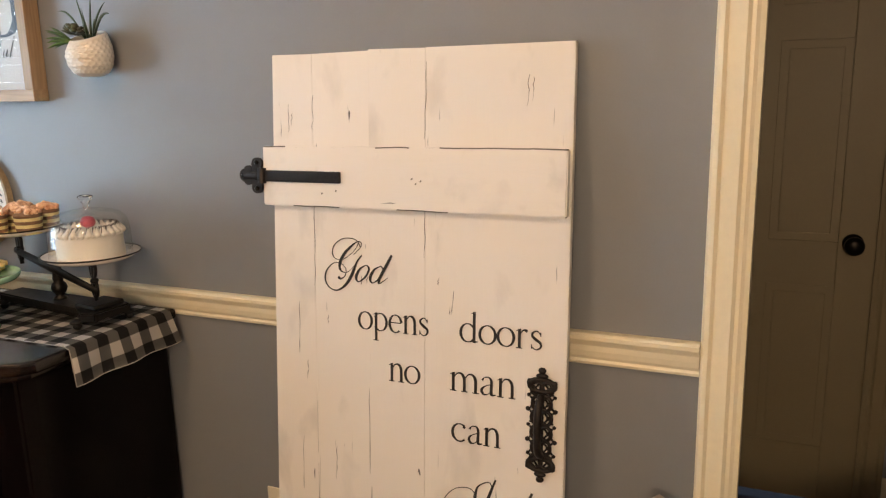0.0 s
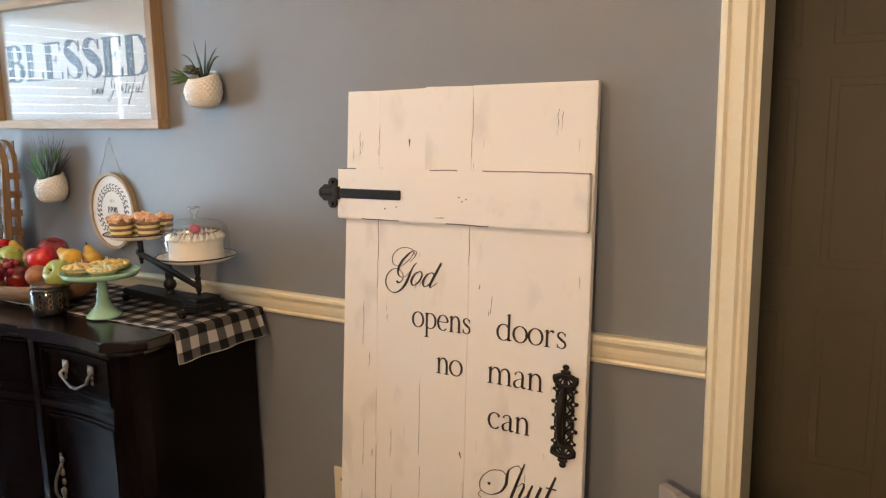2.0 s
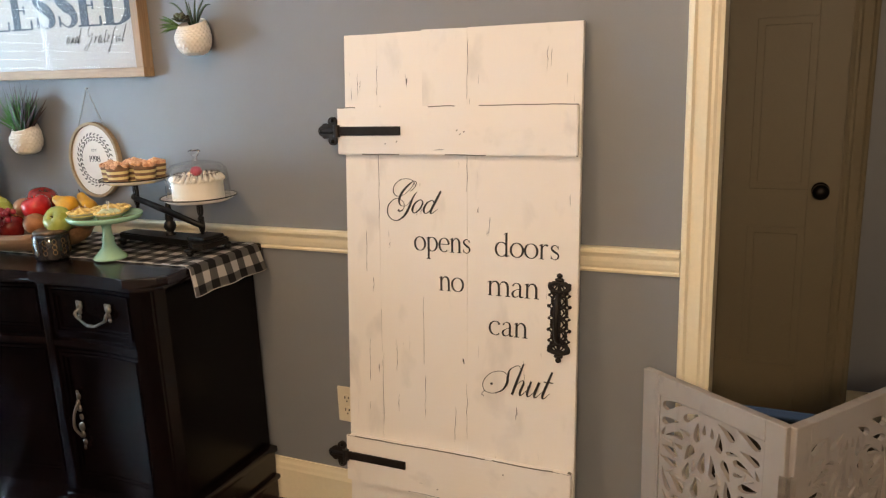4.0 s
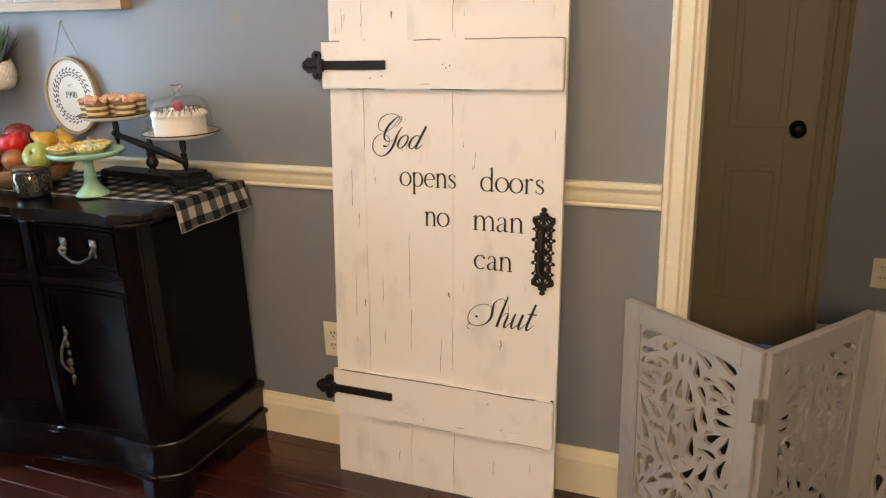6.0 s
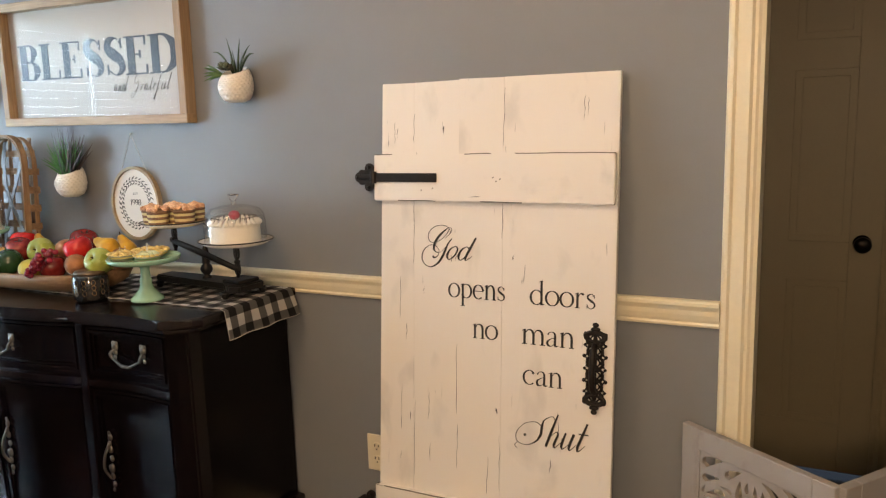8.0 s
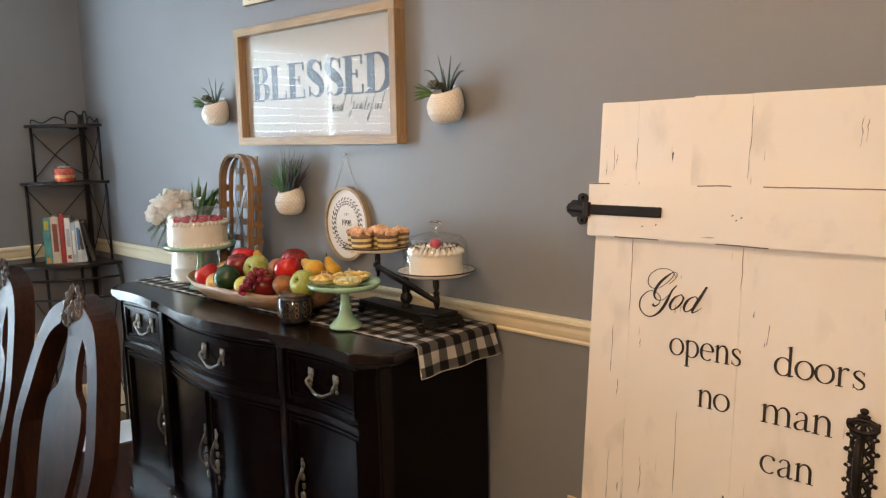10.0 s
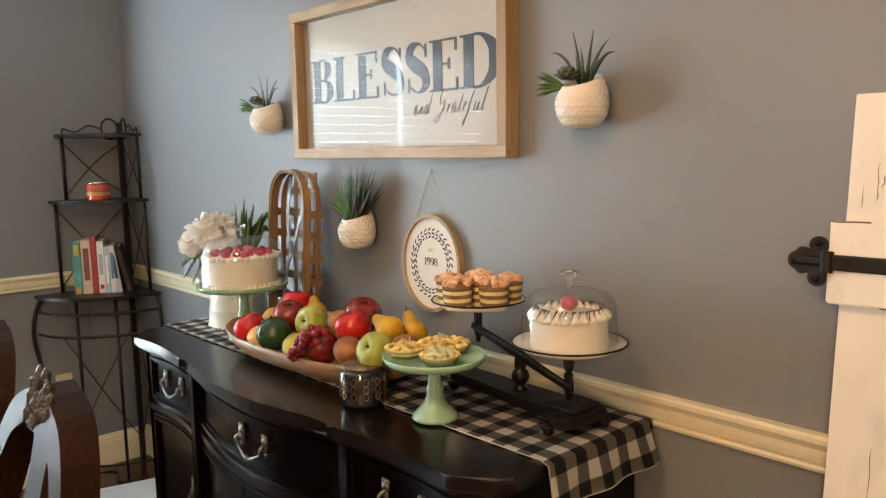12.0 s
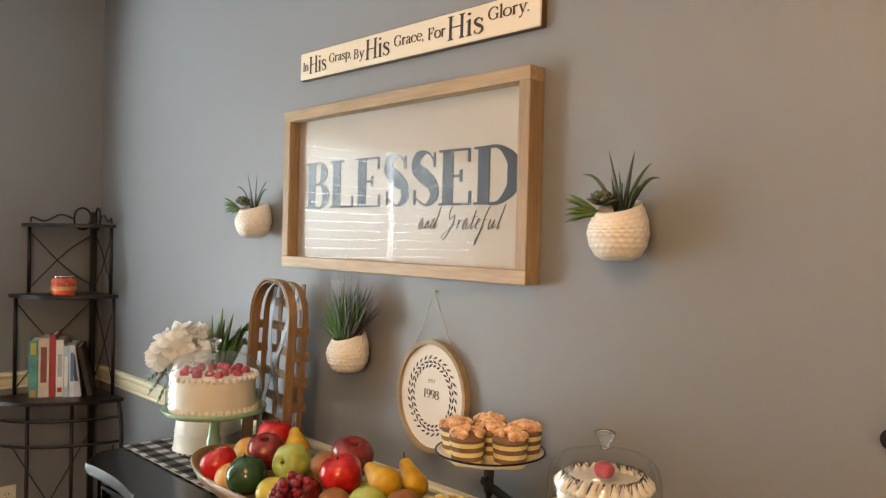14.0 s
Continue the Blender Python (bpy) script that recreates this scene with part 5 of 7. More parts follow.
for i in range(NX):
    for j in range(NY):
        q = [grid[i][j], grid[i + 1][j], grid[i + 1][j + 1], grid[i][j + 1]]
        f = RC.faces.new([v for v, _, _ in q])
        for lp, (_, u, w) in zip(f.loops, q):
            lp[uvl].uv = (u, w)
HEM = [grid[i][0][0].co.copy() for i in range(NX + 1)] + [grid[NX][j][0].co.copy() for j in range(1, NY + 1)]
geo = bmesh.ops.solidify(RC, geom=RC.faces[:], thickness=0.0022)
runner = part("table_runner", RC, checks("buffalo_check_cloth", 0.032), None, "", True)
for k, (i0, i1) in enumerate(((0, NX),)):
    bm = bmesh.new()
    tube(bm, HEM, 0.0011, 5)
    part("hem", bm, mat("white_hem", (0.45, 0.43, 0.40), 0.9, bump=0.1), runner)
tagged(runner, "black and white buffalo-check runner over sideboard end", "table runner")

MINT = mat("jadeite_glass", (0.30, 0.53, 0.38), 0.18, vary=0.06, scale=5, bump=0, coat=0.4)
CLEAR = thin_glass("clear_glass_bell", 0.10)
SOLIDG = glass("solid_glass_knob")
ICING = mat("white_icing", (0.80, 0.75, 0.66), 0.55, vary=0.05, scale=25, fine=90, bump=0.25)
BERRY = mat("red_berries", (0.42, 0.045, 0.075), 0.3, vary=0.4, scale=40, bump=0.1)


def cake_stand(name, at, r, h, label, category="cake stand"):
    o = thing(name, at, label, category)
    k = h / 0.13
    prof = [(0, 0.004), (0.030, 0.004), (0.046, 0.0), (0.048, 0.003), (0.045, 0.009), (0.034, 0.020), (0.022, 0.035), (0.0165, 0.052), (0.0185, 0.062), (0.014, 0.072), (0.0125, 0.095), (0.017, 0.112), (0.026, 0.118)]
    prof = [(a * (0.9 + 0.12 * r / 0.1), b * k) for a, b in prof]
    part("pedestal", turned(prof + [(0, 0.118 * k)], 40), MINT, o, smooth=True)
    z = h
    part("plate", turned([(0, z - 0.012), (r * 0.6, z - 0.012), (r * 0.93, z - 0.010), (r * 0.985, z - 0.004), (r, z + 0.004), (r * 0.985, z + 0.006), (r * 0.955, z + 0.001), (r * 0.9, z - 0.003), (0, z - 0.003)], 56), MINT, o, smooth=True)
    return o


def glass_bell(at, r, h, label):
    o = thing("glass_cake_dome", at, label, "cake dome")
    prof = [(r, 0.0), (r * 1.005, 0.004), (r, h * 0.35), (r * 0.985, h * 0.62), (r * 0.93, h * 0.80), (r * 0.78, h * 0.92), (r * 0.45, h * 0.985), (0, h)]
    b = part("bell", turned(prof, 56), CLEAR, o, smooth=True)
    b.visible_shadow = False
    part("bell_rim", tube(bmesh.new(), [(r * math.cos(a), r * math.sin(a), 0.0018) for a in [2 * math.pi * i / 48 for i in range(48)]], 0.0017, 6, closed=True), CLEAR, o, smooth=True)
    kb = part("knob", turned([(0.010, h - 0.001), (0.006, h + 0.006), (0.0065, h + 0.013), (0.014, h + 0.022), (0.0175, h + 0.031), (0.013, h + 0.033), (0.010, h + 0.029), (0, h + 0.028)], 20), SOLIDG, o, "clear glass knob", True)
    kb.visible_shadow = False
    return o


def frosted_cake(at, r, h, label, berries, drizzle):
    o = thing("frosted_cake", at, label, "cake")
    bm = turned([(0, 0.0), (r, 0.0), (r * 1.01, 0.01), (r * 0.995, h * 0.5), (r, h * 0.93), (r * 0.97, h), (0, h + 0.001)], 64, wobble=lambda a, z: 1 + (0.010 * abs(math.sin(a * 14)) if drizzle and z < h * 0.9 else 0) + 0.008 * noise.noise((math.cos(a) * 5, math.sin(a) * 5, z * 60)))
    part("icing", bm, ICING, o, smooth=True)
    for lvl, n, rr in ((0.006, 40, 0.010 * r / 0.12), (h - 0.004, 40, 0.0085 * r / 0.12))[1 if drizzle else 0:]:
        bm = bmesh.new()
        for i in range(n):
            a = 2 * math.pi * i / n
            blob(bm, ((r + 0.001) * math.cos(a), (r + 0.001) * math.sin(a), lvl), rr, 1, (1, 1, 1.15))
        tagged(part("piped_border", bm, ICING, o, smooth=True), kind="stuff")
    rb = random.Random(8)
    if berries:
        for i in range(18):
            a, q = 2 * math.pi * i / 18, r * (0.74 if i % 2 else 0.50)
            part("raspberry", (lambda b: (blob(b, (q * math.cos(a), q * math.sin(a), h + 0.006), 0.0125, 2, (1, 1, 0.95), 0.18, 7, i), b)[1])(bmesh.new()), BERRY, o, smooth=True)
    if drizzle:
        for i in range(26):
            a = 2 * math.pi * i / 26
            bm = bmesh.new()
            q = r * 0.88
            for k in range(5):
                blob(bm, (q * math.cos(a) + 0.002 * math.cos(a) * k, q * math.sin(a) + 0.002 * math.sin(a) * k, h + 0.011 - 0.0032 * k), 0.0040 + 0.0013 * k, 1, (1, 1, 0.75))
            part("piped_rosette", bm, ICING, o, smooth=True)
        bm = bmesh.new()
        for i in range(64):
            a = 2 * math.pi * i / 64 + rb.uniform(-0.09, 0.09)
            q0, q1 = r * rb.uniform(0.74, 0.84), r * rb.uniform(0.94, 1.02)
            pts = spline([(q0 * math.cos(a), q0 * math.sin(a), h + 0.010), (r * 0.87 * math.cos(a + 0.05), r * 0.87 * math.sin(a + 0.05), h + 0.0165), (q1 * math.cos(a - 0.03), q1 * math.sin(a - 0.03), h + 0.004 - rb.uniform(0, 0.006))], 3)
            tube(bm, pts, 0.00075, 5)
        tagged(part("chocolate_drizzle", bm, mat("chocolate", (0.035, 0.016, 0.009), 0.3, bump=0), o), kind="stuff")
        bm = bmesh.new()
        blob(bm, (0, 0, h + 0.020), 0.017, 3, (1, 1, 0.85), 0.06, 9)
        part("raspberry", bm, BERRY, o, smooth=True)
    return o


# tall jade stand with the berry cake
CX, CY = -2.602, 1.225
CS = cake_stand("cake_stand", (CX, CY, TOPZ + 0.0035), 0.134, 0.165, "tall jade-green glass pedestal cake stand on runner")
PZ = TOPZ + 0.0035 + 0.165 - 0.003
frosted_cake((CX, CY, PZ), 0.106, 0.094, "round white frosted cake topped with raspberries", True, False)
glass_bell((CX, CY, PZ), 0.122, 0.152, "clear glass dome with knob over berry cake")

# small jade stand with three tarts
CS2 = cake_stand("cake_stand", (-1.676, 1.172, TOPZ + 0.0035), 0.106, 0.128, "low jade-green glass stand holding three tarts")
TZ = TOPZ + 0.0035 + 0.128 - 0.003
FOIL = mat("foil_tart_case", (0.55, 0.48, 0.38), 0.4, 0.7, vary=0.2, bump=0.05)
CRUST = mat("golden_pastry", (0.62, 0.40, 0.13), 0.55, vary=0.35, scale=40, bump=0.3, tint=(0.72, 0.55, 0.22))
LIME = mat("green_lime_filling", (0.20, 0.30, 0.12), 0.45, vary=0.4, scale=40, bump=0.2)


def tart(at, r, filling, label, seed):
    o = thing("fruit_tart", at, label, "tart", "tarts on the small stand")
    part("foil_case", turned([(0, 0), (r * 0.72, 0), (r, 0.016), (r * 1.02, 0.018), (r * 0.97, 0.018), (r * 0.7, 0.006), (0, 0.006)], 40, wobble=lambda a, z: 1 + 0.02 * math.sin(a * 20) * min(1, z / 0.01)), FOIL, o, smooth=True)
    bm = turned([(0, 0.016), (r * 0.85, 0.016), (r * 0.93, 0.019), (r * 0.93, 0.008), (0, 0.008)], 40)
    part("filling", bm, filling, o, smooth=True)
    bm = bmesh.new()
    for i in range(16):
        a = 2 * math.pi * i / 16
        blob(bm, (r * 0.91 * math.cos(a), r * 0.91 * math.sin(a), 0.019), r * 0.19, 1, (1, 1, 0.6), 0.15, 4, i)
    part("crimped_edge", bm, CRUST, o, smooth=True)
    q = random.Random(seed)
    strip_mat = CRUST if filling is not LIME else mat("pale_glaze", (0.55, 0.58, 0.36), 0.4)
    for i in range(7):
        x, y = q.uniform(-0.5, 0.5) * r, q.uniform(-0.5, 0.5) * r
        a = q.uniform(0, 3.1)
        bm = tube(bmesh.new(), spline([(x - 0.018 * math.cos(a), y - 0.018 * math.sin(a), 0.018), (x, y, 0.025), (x + 0.018 * math.cos(a), y + 0.018 * math.sin(a), 0.018)], 3), 0.0055, 6)
        part("pastry_strip", bm, strip_mat, o, smooth=True)
    bm = bmesh.new()
    for i in range(2):
        x, y = q.uniform(-0.3, 0.3) * r, q.uniform(-0.3, 0.3) * r
        tube(bm, [(x, y, 0.02), (x + 0.003, y, 0.040)], [0.0014, 0.0008], 6)
    part("wick", bm, mat("white_wick", (0.7, 0.66, 0.55), 0.8, bump=0), o)


tart((-1.730, 1.140, TZ), 0.040, CRUST, "small yellow pastry tart in foil case", 1)
tart((-1.698, 1.218, TZ), 0.053, CRUST, "larger golden lattice pastry tart", 2)
tart((-1.634, 1.150, TZ), 0.039, LIME, "small green lime tart in foil case", 5)

# dark jar candle
JC = thing("jar_candle", (-1.864, 1.128, TOPZ), "dark smoked glass jar candle with gold pattern", "candle")
SMOKE = mat("smoked_dark_glass", (0.020, 0.020, 0.022), 0.12, vary=0.4, scale=20, bump=0, coat=0.5)
GOLD = mat("dull_gold_print", (0.16, 0.10, 0.035), 0.4, 0.7, vary=0.4, scale=40, bump=0)
part("jar", turned([(0, 0), (0.042, 0.0), (0.050, 0.006), (0.0515, 0.03), (0.0515, 0.074), (0.047, 0.081), (0.043, 0.081), (0.043, 0.068), (0, 0.068)], 40), SMOKE, JC, smooth=True)
part("lid", turned([(0, 0.092), (0.040, 0.092), (0.0465, 0.088), (0.0465, 0.081), (0, 0.081)], 40), mat("pewter_lid", (0.16, 0.11, 0.075), 0.4, 0.6, vary=0.5, scale=30), JC, smooth=True)
bm = bmesh.new()
for i in range(12):
    a = 2 * math.pi * i / 12
    for k in range(3):
        c = (0.0516 * math.cos(a), 0.0516 * math.sin(a), 0.028 + 0.016 * k)
        t = Vector((-math.sin(a), math.cos(a), 0))
        tube(bm, [Vector(c) + t * 0.006 * math.cos(u) + Vector((0, 0, 0.0075 * math.sin(u))) for u in [j * math.pi / 5 for j in range(10)]], 0.0009, 4, closed=True)
tagged(part("gold_pattern", bm, GOLD, JC), kind="stuff")

# balance-scale stand
SC = thing("balance_scale_stand", (-1.589, 1.335, TOPZ + 0.0035), "black iron balance-scale stand with two plates", "scale stand", turn=(0, 0, -5))
BLK = mat("black_cast_iron", (0.007, 0.006, 0.0055), 0.45, 0.4, vary=0.4, scale=18, bump=0.12)
bm = bmesh.new()
prism(bm, [(-0.205, -0.032), (0.12, -0.040), (0.165, -0.072), (0.20, -0.055), (0.20, 0.045), (0.165, 0.055), (0.12, 0.038), (-0.205, 0.034)], 0.020, 0.042, "z")
bmesh.ops.bevel(bm, geom=bm.edges[:], offset=0.004, segments=2, affect="EDGES")
part("base", bm, BLK, SC)
part("base_block", boxed(0.115, 0.188, -0.045, 0.038, 0.042, 0.054, bevel=0.005, segs=2), BLK, SC)
for x, y in ((-0.19, -0.03), (-0.19, 0.035), (0.15, -0.068), (0.185, 0.05)):
    bm = bmesh.new()
    blob(bm, (x, y, 0.009), 0.011, 2, (1, 1, 0.82))
    blob(bm, (x, y - 0.002, 0.018), 0.014, 2, (1.1, 1, 0.5))
    part("foot", bm, BLK, SC, smooth=True)
part("centre_post", turned([(0, 0.04), (0.017, 0.042), (0.014, 0.047), (0.008, 0.051), (0.016, 0.060), (0.0195, 0.070), (0.016, 0.081), (0.011, 0.086), (0.013, 0.092), (0.011, 0.12), (0.008, 0.135), (0.004, 0.148), (0, 0.150)], 24), BLK, SC, smooth=True)
LZ, RZ2 = 0.208, 0.163
beam = bmesh.new()
tube(beam, [(-0.150, -0.005, 0.155), (0, -0.012, 0.122), (0.150, -0.005, 0.078)], [0.009, 0.012, 0.009], 8, flat=0.55)
part("beam", beam, BLK, SC, smooth=True)
for x, lo, hi in ((-0.135, 0.120, LZ - 0.010), (0.140, 0.052, RZ2 - 0.010)):
    bm = bmesh.new()
    m_ = (lo + hi) / 2
    for cz in (hi - 0.022, lo + 0.030):
        tube(bm, [(x + 0.0085 * math.cos(a), -0.002, cz + 0.021 * math.sin(a)) for a in [i * math.pi / 8 for i in range(16)]], 0.0042, 8, closed=True)
    tube(bm, [(x, -0.002, lo), (x, -0.002, hi)], 0.0052, 8)
    blob(bm, (x, -0.002, m_), 0.010, 2, (1, 1, 0.8))
    part("hanger_post", bm, BLK, SC, smooth=True)
ENAM = mat("white_enamel", (0.78, 0.74, 0.68), 0.22, vary=0.05, bump=0, coat=0.3)


def enamel_plate(x, z, r):
    p = part("plate", turned([(0, z - 0.010), (r * 0.55, z - 0.010), (r * 0.8, z - 0.006), (r, z + 0.006), (r * 0.985, z + 0.0085), (r * 0.80, z - 0.002), (r * 0.6, z - 0.004), (0, z - 0.004)], 56, at=(x, 0, 0)), ENAM, SC, "white enamel plate with black rim", True)
    part("rim", tube(bmesh.new(), [(x + r * 0.995 * math.cos(a), r * 0.995 * math.sin(a), z + 0.0078) for a in [2 * math.pi * i / 56 for i in range(56)]], 0.0021, 6, closed=True), BLK, p, smooth=True)


enamel_plate(-0.135, LZ, 0.104)
enamel_plate(0.140, RZ2, 0.111)
M = SC.matrix_world
right_plate = M @ Vector((0.140, 0, RZ2 - 0.004))
left_plate = M @ Vector((-0.135, 0, LZ - 0.004))
frosted_cake(tuple(right_plate), 0.074, 0.066, "small white cake with chocolate drizzle and raspberry", False, True)
glass_bell(tuple(right_plate), 0.092, 0.116, "small clear glass dome over drizzled cake")

# striped cupcakes
BRN, YEL = mat("brown_sponge_layer", (0.21, 0.115, 0.065), 0.7, vary=0.2, scale=60, bump=0.2), mat("pale_cream_layer", (0.72, 0.60, 0.30), 0.6, vary=0.08, scale=30)
CRUMB = mat("orange_crumble", (0.72, 0.20, 0.07), 0.6, vary=0.45, scale=50, bump=0.4, tint=(0.86, 0.47, 0.30))


def cupcake(at, seed):
    o = thing("layered_cupcake", at, "striped brown and cream cupcake with orange crumble", "cupcake", "cupcakes on the scale plate")
    r0, r1 = 0.0285, 0.0325
    n = 5
    for i in range(n):
        a, b = r0 + (r1 - r0) * i / n, r0 + (r1 - r0) * (i + 1) / n
        z0_, z1_ = 0.042 * i / n, 0.042 * (i + 1) / n
        part("layer", turned([(0, z0_), (a, z0_), (b + 0.0004 * (i % 2), z1_ - 0.0003), (0, z1_ - 0.0003)], 28), YEL if i % 2 == 0 else BRN, o)
    part("cap", turned([(0.0, 0.042), (0.0327, 0.042), (0.0332, 0.049), (0.027, 0.053), (0.012, 0.058), (0, 0.059)], 24), BRN, o, smooth=True)
    q = random.Random(seed)
    bm = bmesh.new()
    for i in range(42):
        a, rr = q.uniform(0, 6.28), 0.0285 * math.sqrt(q.random())
        blob(bm, (rr * math.cos(a), rr * math.sin(a), 0.066 - rr * 0.42), q.uniform(0.0065, 0.0100), 1, (1, 1, 0.85), 0.3, 5, i)
    tagged(part("crumble", bm, CRUMB, o), kind="stuff")


for i, (dx, dy) in enumerate(((-0.062, -0.026), (0.004, -0.066), (0.066, -0.018), (-0.044, 0.046), (0.002, 0.001), (0.040, 0.053))):
    cupcake((left_plate.x + dx, left_plate.y + dy, left_plate.z + 0.0006), i)

# enamel canister with flowers
CAN = thing("enamel_canister", (-2.815, 1.315, TOPZ + 0.0035), "chipped white enamel canister used as flower vase", "canister")
CHIP = worn_paint("chipped_white_enamel", (0.86, 0.82, 0.74), (0.03, 0.025, 0.02), 0.66, (3, 3, 6), 0.3, 0.08)
part("body", turned([(0, 0.0), (0.099, 0.0), (0.1005, 0.006), (0.098, 0.010), (0.094, 0.052), (0.0955, 0.055), (0.0935, 0.058), (0.088, 0.115), (0.084, 0.165), (0.086, 0.170), (0.082, 0.172), (0.080, 0.165), (0.082, 0.02), (0, 0.02)], 48), CHIP, CAN, smooth=True)
part("base_band", tube(bmesh.new(), [(0.1 * math.cos(a), 0.1 * math.sin(a), 0.003) for a in [2 * math.pi * i / 48 for i in range(48)]], 0.0022, 6, closed=True), worn_paint("chipped_black_rim", (0.55, 0.52, 0.47), (0.02, 0.018, 0.015), 0.5, (14, 14, 3)), CAN)
bm = tube(bmesh.new(), spline([(0.085, -0.02, 0.150), (0.125, -0.03, 0.135), (0.128, -0.03, 0.085), (0.092, -0.02, 0.07)], 6), 0.0045, 8)
part("handle", bm, ENAM, CAN, smooth=True)

FLW = thing("flower_bouquet", (-2.815, 1.315, TOPZ + 0.226), "white silk flowers with dark green fern leaves", "flowers")
PETAL = mat("white_silk_petals", (0.93, 0.92, 0.90), 0.7, vary=0.03, scale=30, bump=0.05)
_t, _m = PETAL.node_tree.nodes.new("ShaderNodeBsdfTranslucent"), PETAL.node_tree.nodes.new("ShaderNodeMixShader")
_t.inputs["Color"].default_value = (0.86, 0.84, 0.80, 1)
_m.inputs[0].default_value = 0.45
PETAL.node_tree.links.new(PETAL.node_tree.nodes["Principled BSDF"].outputs[0], _m.inputs[1])
PETAL.node_tree.links.new(_t.outputs[0], _m.inputs[2])
PETAL.node_tree.links.new(_m.outputs[0], PETAL.node_tree.nodes["Material Output"].inputs["Surface"])
LEAF = mat("dark_silk_leaf", (0.018, 0.070, 0.016), 0.45, vary=0.5, scale=30, bump=0.1, tint=(0.045, 0.125, 0.03))
rf = random.Random(12)


def petal(bm, c, d, r):
    """A cupped petal that opens along d."""
    d = d.normalized()
    u = d.orthogonal().normalized()
    w = d.cross(u)
    vs = []
    for i in range(4):
        for j in range(5):
            s, t = i / 3, (j / 4 - 0.5) * 2
            p = c + u * r * (s * (1.0 - 0.1 * t * t)) + w * r * 0.62 * t * math.sin(math.pi * (0.18 + 0.72 * s)) + d * r * (0.42 * s * s + 0.22 * t * t * s)
            vs.append(bm.verts.new(p))
    for i in range(3):
        for j in range(4):
            k = i * 5 + j
            bm.faces.new((vs[k], vs[k + 1], vs[k + 6], vs[k + 5]))


def bloom(parent, c, R, n):
    bm = bmesh.new()
    for i in range(n):
        ph, th = math.acos(1 - 1.7 * (i + 0.5) / n), i * 2.39996
        d = Vector((math.sin(ph) * math.cos(th), math.sin(ph) * math.sin(th), math.cos(ph)))
        f = Vector(c) + d * R * rf.uniform(0.62, 0.92)
        for k in range(3):
            q = d + Vector((rf.uniform(-0.3, 0.3), rf.uniform(-0.3, 0.3), rf.uniform(-0.3, 0.3)))
            petal(bm, f, q, R * 0.56)
    blob(bm, c, R * 0.80, 3, (1, 1, 1), 0.12, 5)
    part("bloom", bm, PETAL, parent, "white ruffled bloom", True)


def spread(l, f, z):
    """A place in the bouquet: l across it, f towards the room."""
    return (-0.43 * l + 0.9 * f, -0.9 * l - 0.43 * f, z)


for (l, f, z), R, n in (((0.085, 0.02, 0.090), 0.054, 48), ((0.118, 0.0, 0.048), 0.050, 46), ((0.055, 0.035, 0.045), 0.048, 46), ((0.050, -0.02, 0.095), 0.046, 40), ((0.108, -0.03, 0.075), 0.046, 36), ((0.012, 0.03, 0.058), 0.040, 36), ((0.020, -0.01, 0.088), 0.036, 34)):
    bloom(FLW, spread(l, f, z), R, n // 2)


def fern(parent, base, tip, leaflets, ln, bend):
    bm = bmesh.new()
    base, tip = Vector(base), Vector(tip)
    spine = spline([base, base + (tip - base) * 0.5 + Vector((0, 0, bend)), tip], 8)
    tube(bm, spine, 0.0014, 5)
    for i in range(leaflets):
        t = 0.15 + 0.85 * i / leaflets
        p = spine[int(t * (len(spine) - 1))]
        d = (spine[min(int(t * 16) + 1, 16)] - p).normalized() if int(t * 16) < 16 else (tip - base).normalized()
        sd = d.cross(Vector((0.2, 1, 0.1))).normalized()
        for s in (-1, 1):
            l_ = ln * (1 - 0.65 * t) + 0.006
            blade(bm, p, p + (sd * s * 0.85 + d * 0.6) * l_, 0.0075, 0.0, 0.15, 3)
    part("fern_leaf", bm, LEAF, parent)


for b, t, n, l_, q in (((0, 0.02, 0), (-0.115, 0.06, 0.150), 14, 0.040, 0.02), ((0, 0.02, 0), (-0.080, 0.07, 0.120), 13, 0.040, 0.02), ((0.03, 0.02, 0.02), (0.165, 0.04, -0.055), 12, 0.036, 0.05), ((0.03, 0.02, 0.02), (0.140, 0.05, -0.075), 11, 0.034, 0.05), ((0, 0, 0.02), (-0.115, 0.05, 0.08), 12, 0.034, 0.03), ((0.02, 0.02, 0.0), (0.175, 0.02, -0.02), 12, 0.03, 0.04)):
    fern(FLW, spread(*b), spread(*t), n, l_, q)
bm = bmesh.new()
for b, t in (((0.0, 0, -0.202), (0.02, 0, 0.06)), ((-0.02, 0, -0.202), (-0.05, -0.02, 0.06)), ((0.0, 0.01, -0.202), (0.0, 0.02, 0.08))):
    tube(bm, [b, t], 0.003, 6)
part("stems", bm, LEAF, FLW)
for l, f, z, w in ((-0.030, 0.05, 0.185, 0.030), (-0.055, 0.05, 0.165, 0.027), (-0.005, 0.05, 0.165, 0.024), (-0.075, 0.07, 0.135, 0.024), (-0.040, 0.08, 0.125, 0.028), (-0.020, 0.07, 0.145, 0.026), (-0.060, 0.06, 0.11, 0.028), (-0.085, 0.06, 0.10, 0.024), (-0.035, 0.04, 0.15, 0.03), (-0.09, 0.05, 0.14, 0.024)):
    bm = bmesh.new()
    blade(bm, spread(l * 0.4, f * 0.6, 0.01), spread(l * 1.15, f, z * 1.05), w * 1.9, 0.0, 0.10, 7)
    part("broad_leaf", bm, LEAF, FLW, smooth=True)

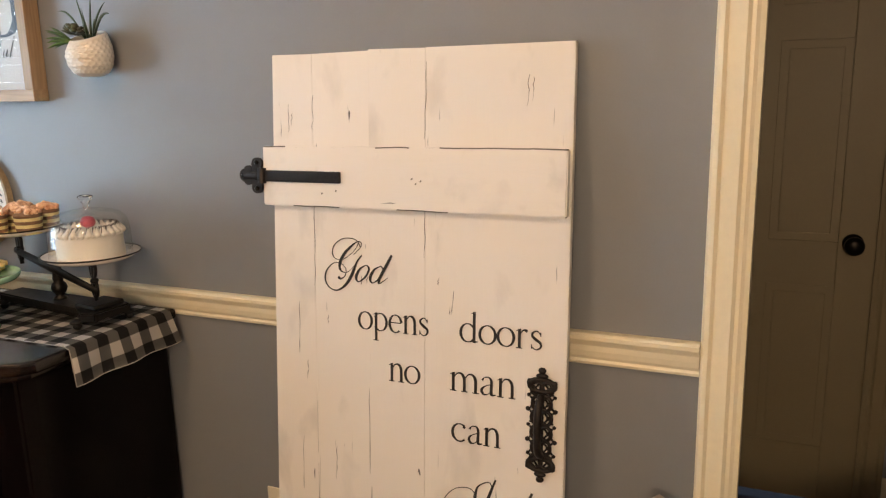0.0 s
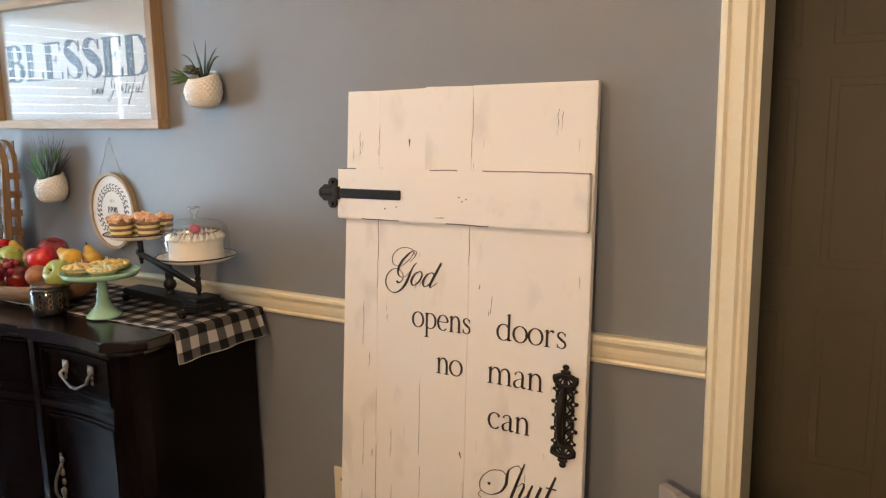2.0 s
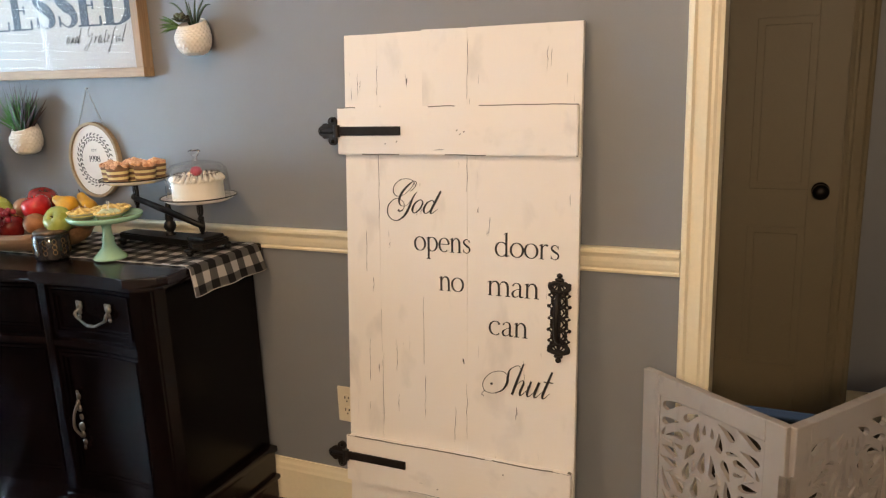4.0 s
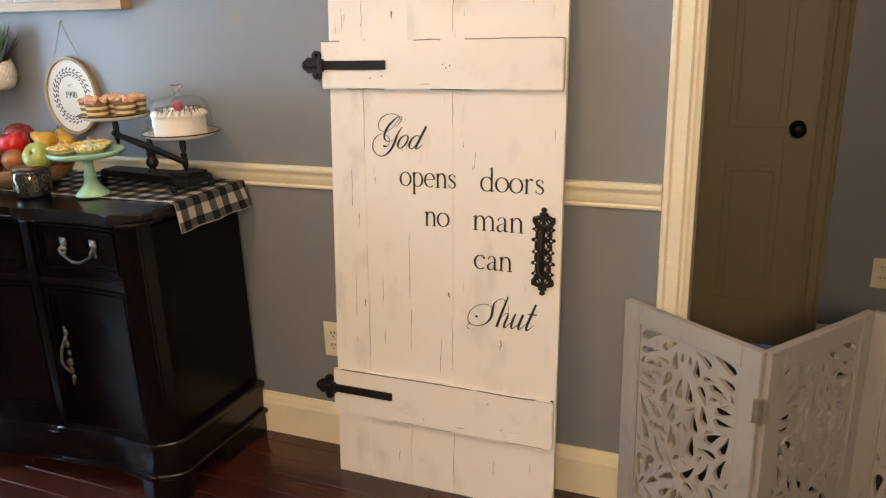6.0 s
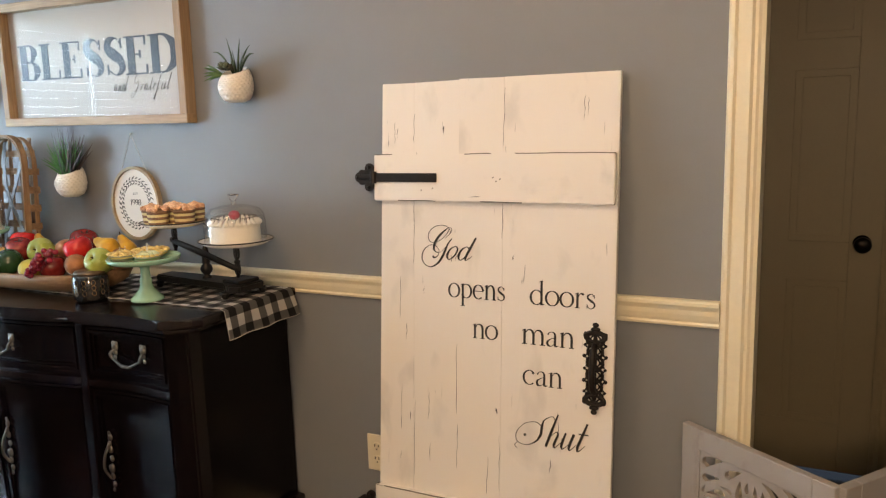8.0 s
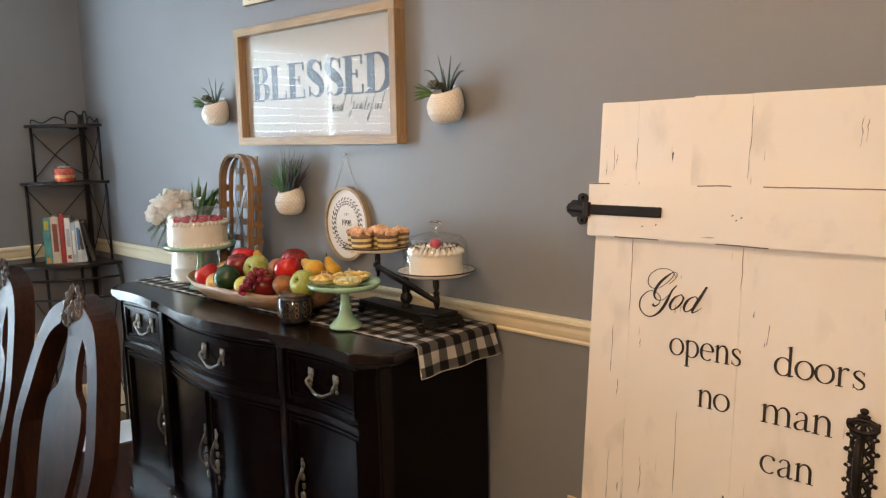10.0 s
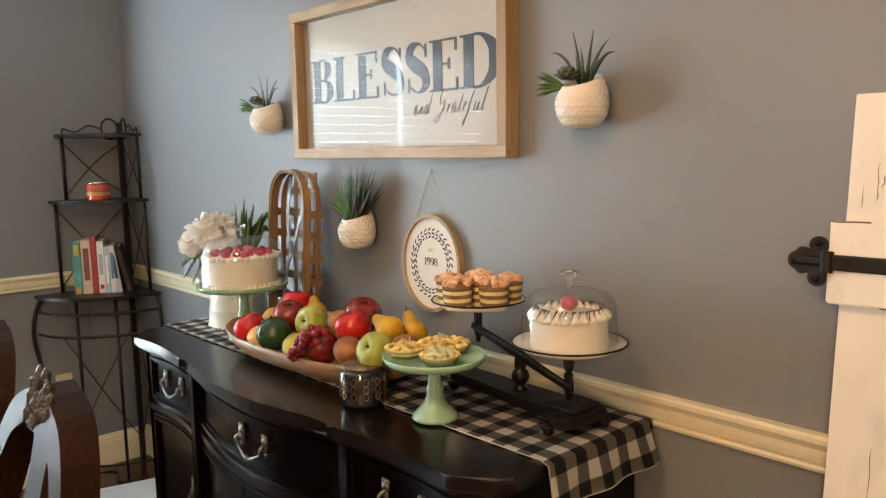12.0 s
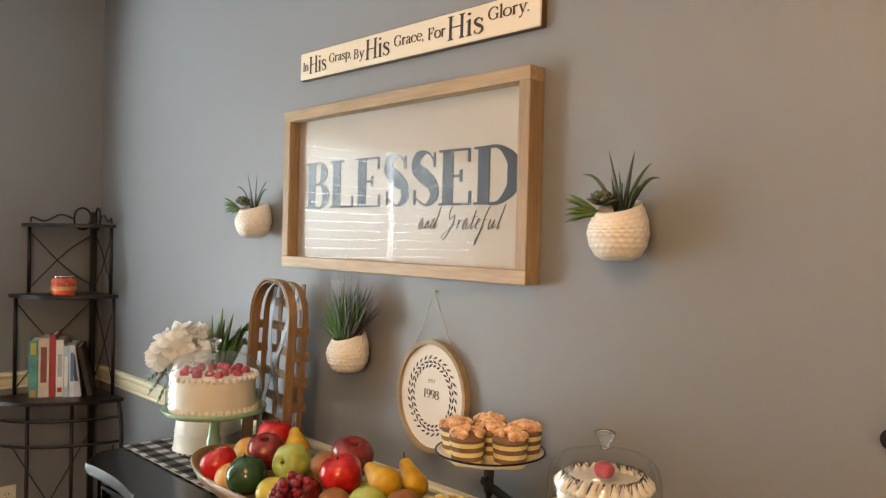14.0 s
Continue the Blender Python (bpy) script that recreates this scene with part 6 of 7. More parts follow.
# dough bowl of fruit
BOWLW = wood("turned_bowl_wood", (0.16, 0.080, 0.035), (0.36, 0.20, 0.095), 0.5, "x", 8, 0.2)
BL = thing("wooden_dough_bowl", (-2.195, 1.215, TOPZ + 0.0035), "long carved wooden dough bowl holding fruit", "bowl", turn=(0, 0, 3))


bm = bmesh.new()
rows_ = []
for level, (ka, kb, z) in enumerate(((0.66, 0.55, 0.0), (0.80, 0.75, 0.012), (0.93, 0.92, 0.036), (1.0, 1.0, 0.062), (0.985, 0.965, 0.065), (0.95, 0.91, 0.058), (0.82, 0.76, 0.026), (0.55, 0.45, 0.014), (0.0, 0.0, 0.012))):
    ring_ = []
    for i in range(56):
        a = 2 * math.pi * i / 56
        c, s = math.cos(a), math.sin(a)
        ex = 0.362 * ka * math.copysign(abs(c) ** 0.72, c)
        ey = 0.130 * kb * math.copysign(abs(s) ** 0.80, s)
        ring_.append(bm.verts.new((ex, ey, z + (0.016 * abs(c) ** 3 if level in (3, 4, 5) else 0) + 0.0015 * noise.noise((c * 3, s * 3, level)))))
    rows_.append(ring_)
for a, b in zip(rows_, rows_[1:]):
    for k in range(56):
        bm.faces.new((a[k], a[(k + 1) % 56], b[(k + 1) % 56], b[k]))
bm.faces.new(rows_[0][::-1])
bmesh.ops.remove_doubles(bm, verts=bm.verts, dist=1e-6)
part("bowl_body", bm, BOWLW, BL, smooth=True)

RED = mat("glossy_red_apple", (0.44, 0.007, 0.016), 0.2, vary=0.35, scale=14, bump=0.02, tint=(0.50, 0.020, 0.020))
DRED = mat("deep_red_apple", (0.16, 0.007, 0.016), 0.24, vary=0.45, scale=14, bump=0.02, tint=(0.22, 0.02, 0.016))
GREEN = mat("green_apple_skin", (0.26, 0.33, 0.055), 0.28, vary=0.2, scale=20, bump=0.02, tint=(0.34, 0.38, 0.09))
PEPPER = mat("dark_green_pepper", (0.018, 0.058, 0.022), 0.25, vary=0.4, scale=12, bump=0.02)
YELLOW = mat("yellow_pear_skin", (0.50, 0.23, 0.014), 0.4, vary=0.25, scale=18, bump=0.05, tint=(0.55, 0.31, 0.025))
PEACH = mat("orange_peach_skin", (0.60, 0.26, 0.06), 0.5, vary=0.3, scale=14, bump=0.05, tint=(0.58, 0.34, 0.10))
RUSSET = mat("russet_brown_skin", (0.30, 0.12, 0.045), 0.5, vary=0.4, scale=25, bump=0.15)
LEMON = mat("pale_yellow_green", (0.48, 0.40, 0.06), 0.4, vary=0.2, scale=25, bump=0.08)
GRAPE = mat("red_grape", (0.22, 0.012, 0.030), 0.28, vary=0.4, scale=30, bump=0.02)
STEM = mat("dry_stem", (0.06, 0.035, 0.018), 0.8)


def fruit(name, at, r, material, label, shape="apple", tilt=(0, 0, 0)):
    o = thing(name, at, label, name.replace("_", " "), "fruit in the bowl", turn=tilt)
    if shape == "apple":
        prof = [(0, -0.80), (0.18, -0.86), (0.42, -0.86), (0.72, -0.66), (0.94, -0.22), (1.0, 0.15), (0.92, 0.50), (0.70, 0.76), (0.42, 0.84), (0.20, 0.78), (0.07, 0.62), (0, 0.56)]
    elif shape == "pear":
        prof = [(0, -0.95), (0.35, -0.95), (0.78, -0.70), (0.98, -0.22), (0.92, 0.22), (0.66, 0.70), (0.46, 1.10), (0.36, 1.40), (0.20, 1.56), (0, 1.58)]
    else:
        prof = [(0, -0.96), (0.35, -0.90), (0.70, -0.68), (0.93, -0.32), (1.0, 0.05), (0.92, 0.40), (0.68, 0.72), (0.34, 0.91), (0, 0.96)]
    P = spline([(a, 0, b) for a, b in prof], 3)
    prof = [(max(0, p.x) * r, p.z * r) for p in P]
    prof[0], prof[-1] = (0, prof[0][1]), (0, prof[-1][1])
    wob = (lambda a, z: 1 + 0.075 * abs(math.cos(a * 2)) ** 0.6 - 0.05) if shape == "pepper" else (lambda a, z: 1 + 0.02 * math.cos(5 * a) * (1 if shape == "apple" else 0.3) + 0.02 * math.cos(a + 1))
    part("skin", turned(prof, 28, wobble=wob), material, o, smooth=True)
    if shape in ("apple", "pear", "pepper"):
        z = {"apple": 0.58, "pear": 1.55, "pepper": 0.9}[shape] * r
        part("stem", tube(bmesh.new(), [(0, 0, z), (0.04 * r, 0.02 * r, z + 0.18 * r), (0.12 * r, 0, z + 0.36 * r)], 0.05 * r, 6), STEM if shape != "pepper" else PEPPER, o)
    return o


fruit("red_apple", (-2.367, 1.122, 0.995), 0.043, RED, "shiny bright red apple in bowl", "apple", (20, -20, 0))
fruit("orange_peach", (-2.303, 1.118, 0.978), 0.036, PEACH, "orange peach resting in bowl", "round")
fruit("green_pepper", (-2.229, 1.116, 1.004), 0.044, PEPPER, "dark green bell pepper in bowl", "pepper", (15, 10, 0))
fruit("yellow_lemon", (-2.145, 1.130, 0.982), 0.035, LEMON, "yellow-green lemon in bowl", "round")
fruit("brown_onion", (-1.945, 1.146, 1.006), 0.034, RUSSET, "russet orange-brown onion in bowl", "round")
fruit("green_apple", (-1.851, 1.156, 1.020), 0.042, GREEN, "small green apple near bowl end", "apple", (60, 10, 0))
fruit("red_apple", (-2.283, 1.195, 1.030), 0.043, DRED, "deep red apple in fruit pile", "apple", (10, 15, 0))
fruit("green_apple", (-2.154, 1.185, 1.034), 0.043, GREEN, "green apple with dark calyx showing", "apple", (75, 0, 10))
fruit("red_apple", (-1.989, 1.195, 1.045), 0.044, RED, "bright red apple atop fruit pile", "apple", (15, -10, 0))
fruit("yellow_pear", (-1.877, 1.215, 1.052), 0.034, YELLOW, "golden yellow pear lying in pile", "pear", (0, -62, 10))
fruit("brown_onion", (-2.075, 1.215, 1.040), 0.032, RUSSET, "small brown onion between apples", "round")
fruit("brown_onion", (-1.815, 1.210, 1.020), 0.035, RUSSET, "brown potato at bowl end", "round", (0, 30, 0))
fruit("red_apple", (-2.345, 1.255, 1.040), 0.045, RED, "bright red apple at back of bowl", "apple", (-10, 0, 0))
fruit("yellow_pear", (-2.270, 1.268, 1.032), 0.030, YELLOW, "yellow pear leaning behind apples", "pear", (-10, -35, 0))
fruit("red_apple", (-2.045, 1.262, 1.055), 0.046, DRED, "deep red pomegranate-like apple", "apple", (0, 20, 0))
fruit("yellow_pear", (-1.877, 1.285, 1.035), 0.033, YELLOW, "golden pear leaning at back", "pear", (0, -28, 0))
fruit("orange_peach", (-2.435, 1.235, 0.990), 0.037, PEACH, "orange peach at bowl end", "round")
fruit("orange_peach", (-2.190, 1.245, 0.985), 0.042, PEACH, "peach buried under apples", "round")
fruit("red_apple", (-2.075, 1.16, 0.985), 0.042, DRED, "deep red apple low in pile", "apple")
fruit("yellow_lemon", (-1.965, 1.25, 0.985), 0.042, LEMON, "yellow lemon low in pile", "round")
GR = thing("grape_bunch", (-2.050, 1.105, 1.027), "bunch of dark red grapes over bowl rim", "grapes", "fruit in the bowl")
rg = random.Random(6)
for i in range(40):
    t = i / 40
    c = Vector((0.045 - 0.085 * t, -0.004 - 0.018 * t, 0.022 - 0.070 * t))
    w = 0.024 * (1 - 0.55 * t)
    bm = bmesh.new()
    blob(bm, c + Vector((rg.uniform(-w, w), rg.uniform(-w, w) * 0.8, rg.uniform(-w, w) * 0.8)), rg.uniform(0.0085, 0.0105), 2)
    part("grape", bm, GRAPE, GR, smooth=True)


# ---- corner rack ----
RK = thing("corner_rack", (WX + 0.022, WY - 0.03, 0), "black metal corner rack with quarter-round shelves", "rack")
RK.scale = (0.80, 1, 1)
RBLK = mat("black_painted_metal", (0.010, 0.010, 0.012), 0.4, 0.3, vary=0.3, scale=12, bump=0.03)


def quarter(r, n=20):
    return [(0, 0)] + [(r * math.sin(math.pi / 2 * i / n), -r * math.cos(math.pi / 2 * i / n)) for i in range(n + 1)]


for z, r in ((1.560, 0.300), (1.268, 0.345), (0.852, 0.435)):
    bm = prism(bmesh.new(), quarter(r), z, z + 0.014, "z")
    bmesh.ops.bevel(bm, geom=bm.edges[:], offset=0.003, segments=1, affect="EDGES")
    part("shelf", bm, RBLK, RK)
for z, r in ((0.790, 0.425), (0.690, 0.425)):
    part("hoop_rail", tube(bmesh.new(), [(r * math.sin(math.pi / 2 * i / 20), -r * math.cos(math.pi / 2 * i / 20), z) for i in range(21)], 0.006, 8), RBLK, RK, smooth=True)
part("back_post", boxed(0.004, 0.028, -0.028, -0.004, 0, 1.630, bevel=0.003), RBLK, RK)
for s in (0, 1):
    def sw(x, y): return (x, y) if s == 0 else (-y, -x)
    a, b, c = sw(0.012, -0.270), sw(0.012, -0.318), sw(0.012, -0.405)
    part("upright", tube(bmesh.new(), [(*a, 1.28), (*a, 1.56)], 0.0075, 8), RBLK, RK, smooth=True)
    part("upright", tube(bmesh.new(), [(*b, 0.866), (*b, 1.268)], 0.0075, 8), RBLK, RK, smooth=True)
    pts = spline([(*c, 0.852), (*sw(0.012, -0.435), 0.79), (*sw(0.012, -0.450), 0.68), (*sw(0.012, -0.42), 0.50), (*sw(0.012, -0.36), 0.30), (*sw(0.012, -0.35), 0.0)], 6)
    part("bowed_leg", tube(bmesh.new(), pts, 0.0085, 8), RBLK, RK, smooth=True)
    for zlo, zhi, w in ((1.28, 1.56, 0.26), (0.866, 1.268, 0.31), (0.08, 0.69, 0.33)):
        for flip in (0, 1):
            p = [(0.02, zlo + 0.03 if not flip else zhi - 0.03), (w * 0.5, (zlo + zhi) / 2 + (0.03 if flip else -0.03)), (w, zhi - 0.03 if not flip else zlo + 0.03)]
            part("scroll_wire", tube(bmesh.new(), spline([(*sw(0.008, -u), z) for u, z in p], 8), 0.0024, 6), RBLK, RK, smooth=True)
    # loops on the crown
    lp = [(*sw(0.010, -(0.06 + 0.035 * math.cos(t))), 1.605 + 0.042 * math.sin(t) - 0.01 * (t > 4)) for t in [i * 2 * math.pi / 20 for i in range(20)]]
    part("crown_loop", tube(bmesh.new(), lp, 0.0045, 6, closed=True), RBLK, RK, smooth=True)
    pts = spline([(*sw(0.01, -0.10), 1.60), (*sw(0.01, -0.15), 1.615), (*sw(0.01, -0.21), 1.585), (*sw(0.01, -0.26), 1.600), (*sw(0.01, -0.265), 1.578)], 6)
    part("crown_scroll", tube(bmesh.new(), pts, 0.0035, 6), RBLK, RK, smooth=True)
    part("front_post", tube(bmesh.new(), [(*sw(0.165, -0.30), 0.0), (*sw(0.165, -0.30), 0.855)], 0.0075, 8), RBLK, RK, smooth=True)
part("foot_rail", tube(bmesh.new(), [(0.34 * math.sin(math.pi / 2 * i / 20), -0.34 * math.cos(math.pi / 2 * i / 20), 0.075) for i in range(21)], 0.006, 8), RBLK, RK, smooth=True)

# books, cover edges up to the rack's back
BZ = 0.866
rb = random.Random(2)
PAPER = mat("book_pages", (0.70, 0.66, 0.56), 0.8, vary=0.1, scale=80, bump=0.1)


def book(at, thick, deep, tall, cover, label, tilt, turnz, bars):
    o = thing("book", at, label, "book", "books on the rack", turn=(0, tilt, turnz))
    bm = bmesh.new()
    box(bm, -thick / 2, -thick / 2 + 0.0025, -deep / 2, deep / 2, 0, tall, 0.0008)
    box(bm, thick / 2 - 0.0025, thick / 2, -deep / 2, deep / 2, 0, tall, 0.0008)
    box(bm, -thick / 2 + 0.0025, thick / 2 - 0.0025, -deep / 2, -deep / 2 + 0.003, 0, tall)
    part("cover", bm, cover, o)
    part("pages", boxed(-thick / 2 + 0.003, thick / 2 - 0.003, -deep / 2 + 0.004, deep / 2 - 0.004, 0.003, tall - 0.003), PAPER, o)
    for k, (za, zb, m) in enumerate(bars):
        part("spine_print", boxed(-thick * 0.28, thick * 0.28, -deep / 2 - 0.0006, -deep / 2 + 0.001, za * tall, zb * tall), m, o)
    return o


def cov(name, c, v=0.12): return mat(name, c, 0.4, vary=v, scale=20, bump=0.02)


DARKP, WHITEP, REDP = cov("dark_spine_print", (0.05, 0.04, 0.05)), cov("white_spine_print", (0.75, 0.74, 0.72)), cov("red_spine_print", (0.45, 0.03, 0.03))
shelf_books = [
    (0.034, 0.17, 0.232, cov("teal_cover", (0.045, 0.25, 0.24), 0.4), "teal patterned hardcover book standing", [(0.75, 0.95, cov("yellow_print", (0.5, 0.4, 0.06))), (0.02, 0.14, cov("orange_print", (0.5, 0.25, 0.05)))]),
    (0.040, 0.19, 0.240, cov("tan_cover", (0.58, 0.46, 0.36)), "thick tan hardcover book standing", [(0.25, 0.85, cov("dark_red_print", (0.22, 0.05, 0.04)))]),
    (0.022, 0.24, 0.252, cov("red_cover", (0.40, 0.035, 0.035)), "tall red hardcover book standing", []),
    (0.028, 0.22, 0.232, cov("white_red_cover", (0.72, 0.68, 0.64)), "white book with red label", [(0.35, 0.75, cov("grey_spine_print", (0.4, 0.4, 0.42))), (0.08, 0.16, REDP)]),
    (0.020, 0.17, 0.208, cov("pale_blue_cover", (0.40, 0.52, 0.58)), "thin pale blue paperback book", [(0.2, 0.8, WHITEP)]),
    (0.022, 0.18, 0.212, cov("white_blue_cover", (0.66, 0.70, 0.72)), "white and blue paperback book", [(0.3, 0.85, cov("blue_print", (0.08, 0.2, 0.35)))]),
    (0.024, 0.20, 0.214, cov("grey_cover", (0.50, 0.50, 0.54)), "pale grey book leaning on others", [(0.3, 0.8, DARKP)]),
]
a0, a1 = Vector((-4.122, 1.180, BZ)), Vector((-4.037, 1.390, BZ))
dirv = (a1 - a0).normalized()
ang = math.degrees(math.atan2(dirv.y, dirv.x))
run = 0.0
inward = Vector((-dirv.y, dirv.x, 0))
for i, (th, dp, tl, cv, lab, bars) in enumerate(shelf_books):
    run += th / 2
    c = a0 + dirv * run + inward * (dp / 2 - 0.02 - 0.02 * (i > 3))
    run += th / 2 + 0.0012
    book((c.x, c.y, c.z), th, dp, tl, cv, lab, -7 if i == 6 else 0, ang, bars)
c = a0 + dirv * (run + 0.028) + inward * 0.085
book((c.x, c.y, c.z), 0.020, 0.21, 0.205, cov("black_cover", (0.02, 0.018, 0.02)), "black hardcover book leaning on others", -12, ang, [])

RJ = thing("jar_candle", (-4.048, 1.285, 1.2825), "red jar candle with silver lid", "candle")
REDJ = mat("red_candle_wax_glass", (0.48, 0.030, 0.022), 0.15, vary=0.45, scale=28, bump=0, coat=0.6, tint=(0.55, 0.08, 0.04))
part("jar", turned([(0, 0), (0.043, 0), (0.047, 0.006), (0.047, 0.060), (0.041, 0.067), (0.041, 0.0695), (0, 0.0695)], 36), REDJ, RJ, smooth=True)
part("lid", turned([(0, 0.080), (0.041, 0.080), (0.043, 0.078), (0.043, 0.070), (0, 0.0695)], 36), mat("silver_lid", (0.6, 0.58, 0.55), 0.25, 0.9, vary=0.1, bump=0), RJ, smooth=True)
part("label_band", turned([(0.0474, 0.020), (0.0476, 0.020), (0.0476, 0.036), (0.0474, 0.036)], 36), mat("orange_label", (0.55, 0.22, 0.07), 0.4, vary=0.4, scale=30, bump=0), RJ)

o3 = outlet((WX, 1.135, 0.425), "ivory duplex outlet on the west wall")
o3.matrix_world = pose(WX, 1.135, 0.425, 0, 0, 90)
PLG = thing("power_plug", (WX + 0.009, 1.135, 0.404), "black plug in the wall outlet", "plug")
part("plug_body", boxed(0, 0.030, -0.016, 0.016, -0.014, 0.014, bevel=0.004, segs=2), RBLK, PLG)
part("cable", tube(bmesh.new(), spline([(0.028, 0, 0), (0.055, 0.01, -0.05), (0.045, 0.03, -0.25), (0.05, 0.05, -0.39), (0.12, 0.16, -0.399), (0.25, 0.13, -0.399), (0.30, 0.24, -0.399)], 8), 0.0035, 6), RBLK, PLG, smooth=True)

# pale mat on the floor by the rack
MT = part("floor_mat", boxed(-0.16, 0.16, -0.24, 0.24, 0.0, 0.006, bevel=0.002), mat("white_mat", (0.72, 0.75, 0.80), 0.5, vary=0.05, scale=6, fine=300, bump=0.1), None)
MT.matrix_world = pose(-3.80, 1.20, 0.0005, 0, 0, -14)
tagged(MT, "flat white mat on dark floor by rack", "mat")

# ---- dining chairs ----
CARVE = mat("worn_carved_crest", (0.034, 0.026, 0.021), 0.5, vary=0.5, scale=60, fine=200, bump=0.4)


def chair(at, turnz):
    o = thing("dining_chair", at, "carved mahogany dining chair with vase-shaped splat", "chair", "dining chairs", turn=(0, 0, turnz))
    lean = 0.25     # the back leans towards +y as it rises

    def by(z): return 0.0 + max(0, z - 0.46) * lean

    def slab_xz(name, pts, t, material=CHAIRWOOD, dy=0.0):
        bm = prism(bmesh.new(), pts, -t / 2, t / 2, "y")
        bmesh.ops.bevel(bm, geom=[e for e in bm.edges if e.calc_face_angle(0) > 0.6], offset=0.004, segments=2, affect="EDGES")
        for v in bm.verts:
            v.co.y += by(v.co.z) + dy
        return part(name, bm, material, o)
    inner = spline([(0.045, 0, 1.020), (0.098, 0, 0.990), (0.134, 0, 0.935), (0.163, 0, 0.850), (0.190, 0, 0.745), (0.176, 0, 0.620), (0.165, 0, 0.460), (0.172, 0, 0.20), (0.175, 0, 0.0)], 4)
    outer = spline([(0.045, 0, 1.076), (0.118, 0, 1.042), (0.168, 0, 0.975), (0.203, 0, 0.880), (0.234, 0, 0.755), (0.219, 0, 0.620), (0.208, 0, 0.460), (0.213, 0, 0.20), (0.218, 0, 0.0)], 4)
    for s in (-1, 1):
        slab_xz("back_stile", [(s * p.x, p.z) for p in inner] + [(s * p.x, p.z) for p in outer][::-1], 0.056)
    slab_xz("crest_rail", [(-0.0448, 1.020), (0, 1.014), (0.0448, 1.020), (0.0448, 1.076), (0, 1.086), (-0.0448, 1.076)], 0.052)
    half = spline([(0.052, 0, 0.45), (0.066, 0, 0.56), (0.092, 0, 0.68), (0.104, 0, 0.77), (0.098, 0, 0.825), (0.076, 0, 0.850), (0.052, 0, 0.868), (0.036, 0, 0.92), (0.040, 0, 0.98), (0.052, 0, 1.03)], 4)
    slab_xz("splat", [(p.x, p.z) for p in half] + [(-p.x, p.z) for p in half][::-1], 0.016)
    bm = bmesh.new()
    q = random.Random(5)
    for i in range(34):
        a, rr = q.uniform(0, 6.28), math.sqrt(q.random())
        x, z = 0.058 * rr * math.cos(a), 1.062 + 0.044 * rr * math.sin(a)
        blob(bm, (x, by(z) - 0.024 - 0.008 * (1 - rr), z), q.uniform(0.007, 0.013), 1, (1, 0.8, 1.3), 0.3, 5, i)
    tagged(part("carved_crest", bm, CARVE, o, "worn carved leaf crest"), kind="stuff")
    # seat, rails and legs, lower down
    sp = [(-0.20, 0.03), (0.20, 0.03), (0.255, -0.43), (0.20, -0.455), (-0.20, -0.455), (-0.255, -0.43)]
    bm = prism(bmesh.new(), sp, 0.40, 0.455, "z")
    bmesh.ops.bevel(bm, geom=bm.edges[:], offset=0.006, segments=2, affect="EDGES")
    part("seat_frame", bm, CHAIRWOOD, o)
    bm = prism(bmesh.new(), [(x * 0.93, y * 0.93 - 0.015) for x, y in sp], 0.455, 0.495, "z")
    bmesh.ops.bevel(bm, geom=bm.edges[:], offset=0.015, segments=3, affect="EDGES")
    part("seat", bm, mat("dark_seat_fabric", (0.05, 0.035, 0.03), 0.8, vary=0.3, scale=60, bump=0.2), o, smooth=True)
    for s in (-1, 1):
        pts = spline([(s * 0.225, -0.42, 0.40), (s * 0.245, -0.44, 0.30), (s * 0.228, -0.425, 0.12), (s * 0.24, -0.445, 0.03), (s * 0.24, -0.445, 0.0)], 5)
        part("front_leg", tube(bmesh.new(), pts, [0.030 - 0.012 * math.sin(math.pi * 0.8 * i / 20) for i in range(len(pts))], 10), CHAIRWOOD, o, smooth=True)
    return o


CH1 = chair((-1.862, 0.362, 0), 2)
CH2 = copy_thing(CH1, pose(-2.515, 0.395, 0, 0, 0, 1))

# ---- carved folding gate ----
WASH = worn_paint("whitewashed_carved_wood", (0.32, 0.29, 0.27), (0.27, 0.24, 0.22), 0.80, (9, 9, 2), 0.75, 0.9, blotch=(14, 14, 5))
GT = thing("carved_folding_gate", (0.189, 1.172, 0), "whitewashed carved wooden folding gate by doorway", "folding gate")
GH = 0.672


def leaf_shape(bm, x, z, ang_, ln, w, y0_, y1_):
    """A pointed, slightly hooked leaf in the panel's plane, rounded over at the front."""
    n = 7
    L_, R_, M_ = [], [], []
    for i in range(n + 1):
        t = i / n
        wd = w * math.sin(math.pi * min(1, t * 0.96 + 0.04)) ** 0.8 * (1 - 0.25 * t)
        bend = 0.22 * ln * t * t
        cx, cz = ln * t, bend
        ca, sa = math.cos(ang_), math.sin(ang_)
        for lst, off in ((L_, wd), (R_, -wd), (M_, 0.0)):
            u, v = cx, cz + off
            lst.append((x + u * ca - v * sa, z + u * sa + v * ca))
    f = [[bm.verts.new((p[0], yy, p[1])) for p in lst] for lst, yy in ((L_, y0_ + 0.003), (M_, y0_ - 0.001), (R_, y0_ + 0.003), (R_, y1_), (L_, y1_))]
    for a, b in zip(f, f[1:] + f[:1]):
        for i in range(n):
            try:
                bm.faces.new((a[i], a[i + 1], b[i + 1], b[i]))
            except ValueError:
                pass


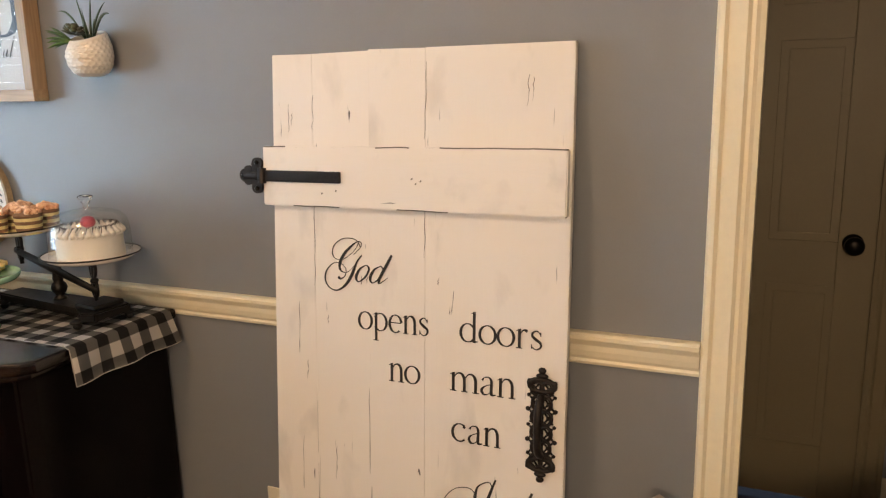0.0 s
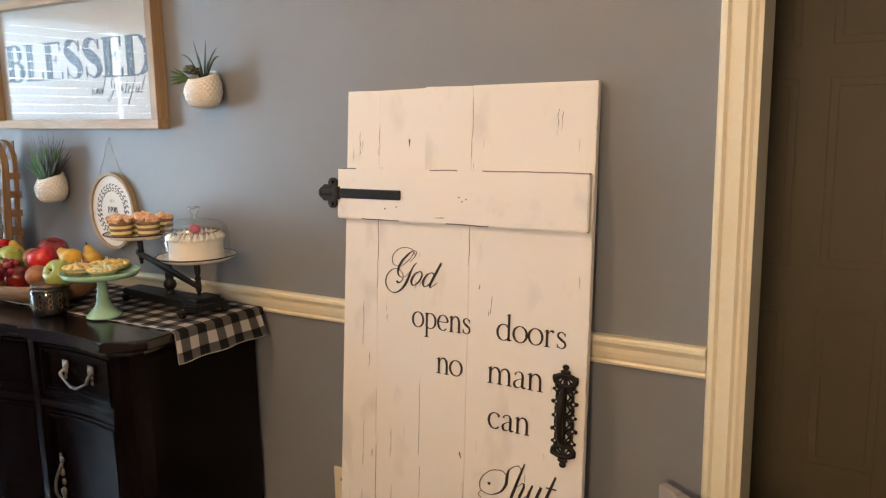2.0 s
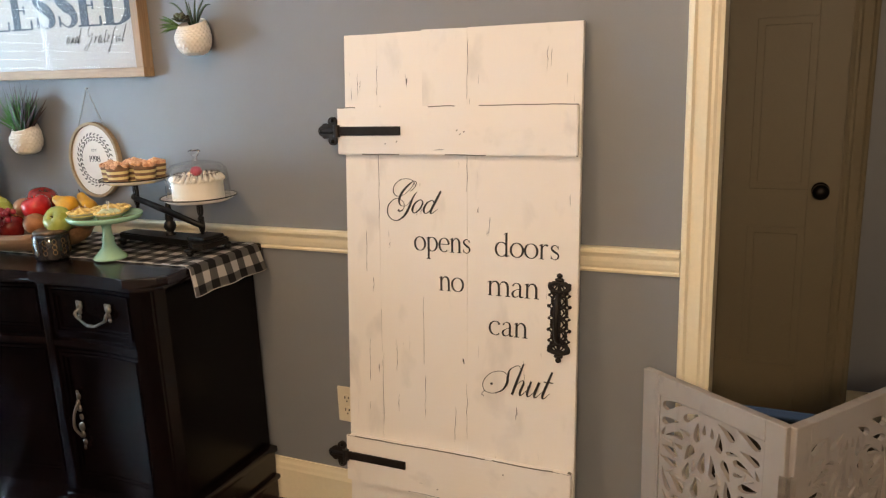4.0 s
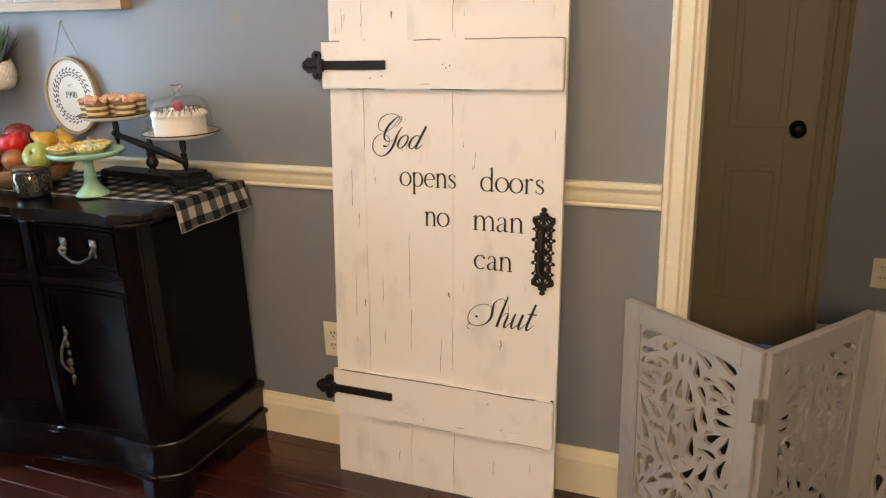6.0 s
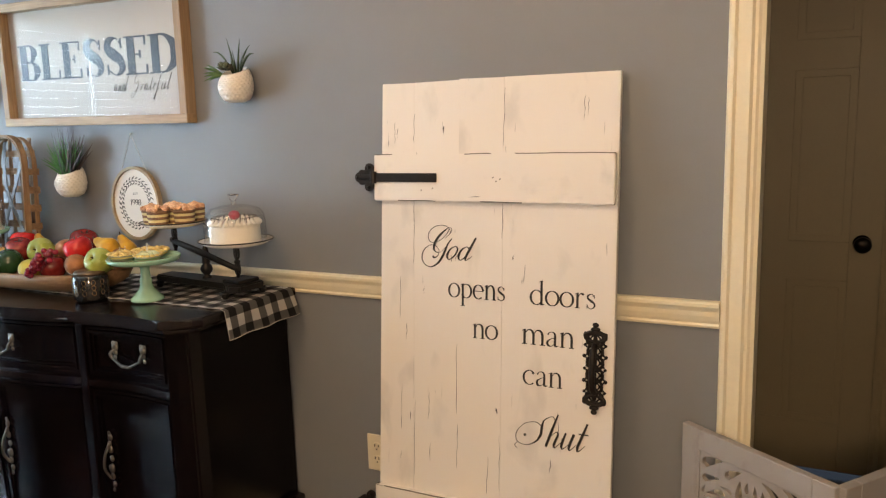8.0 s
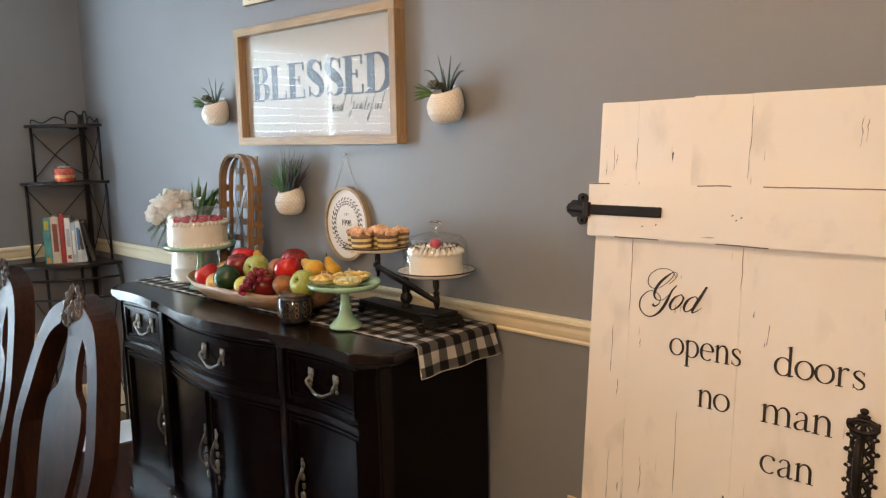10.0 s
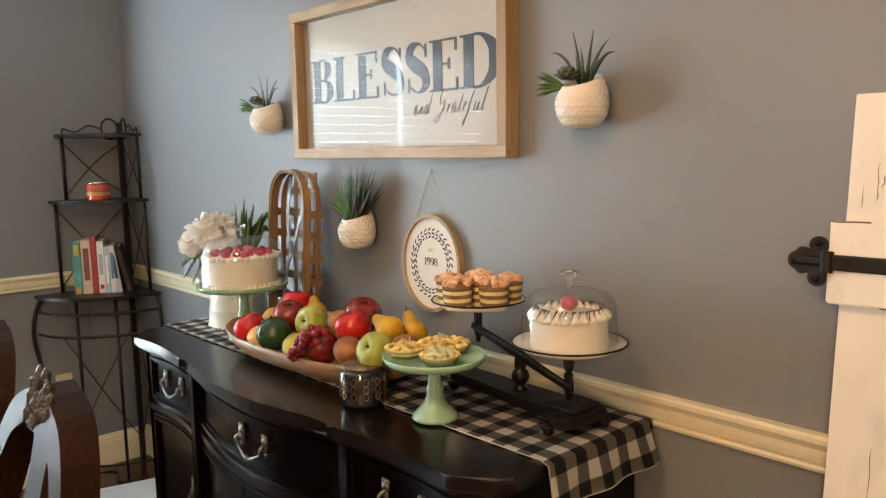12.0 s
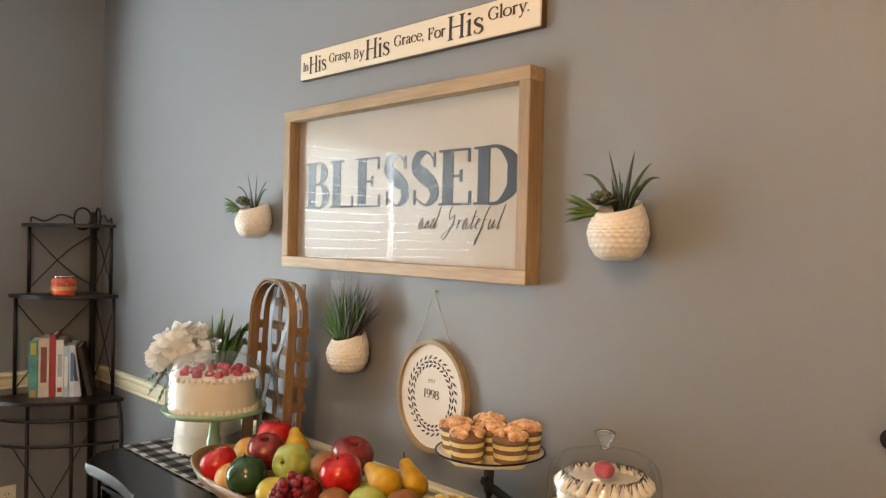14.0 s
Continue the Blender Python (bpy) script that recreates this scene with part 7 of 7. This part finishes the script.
def carved(bm, w, h, y0_, y1_):
    """A flat carved board pierced by mirrored comma-shaped gaps, with low leaves on its face."""
    q = random.Random(9)
    holes, dots = [], []

    def comma(x, z, a, ln, wd, hook):
        L_, R_, C_ = [], [], []
        for i in range(8):
            t = i / 7
            ww = wd * (math.sin(math.pi * (0.10 + 0.86 * t)) ** 0.75) * (1.15 - 0.5 * t)
            u, v = ln * (t - 0.5), hook * ln * (t * t - 0.3)
            ca, sa = math.cos(a), math.sin(a)
            for lst, o_ in ((L_, ww), (R_, -ww)):
                lst.append((x + u * ca - (v + o_) * sa, z + u * sa + (v + o_) * ca))
            C_.append((x + u * ca - v * sa, z + u * sa + v * ca, ww))
        return L_ + R_[::-1], C_

    for tries in range(4200):
        x, z = q.uniform(0.004, w / 2), q.uniform(0.0, h)
        tall = z / h
        a = math.pi * 0.5 - 1.1 * x / (w / 2) + 1.5 * math.sin(tall * 13 + x * 16) + q.uniform(-0.3, 0.3)
        big = tries < 1800
        ln, wd = (q.uniform(0.034, 0.056), q.uniform(0.0110, 0.0150)) if big else (q.uniform(0.016, 0.028), q.uniform(0.0045, 0.0070))
        line, mid_ = comma(x, z, a, ln, wd, q.choice((-0.8, 0.8)))
        gap = 0.0040
        if any(px < gap / 2 or px > w / 2 - 0.003 or pz < 0.004 or pz > h - 0.004 for px, pz in line):
            continue
        if any((px - dx) ** 2 + (pz - dz) ** 2 < (pw + dw + gap) ** 2 for px, pz, pw in mid_ for dx, dz, dw in dots):
            continue
        dots += mid_
        holes.append(line)
    fill = bmesh.new()
    edges = []
    loops = [[(-w / 2 - 0.003, -0.003), (w / 2 + 0.003, -0.003), (w / 2 + 0.003, h + 0.003), (-w / 2 - 0.003, h + 0.003)]]
    loops += holes + [[(-px, pz) for px, pz in lp[::-1]] for lp in holes]
    for lp in loops:
        vs = [fill.verts.new((px, y0_, pz)) for px, pz in lp]
        edges += [fill.edges.new((vs[i], vs[(i + 1) % len(vs)])) for i in range(len(vs))]
    bmesh.ops.triangle_fill(fill, edges=edges, use_beauty=True, use_dissolve=False)
    out = bmesh.ops.extrude_face_region(fill, geom=fill.faces[:])
    for v in out["geom"]:
        if isinstance(v, bmesh.types.BMVert):
            v.co.y = y1_
    tmp = bpy.data.meshes.new("fret")
    fill.to_mesh(tmp)
    fill.free()
    bm.from_mesh(tmp)
    bpy.data.meshes.remove(tmp)
    # low carved leaves between the gaps
    for k in range(260):
        x, z, a = q.uniform(0.008, w / 2 - 0.012), q.uniform(0.012, h - 0.012), q.uniform(0, 6.28)
        ln, wd = q.uniform(0.016, 0.030), q.uniform(0.0035, 0.0060)
        pts = [(x + ln * t * math.cos(a), z + ln * t * math.sin(a)) for t in (0, 0.5, 1.0)]
        if any((px - dx) ** 2 + (pz - dz) ** 2 < (wd + dw * 0.9) ** 2 for px, pz in pts for dx, dz, dw in dots) or any(not (0 < px < w / 2 and 0 < pz < h) for px, pz in pts):
            continue
        leaf_shape(bm, x, z, a, ln, wd, y0_ - 0.0035, y0_ + 0.001)
        leaf_shape(bm, -x, z, math.pi - a, ln, wd, y0_ - 0.0035, y0_ + 0.001)


def gate_panel(p, q_):
    """One framed panel from p to q_ on the floor plan."""
    p, q_ = Vector(p), Vector(q_)
    d = q_ - p
    wd = d.length - 0.006
    m = Matrix.Translation((p.x, p.y, 0)) @ Matrix.Rotation(math.atan2(d.y, d.x), 4, "Z") @ Matrix.Translation((0.003, 0, 0))
    e = part("panel_stile", boxed(0, 0.050, -0.011, 0.011, 0, GH, bevel=0.002), WASH, GT)
    made = [e, part("panel_stile", boxed(wd - 0.050, wd, -0.011, 0.011, 0, GH, bevel=0.002), WASH, GT)]
    made.append(part("panel_rail", boxed(0.050, wd - 0.050, -0.0108, 0.0108, GH - 0.052, GH - 0.0005, bevel=0.002), WASH, GT))
    made.append(part("panel_rail", boxed(0.050, wd - 0.050, -0.0108, 0.0108, 0.045, 0.10, bevel=0.002), WASH, GT))
    for a in ((0.050, 0.055, 0.10, GH - 0.052), (wd - 0.055, wd - 0.050, 0.10, GH - 0.052)):
        made.append(part("inner_bead", boxed(a[0], a[1], -0.0095, 0.0095, a[2], a[3]), WASH, GT))
    bm = bmesh.new()
    carved(bm, wd - 0.108, GH - 0.052 - 0.10, -0.006, 0.006)
    bm.transform(Matrix.Translation((wd / 2, 0, 0.10)))
    made.append(tagged(part("carved_fretwork", bm, WASH, GT, "pierced leaf-scroll carving"), kind="stuff"))
    base = GT.matrix_world.inverted()
    for ob in made:
        ob.matrix_parent_inverse = Matrix()
        ob.matrix_local = base @ m


G = ((-0.145, 1.406), (0.189, 1.172), (0.426, 1.500), (0.762, 1.270))
for a, b in zip(G, G[1:]):
    gate_panel(a, b)
HGE = mat("grey_steel_hinge", (0.30, 0.28, 0.26), 0.4, 0.8, vary=0.3)
for z in (0.13, 0.53):
    bm = bmesh.new()
    tube(bm, [(0, -0.013, z - 0.03), (0, -0.013, z + 0.03)], 0.004, 8)
    box(bm, -0.018, -0.002, -0.006, -0.004, z - 0.03, z + 0.03)
    box(bm, 0.002, 0.016, -0.003, -0.001, z - 0.03, z + 0.03)
    part("hinge", bm, HGE, GT)

# ---- lamps out of view ----
CL = thing("ceiling_lamp", (LAMP_AT[0], LAMP_AT[1], 0), "frosted glass ceiling lamp over the dining table", "lamp")
OPAL = bpy.data.materials.new("lit_opal_glass")
OPAL.use_nodes = True
_b = OPAL.node_tree.nodes["Principled BSDF"]
_b.inputs["Base Color"].default_value = (0.9, 0.85, 0.75, 1)
_b.inputs["Emission Color"].default_value, _b.inputs["Emission Strength"].default_value = (1.0, 0.75, 0.5, 1), 3.0
part("ceiling_rose", turned([(0, HZ), (0.07, HZ), (0.06, HZ - 0.02), (0.012, HZ - 0.03), (0.012, LAMP_AT[2] + 0.16), (0, LAMP_AT[2] + 0.16)], 24), PEWTER, CL)
sh = part("shade", turned([(0.05, LAMP_AT[2] + 0.17), (0.15, LAMP_AT[2] + 0.13), (0.19, LAMP_AT[2] + 0.06), (0.185, LAMP_AT[2] + 0.06), (0.145, LAMP_AT[2] + 0.125), (0.05, LAMP_AT[2] + 0.16)], 32), OPAL, CL)
# made-up cord and shade round the added fill bulb
PL = thing("pendant_lamp", (LAMP2_AT[0], LAMP2_AT[1], 0), "added fill lamp with frosted shade behind the walker", "lamp")
part("cord", turned([(0, HZ), (0.05, HZ), (0.045, HZ - 0.02), (0.005, HZ - 0.025), (0.005, LAMP2_AT[2] + 0.2), (0, LAMP2_AT[2] + 0.2)], 20), PEWTER, PL)
part("shade", turned([(0.03, LAMP2_AT[2] + 0.21), (0.10, LAMP2_AT[2] + 0.18), (0.16, LAMP2_AT[2] + 0.08), (0.155, LAMP2_AT[2] + 0.08), (0.095, LAMP2_AT[2] + 0.175), (0.03, LAMP2_AT[2] + 0.2)], 28), OPAL, PL)
GND = setting("ground", boxed(-60, 60, -60, 60, -0.16, -0.11), mat("pale_concrete_ground", (0.42, 0.41, 0.39), 0.9, vary=0.15, scale=0.5), "pale concrete ground round the house")


# ---- floor boards ----
FB = [boxed(0, 1.2, 0, 0.0815, -0.006, 0.0, bevel=0.0012)]
board_mesh = bpy.data.meshes.new("floor_board")
FB[0].to_mesh(board_mesh)
FB[0].free()
board_mesh.materials.append(FLOOR)
rest = bmesh.new()
rnd = random.Random(4)
for j in range(66):
    yb = SY + j * 0.0823
    x = WX - rnd.random() * 1.1
    while x < EX:
        near = -3.2 < x < 0.2 and -0.1 < yb < 1.45
        if near:
            b = new("floor_board", board_mesh)
            b.location = (x, yb, 0)
            b.parent = FLOOR_BASE
        else:
            box(rest, max(x, WX), min(x + 1.2, EX), yb, yb + 0.0815, -0.006, 0.0)
        x += 1.2015
tagged(part("floor_boards_far", rest, FLOOR, FLOOR_BASE), kind="stuff")
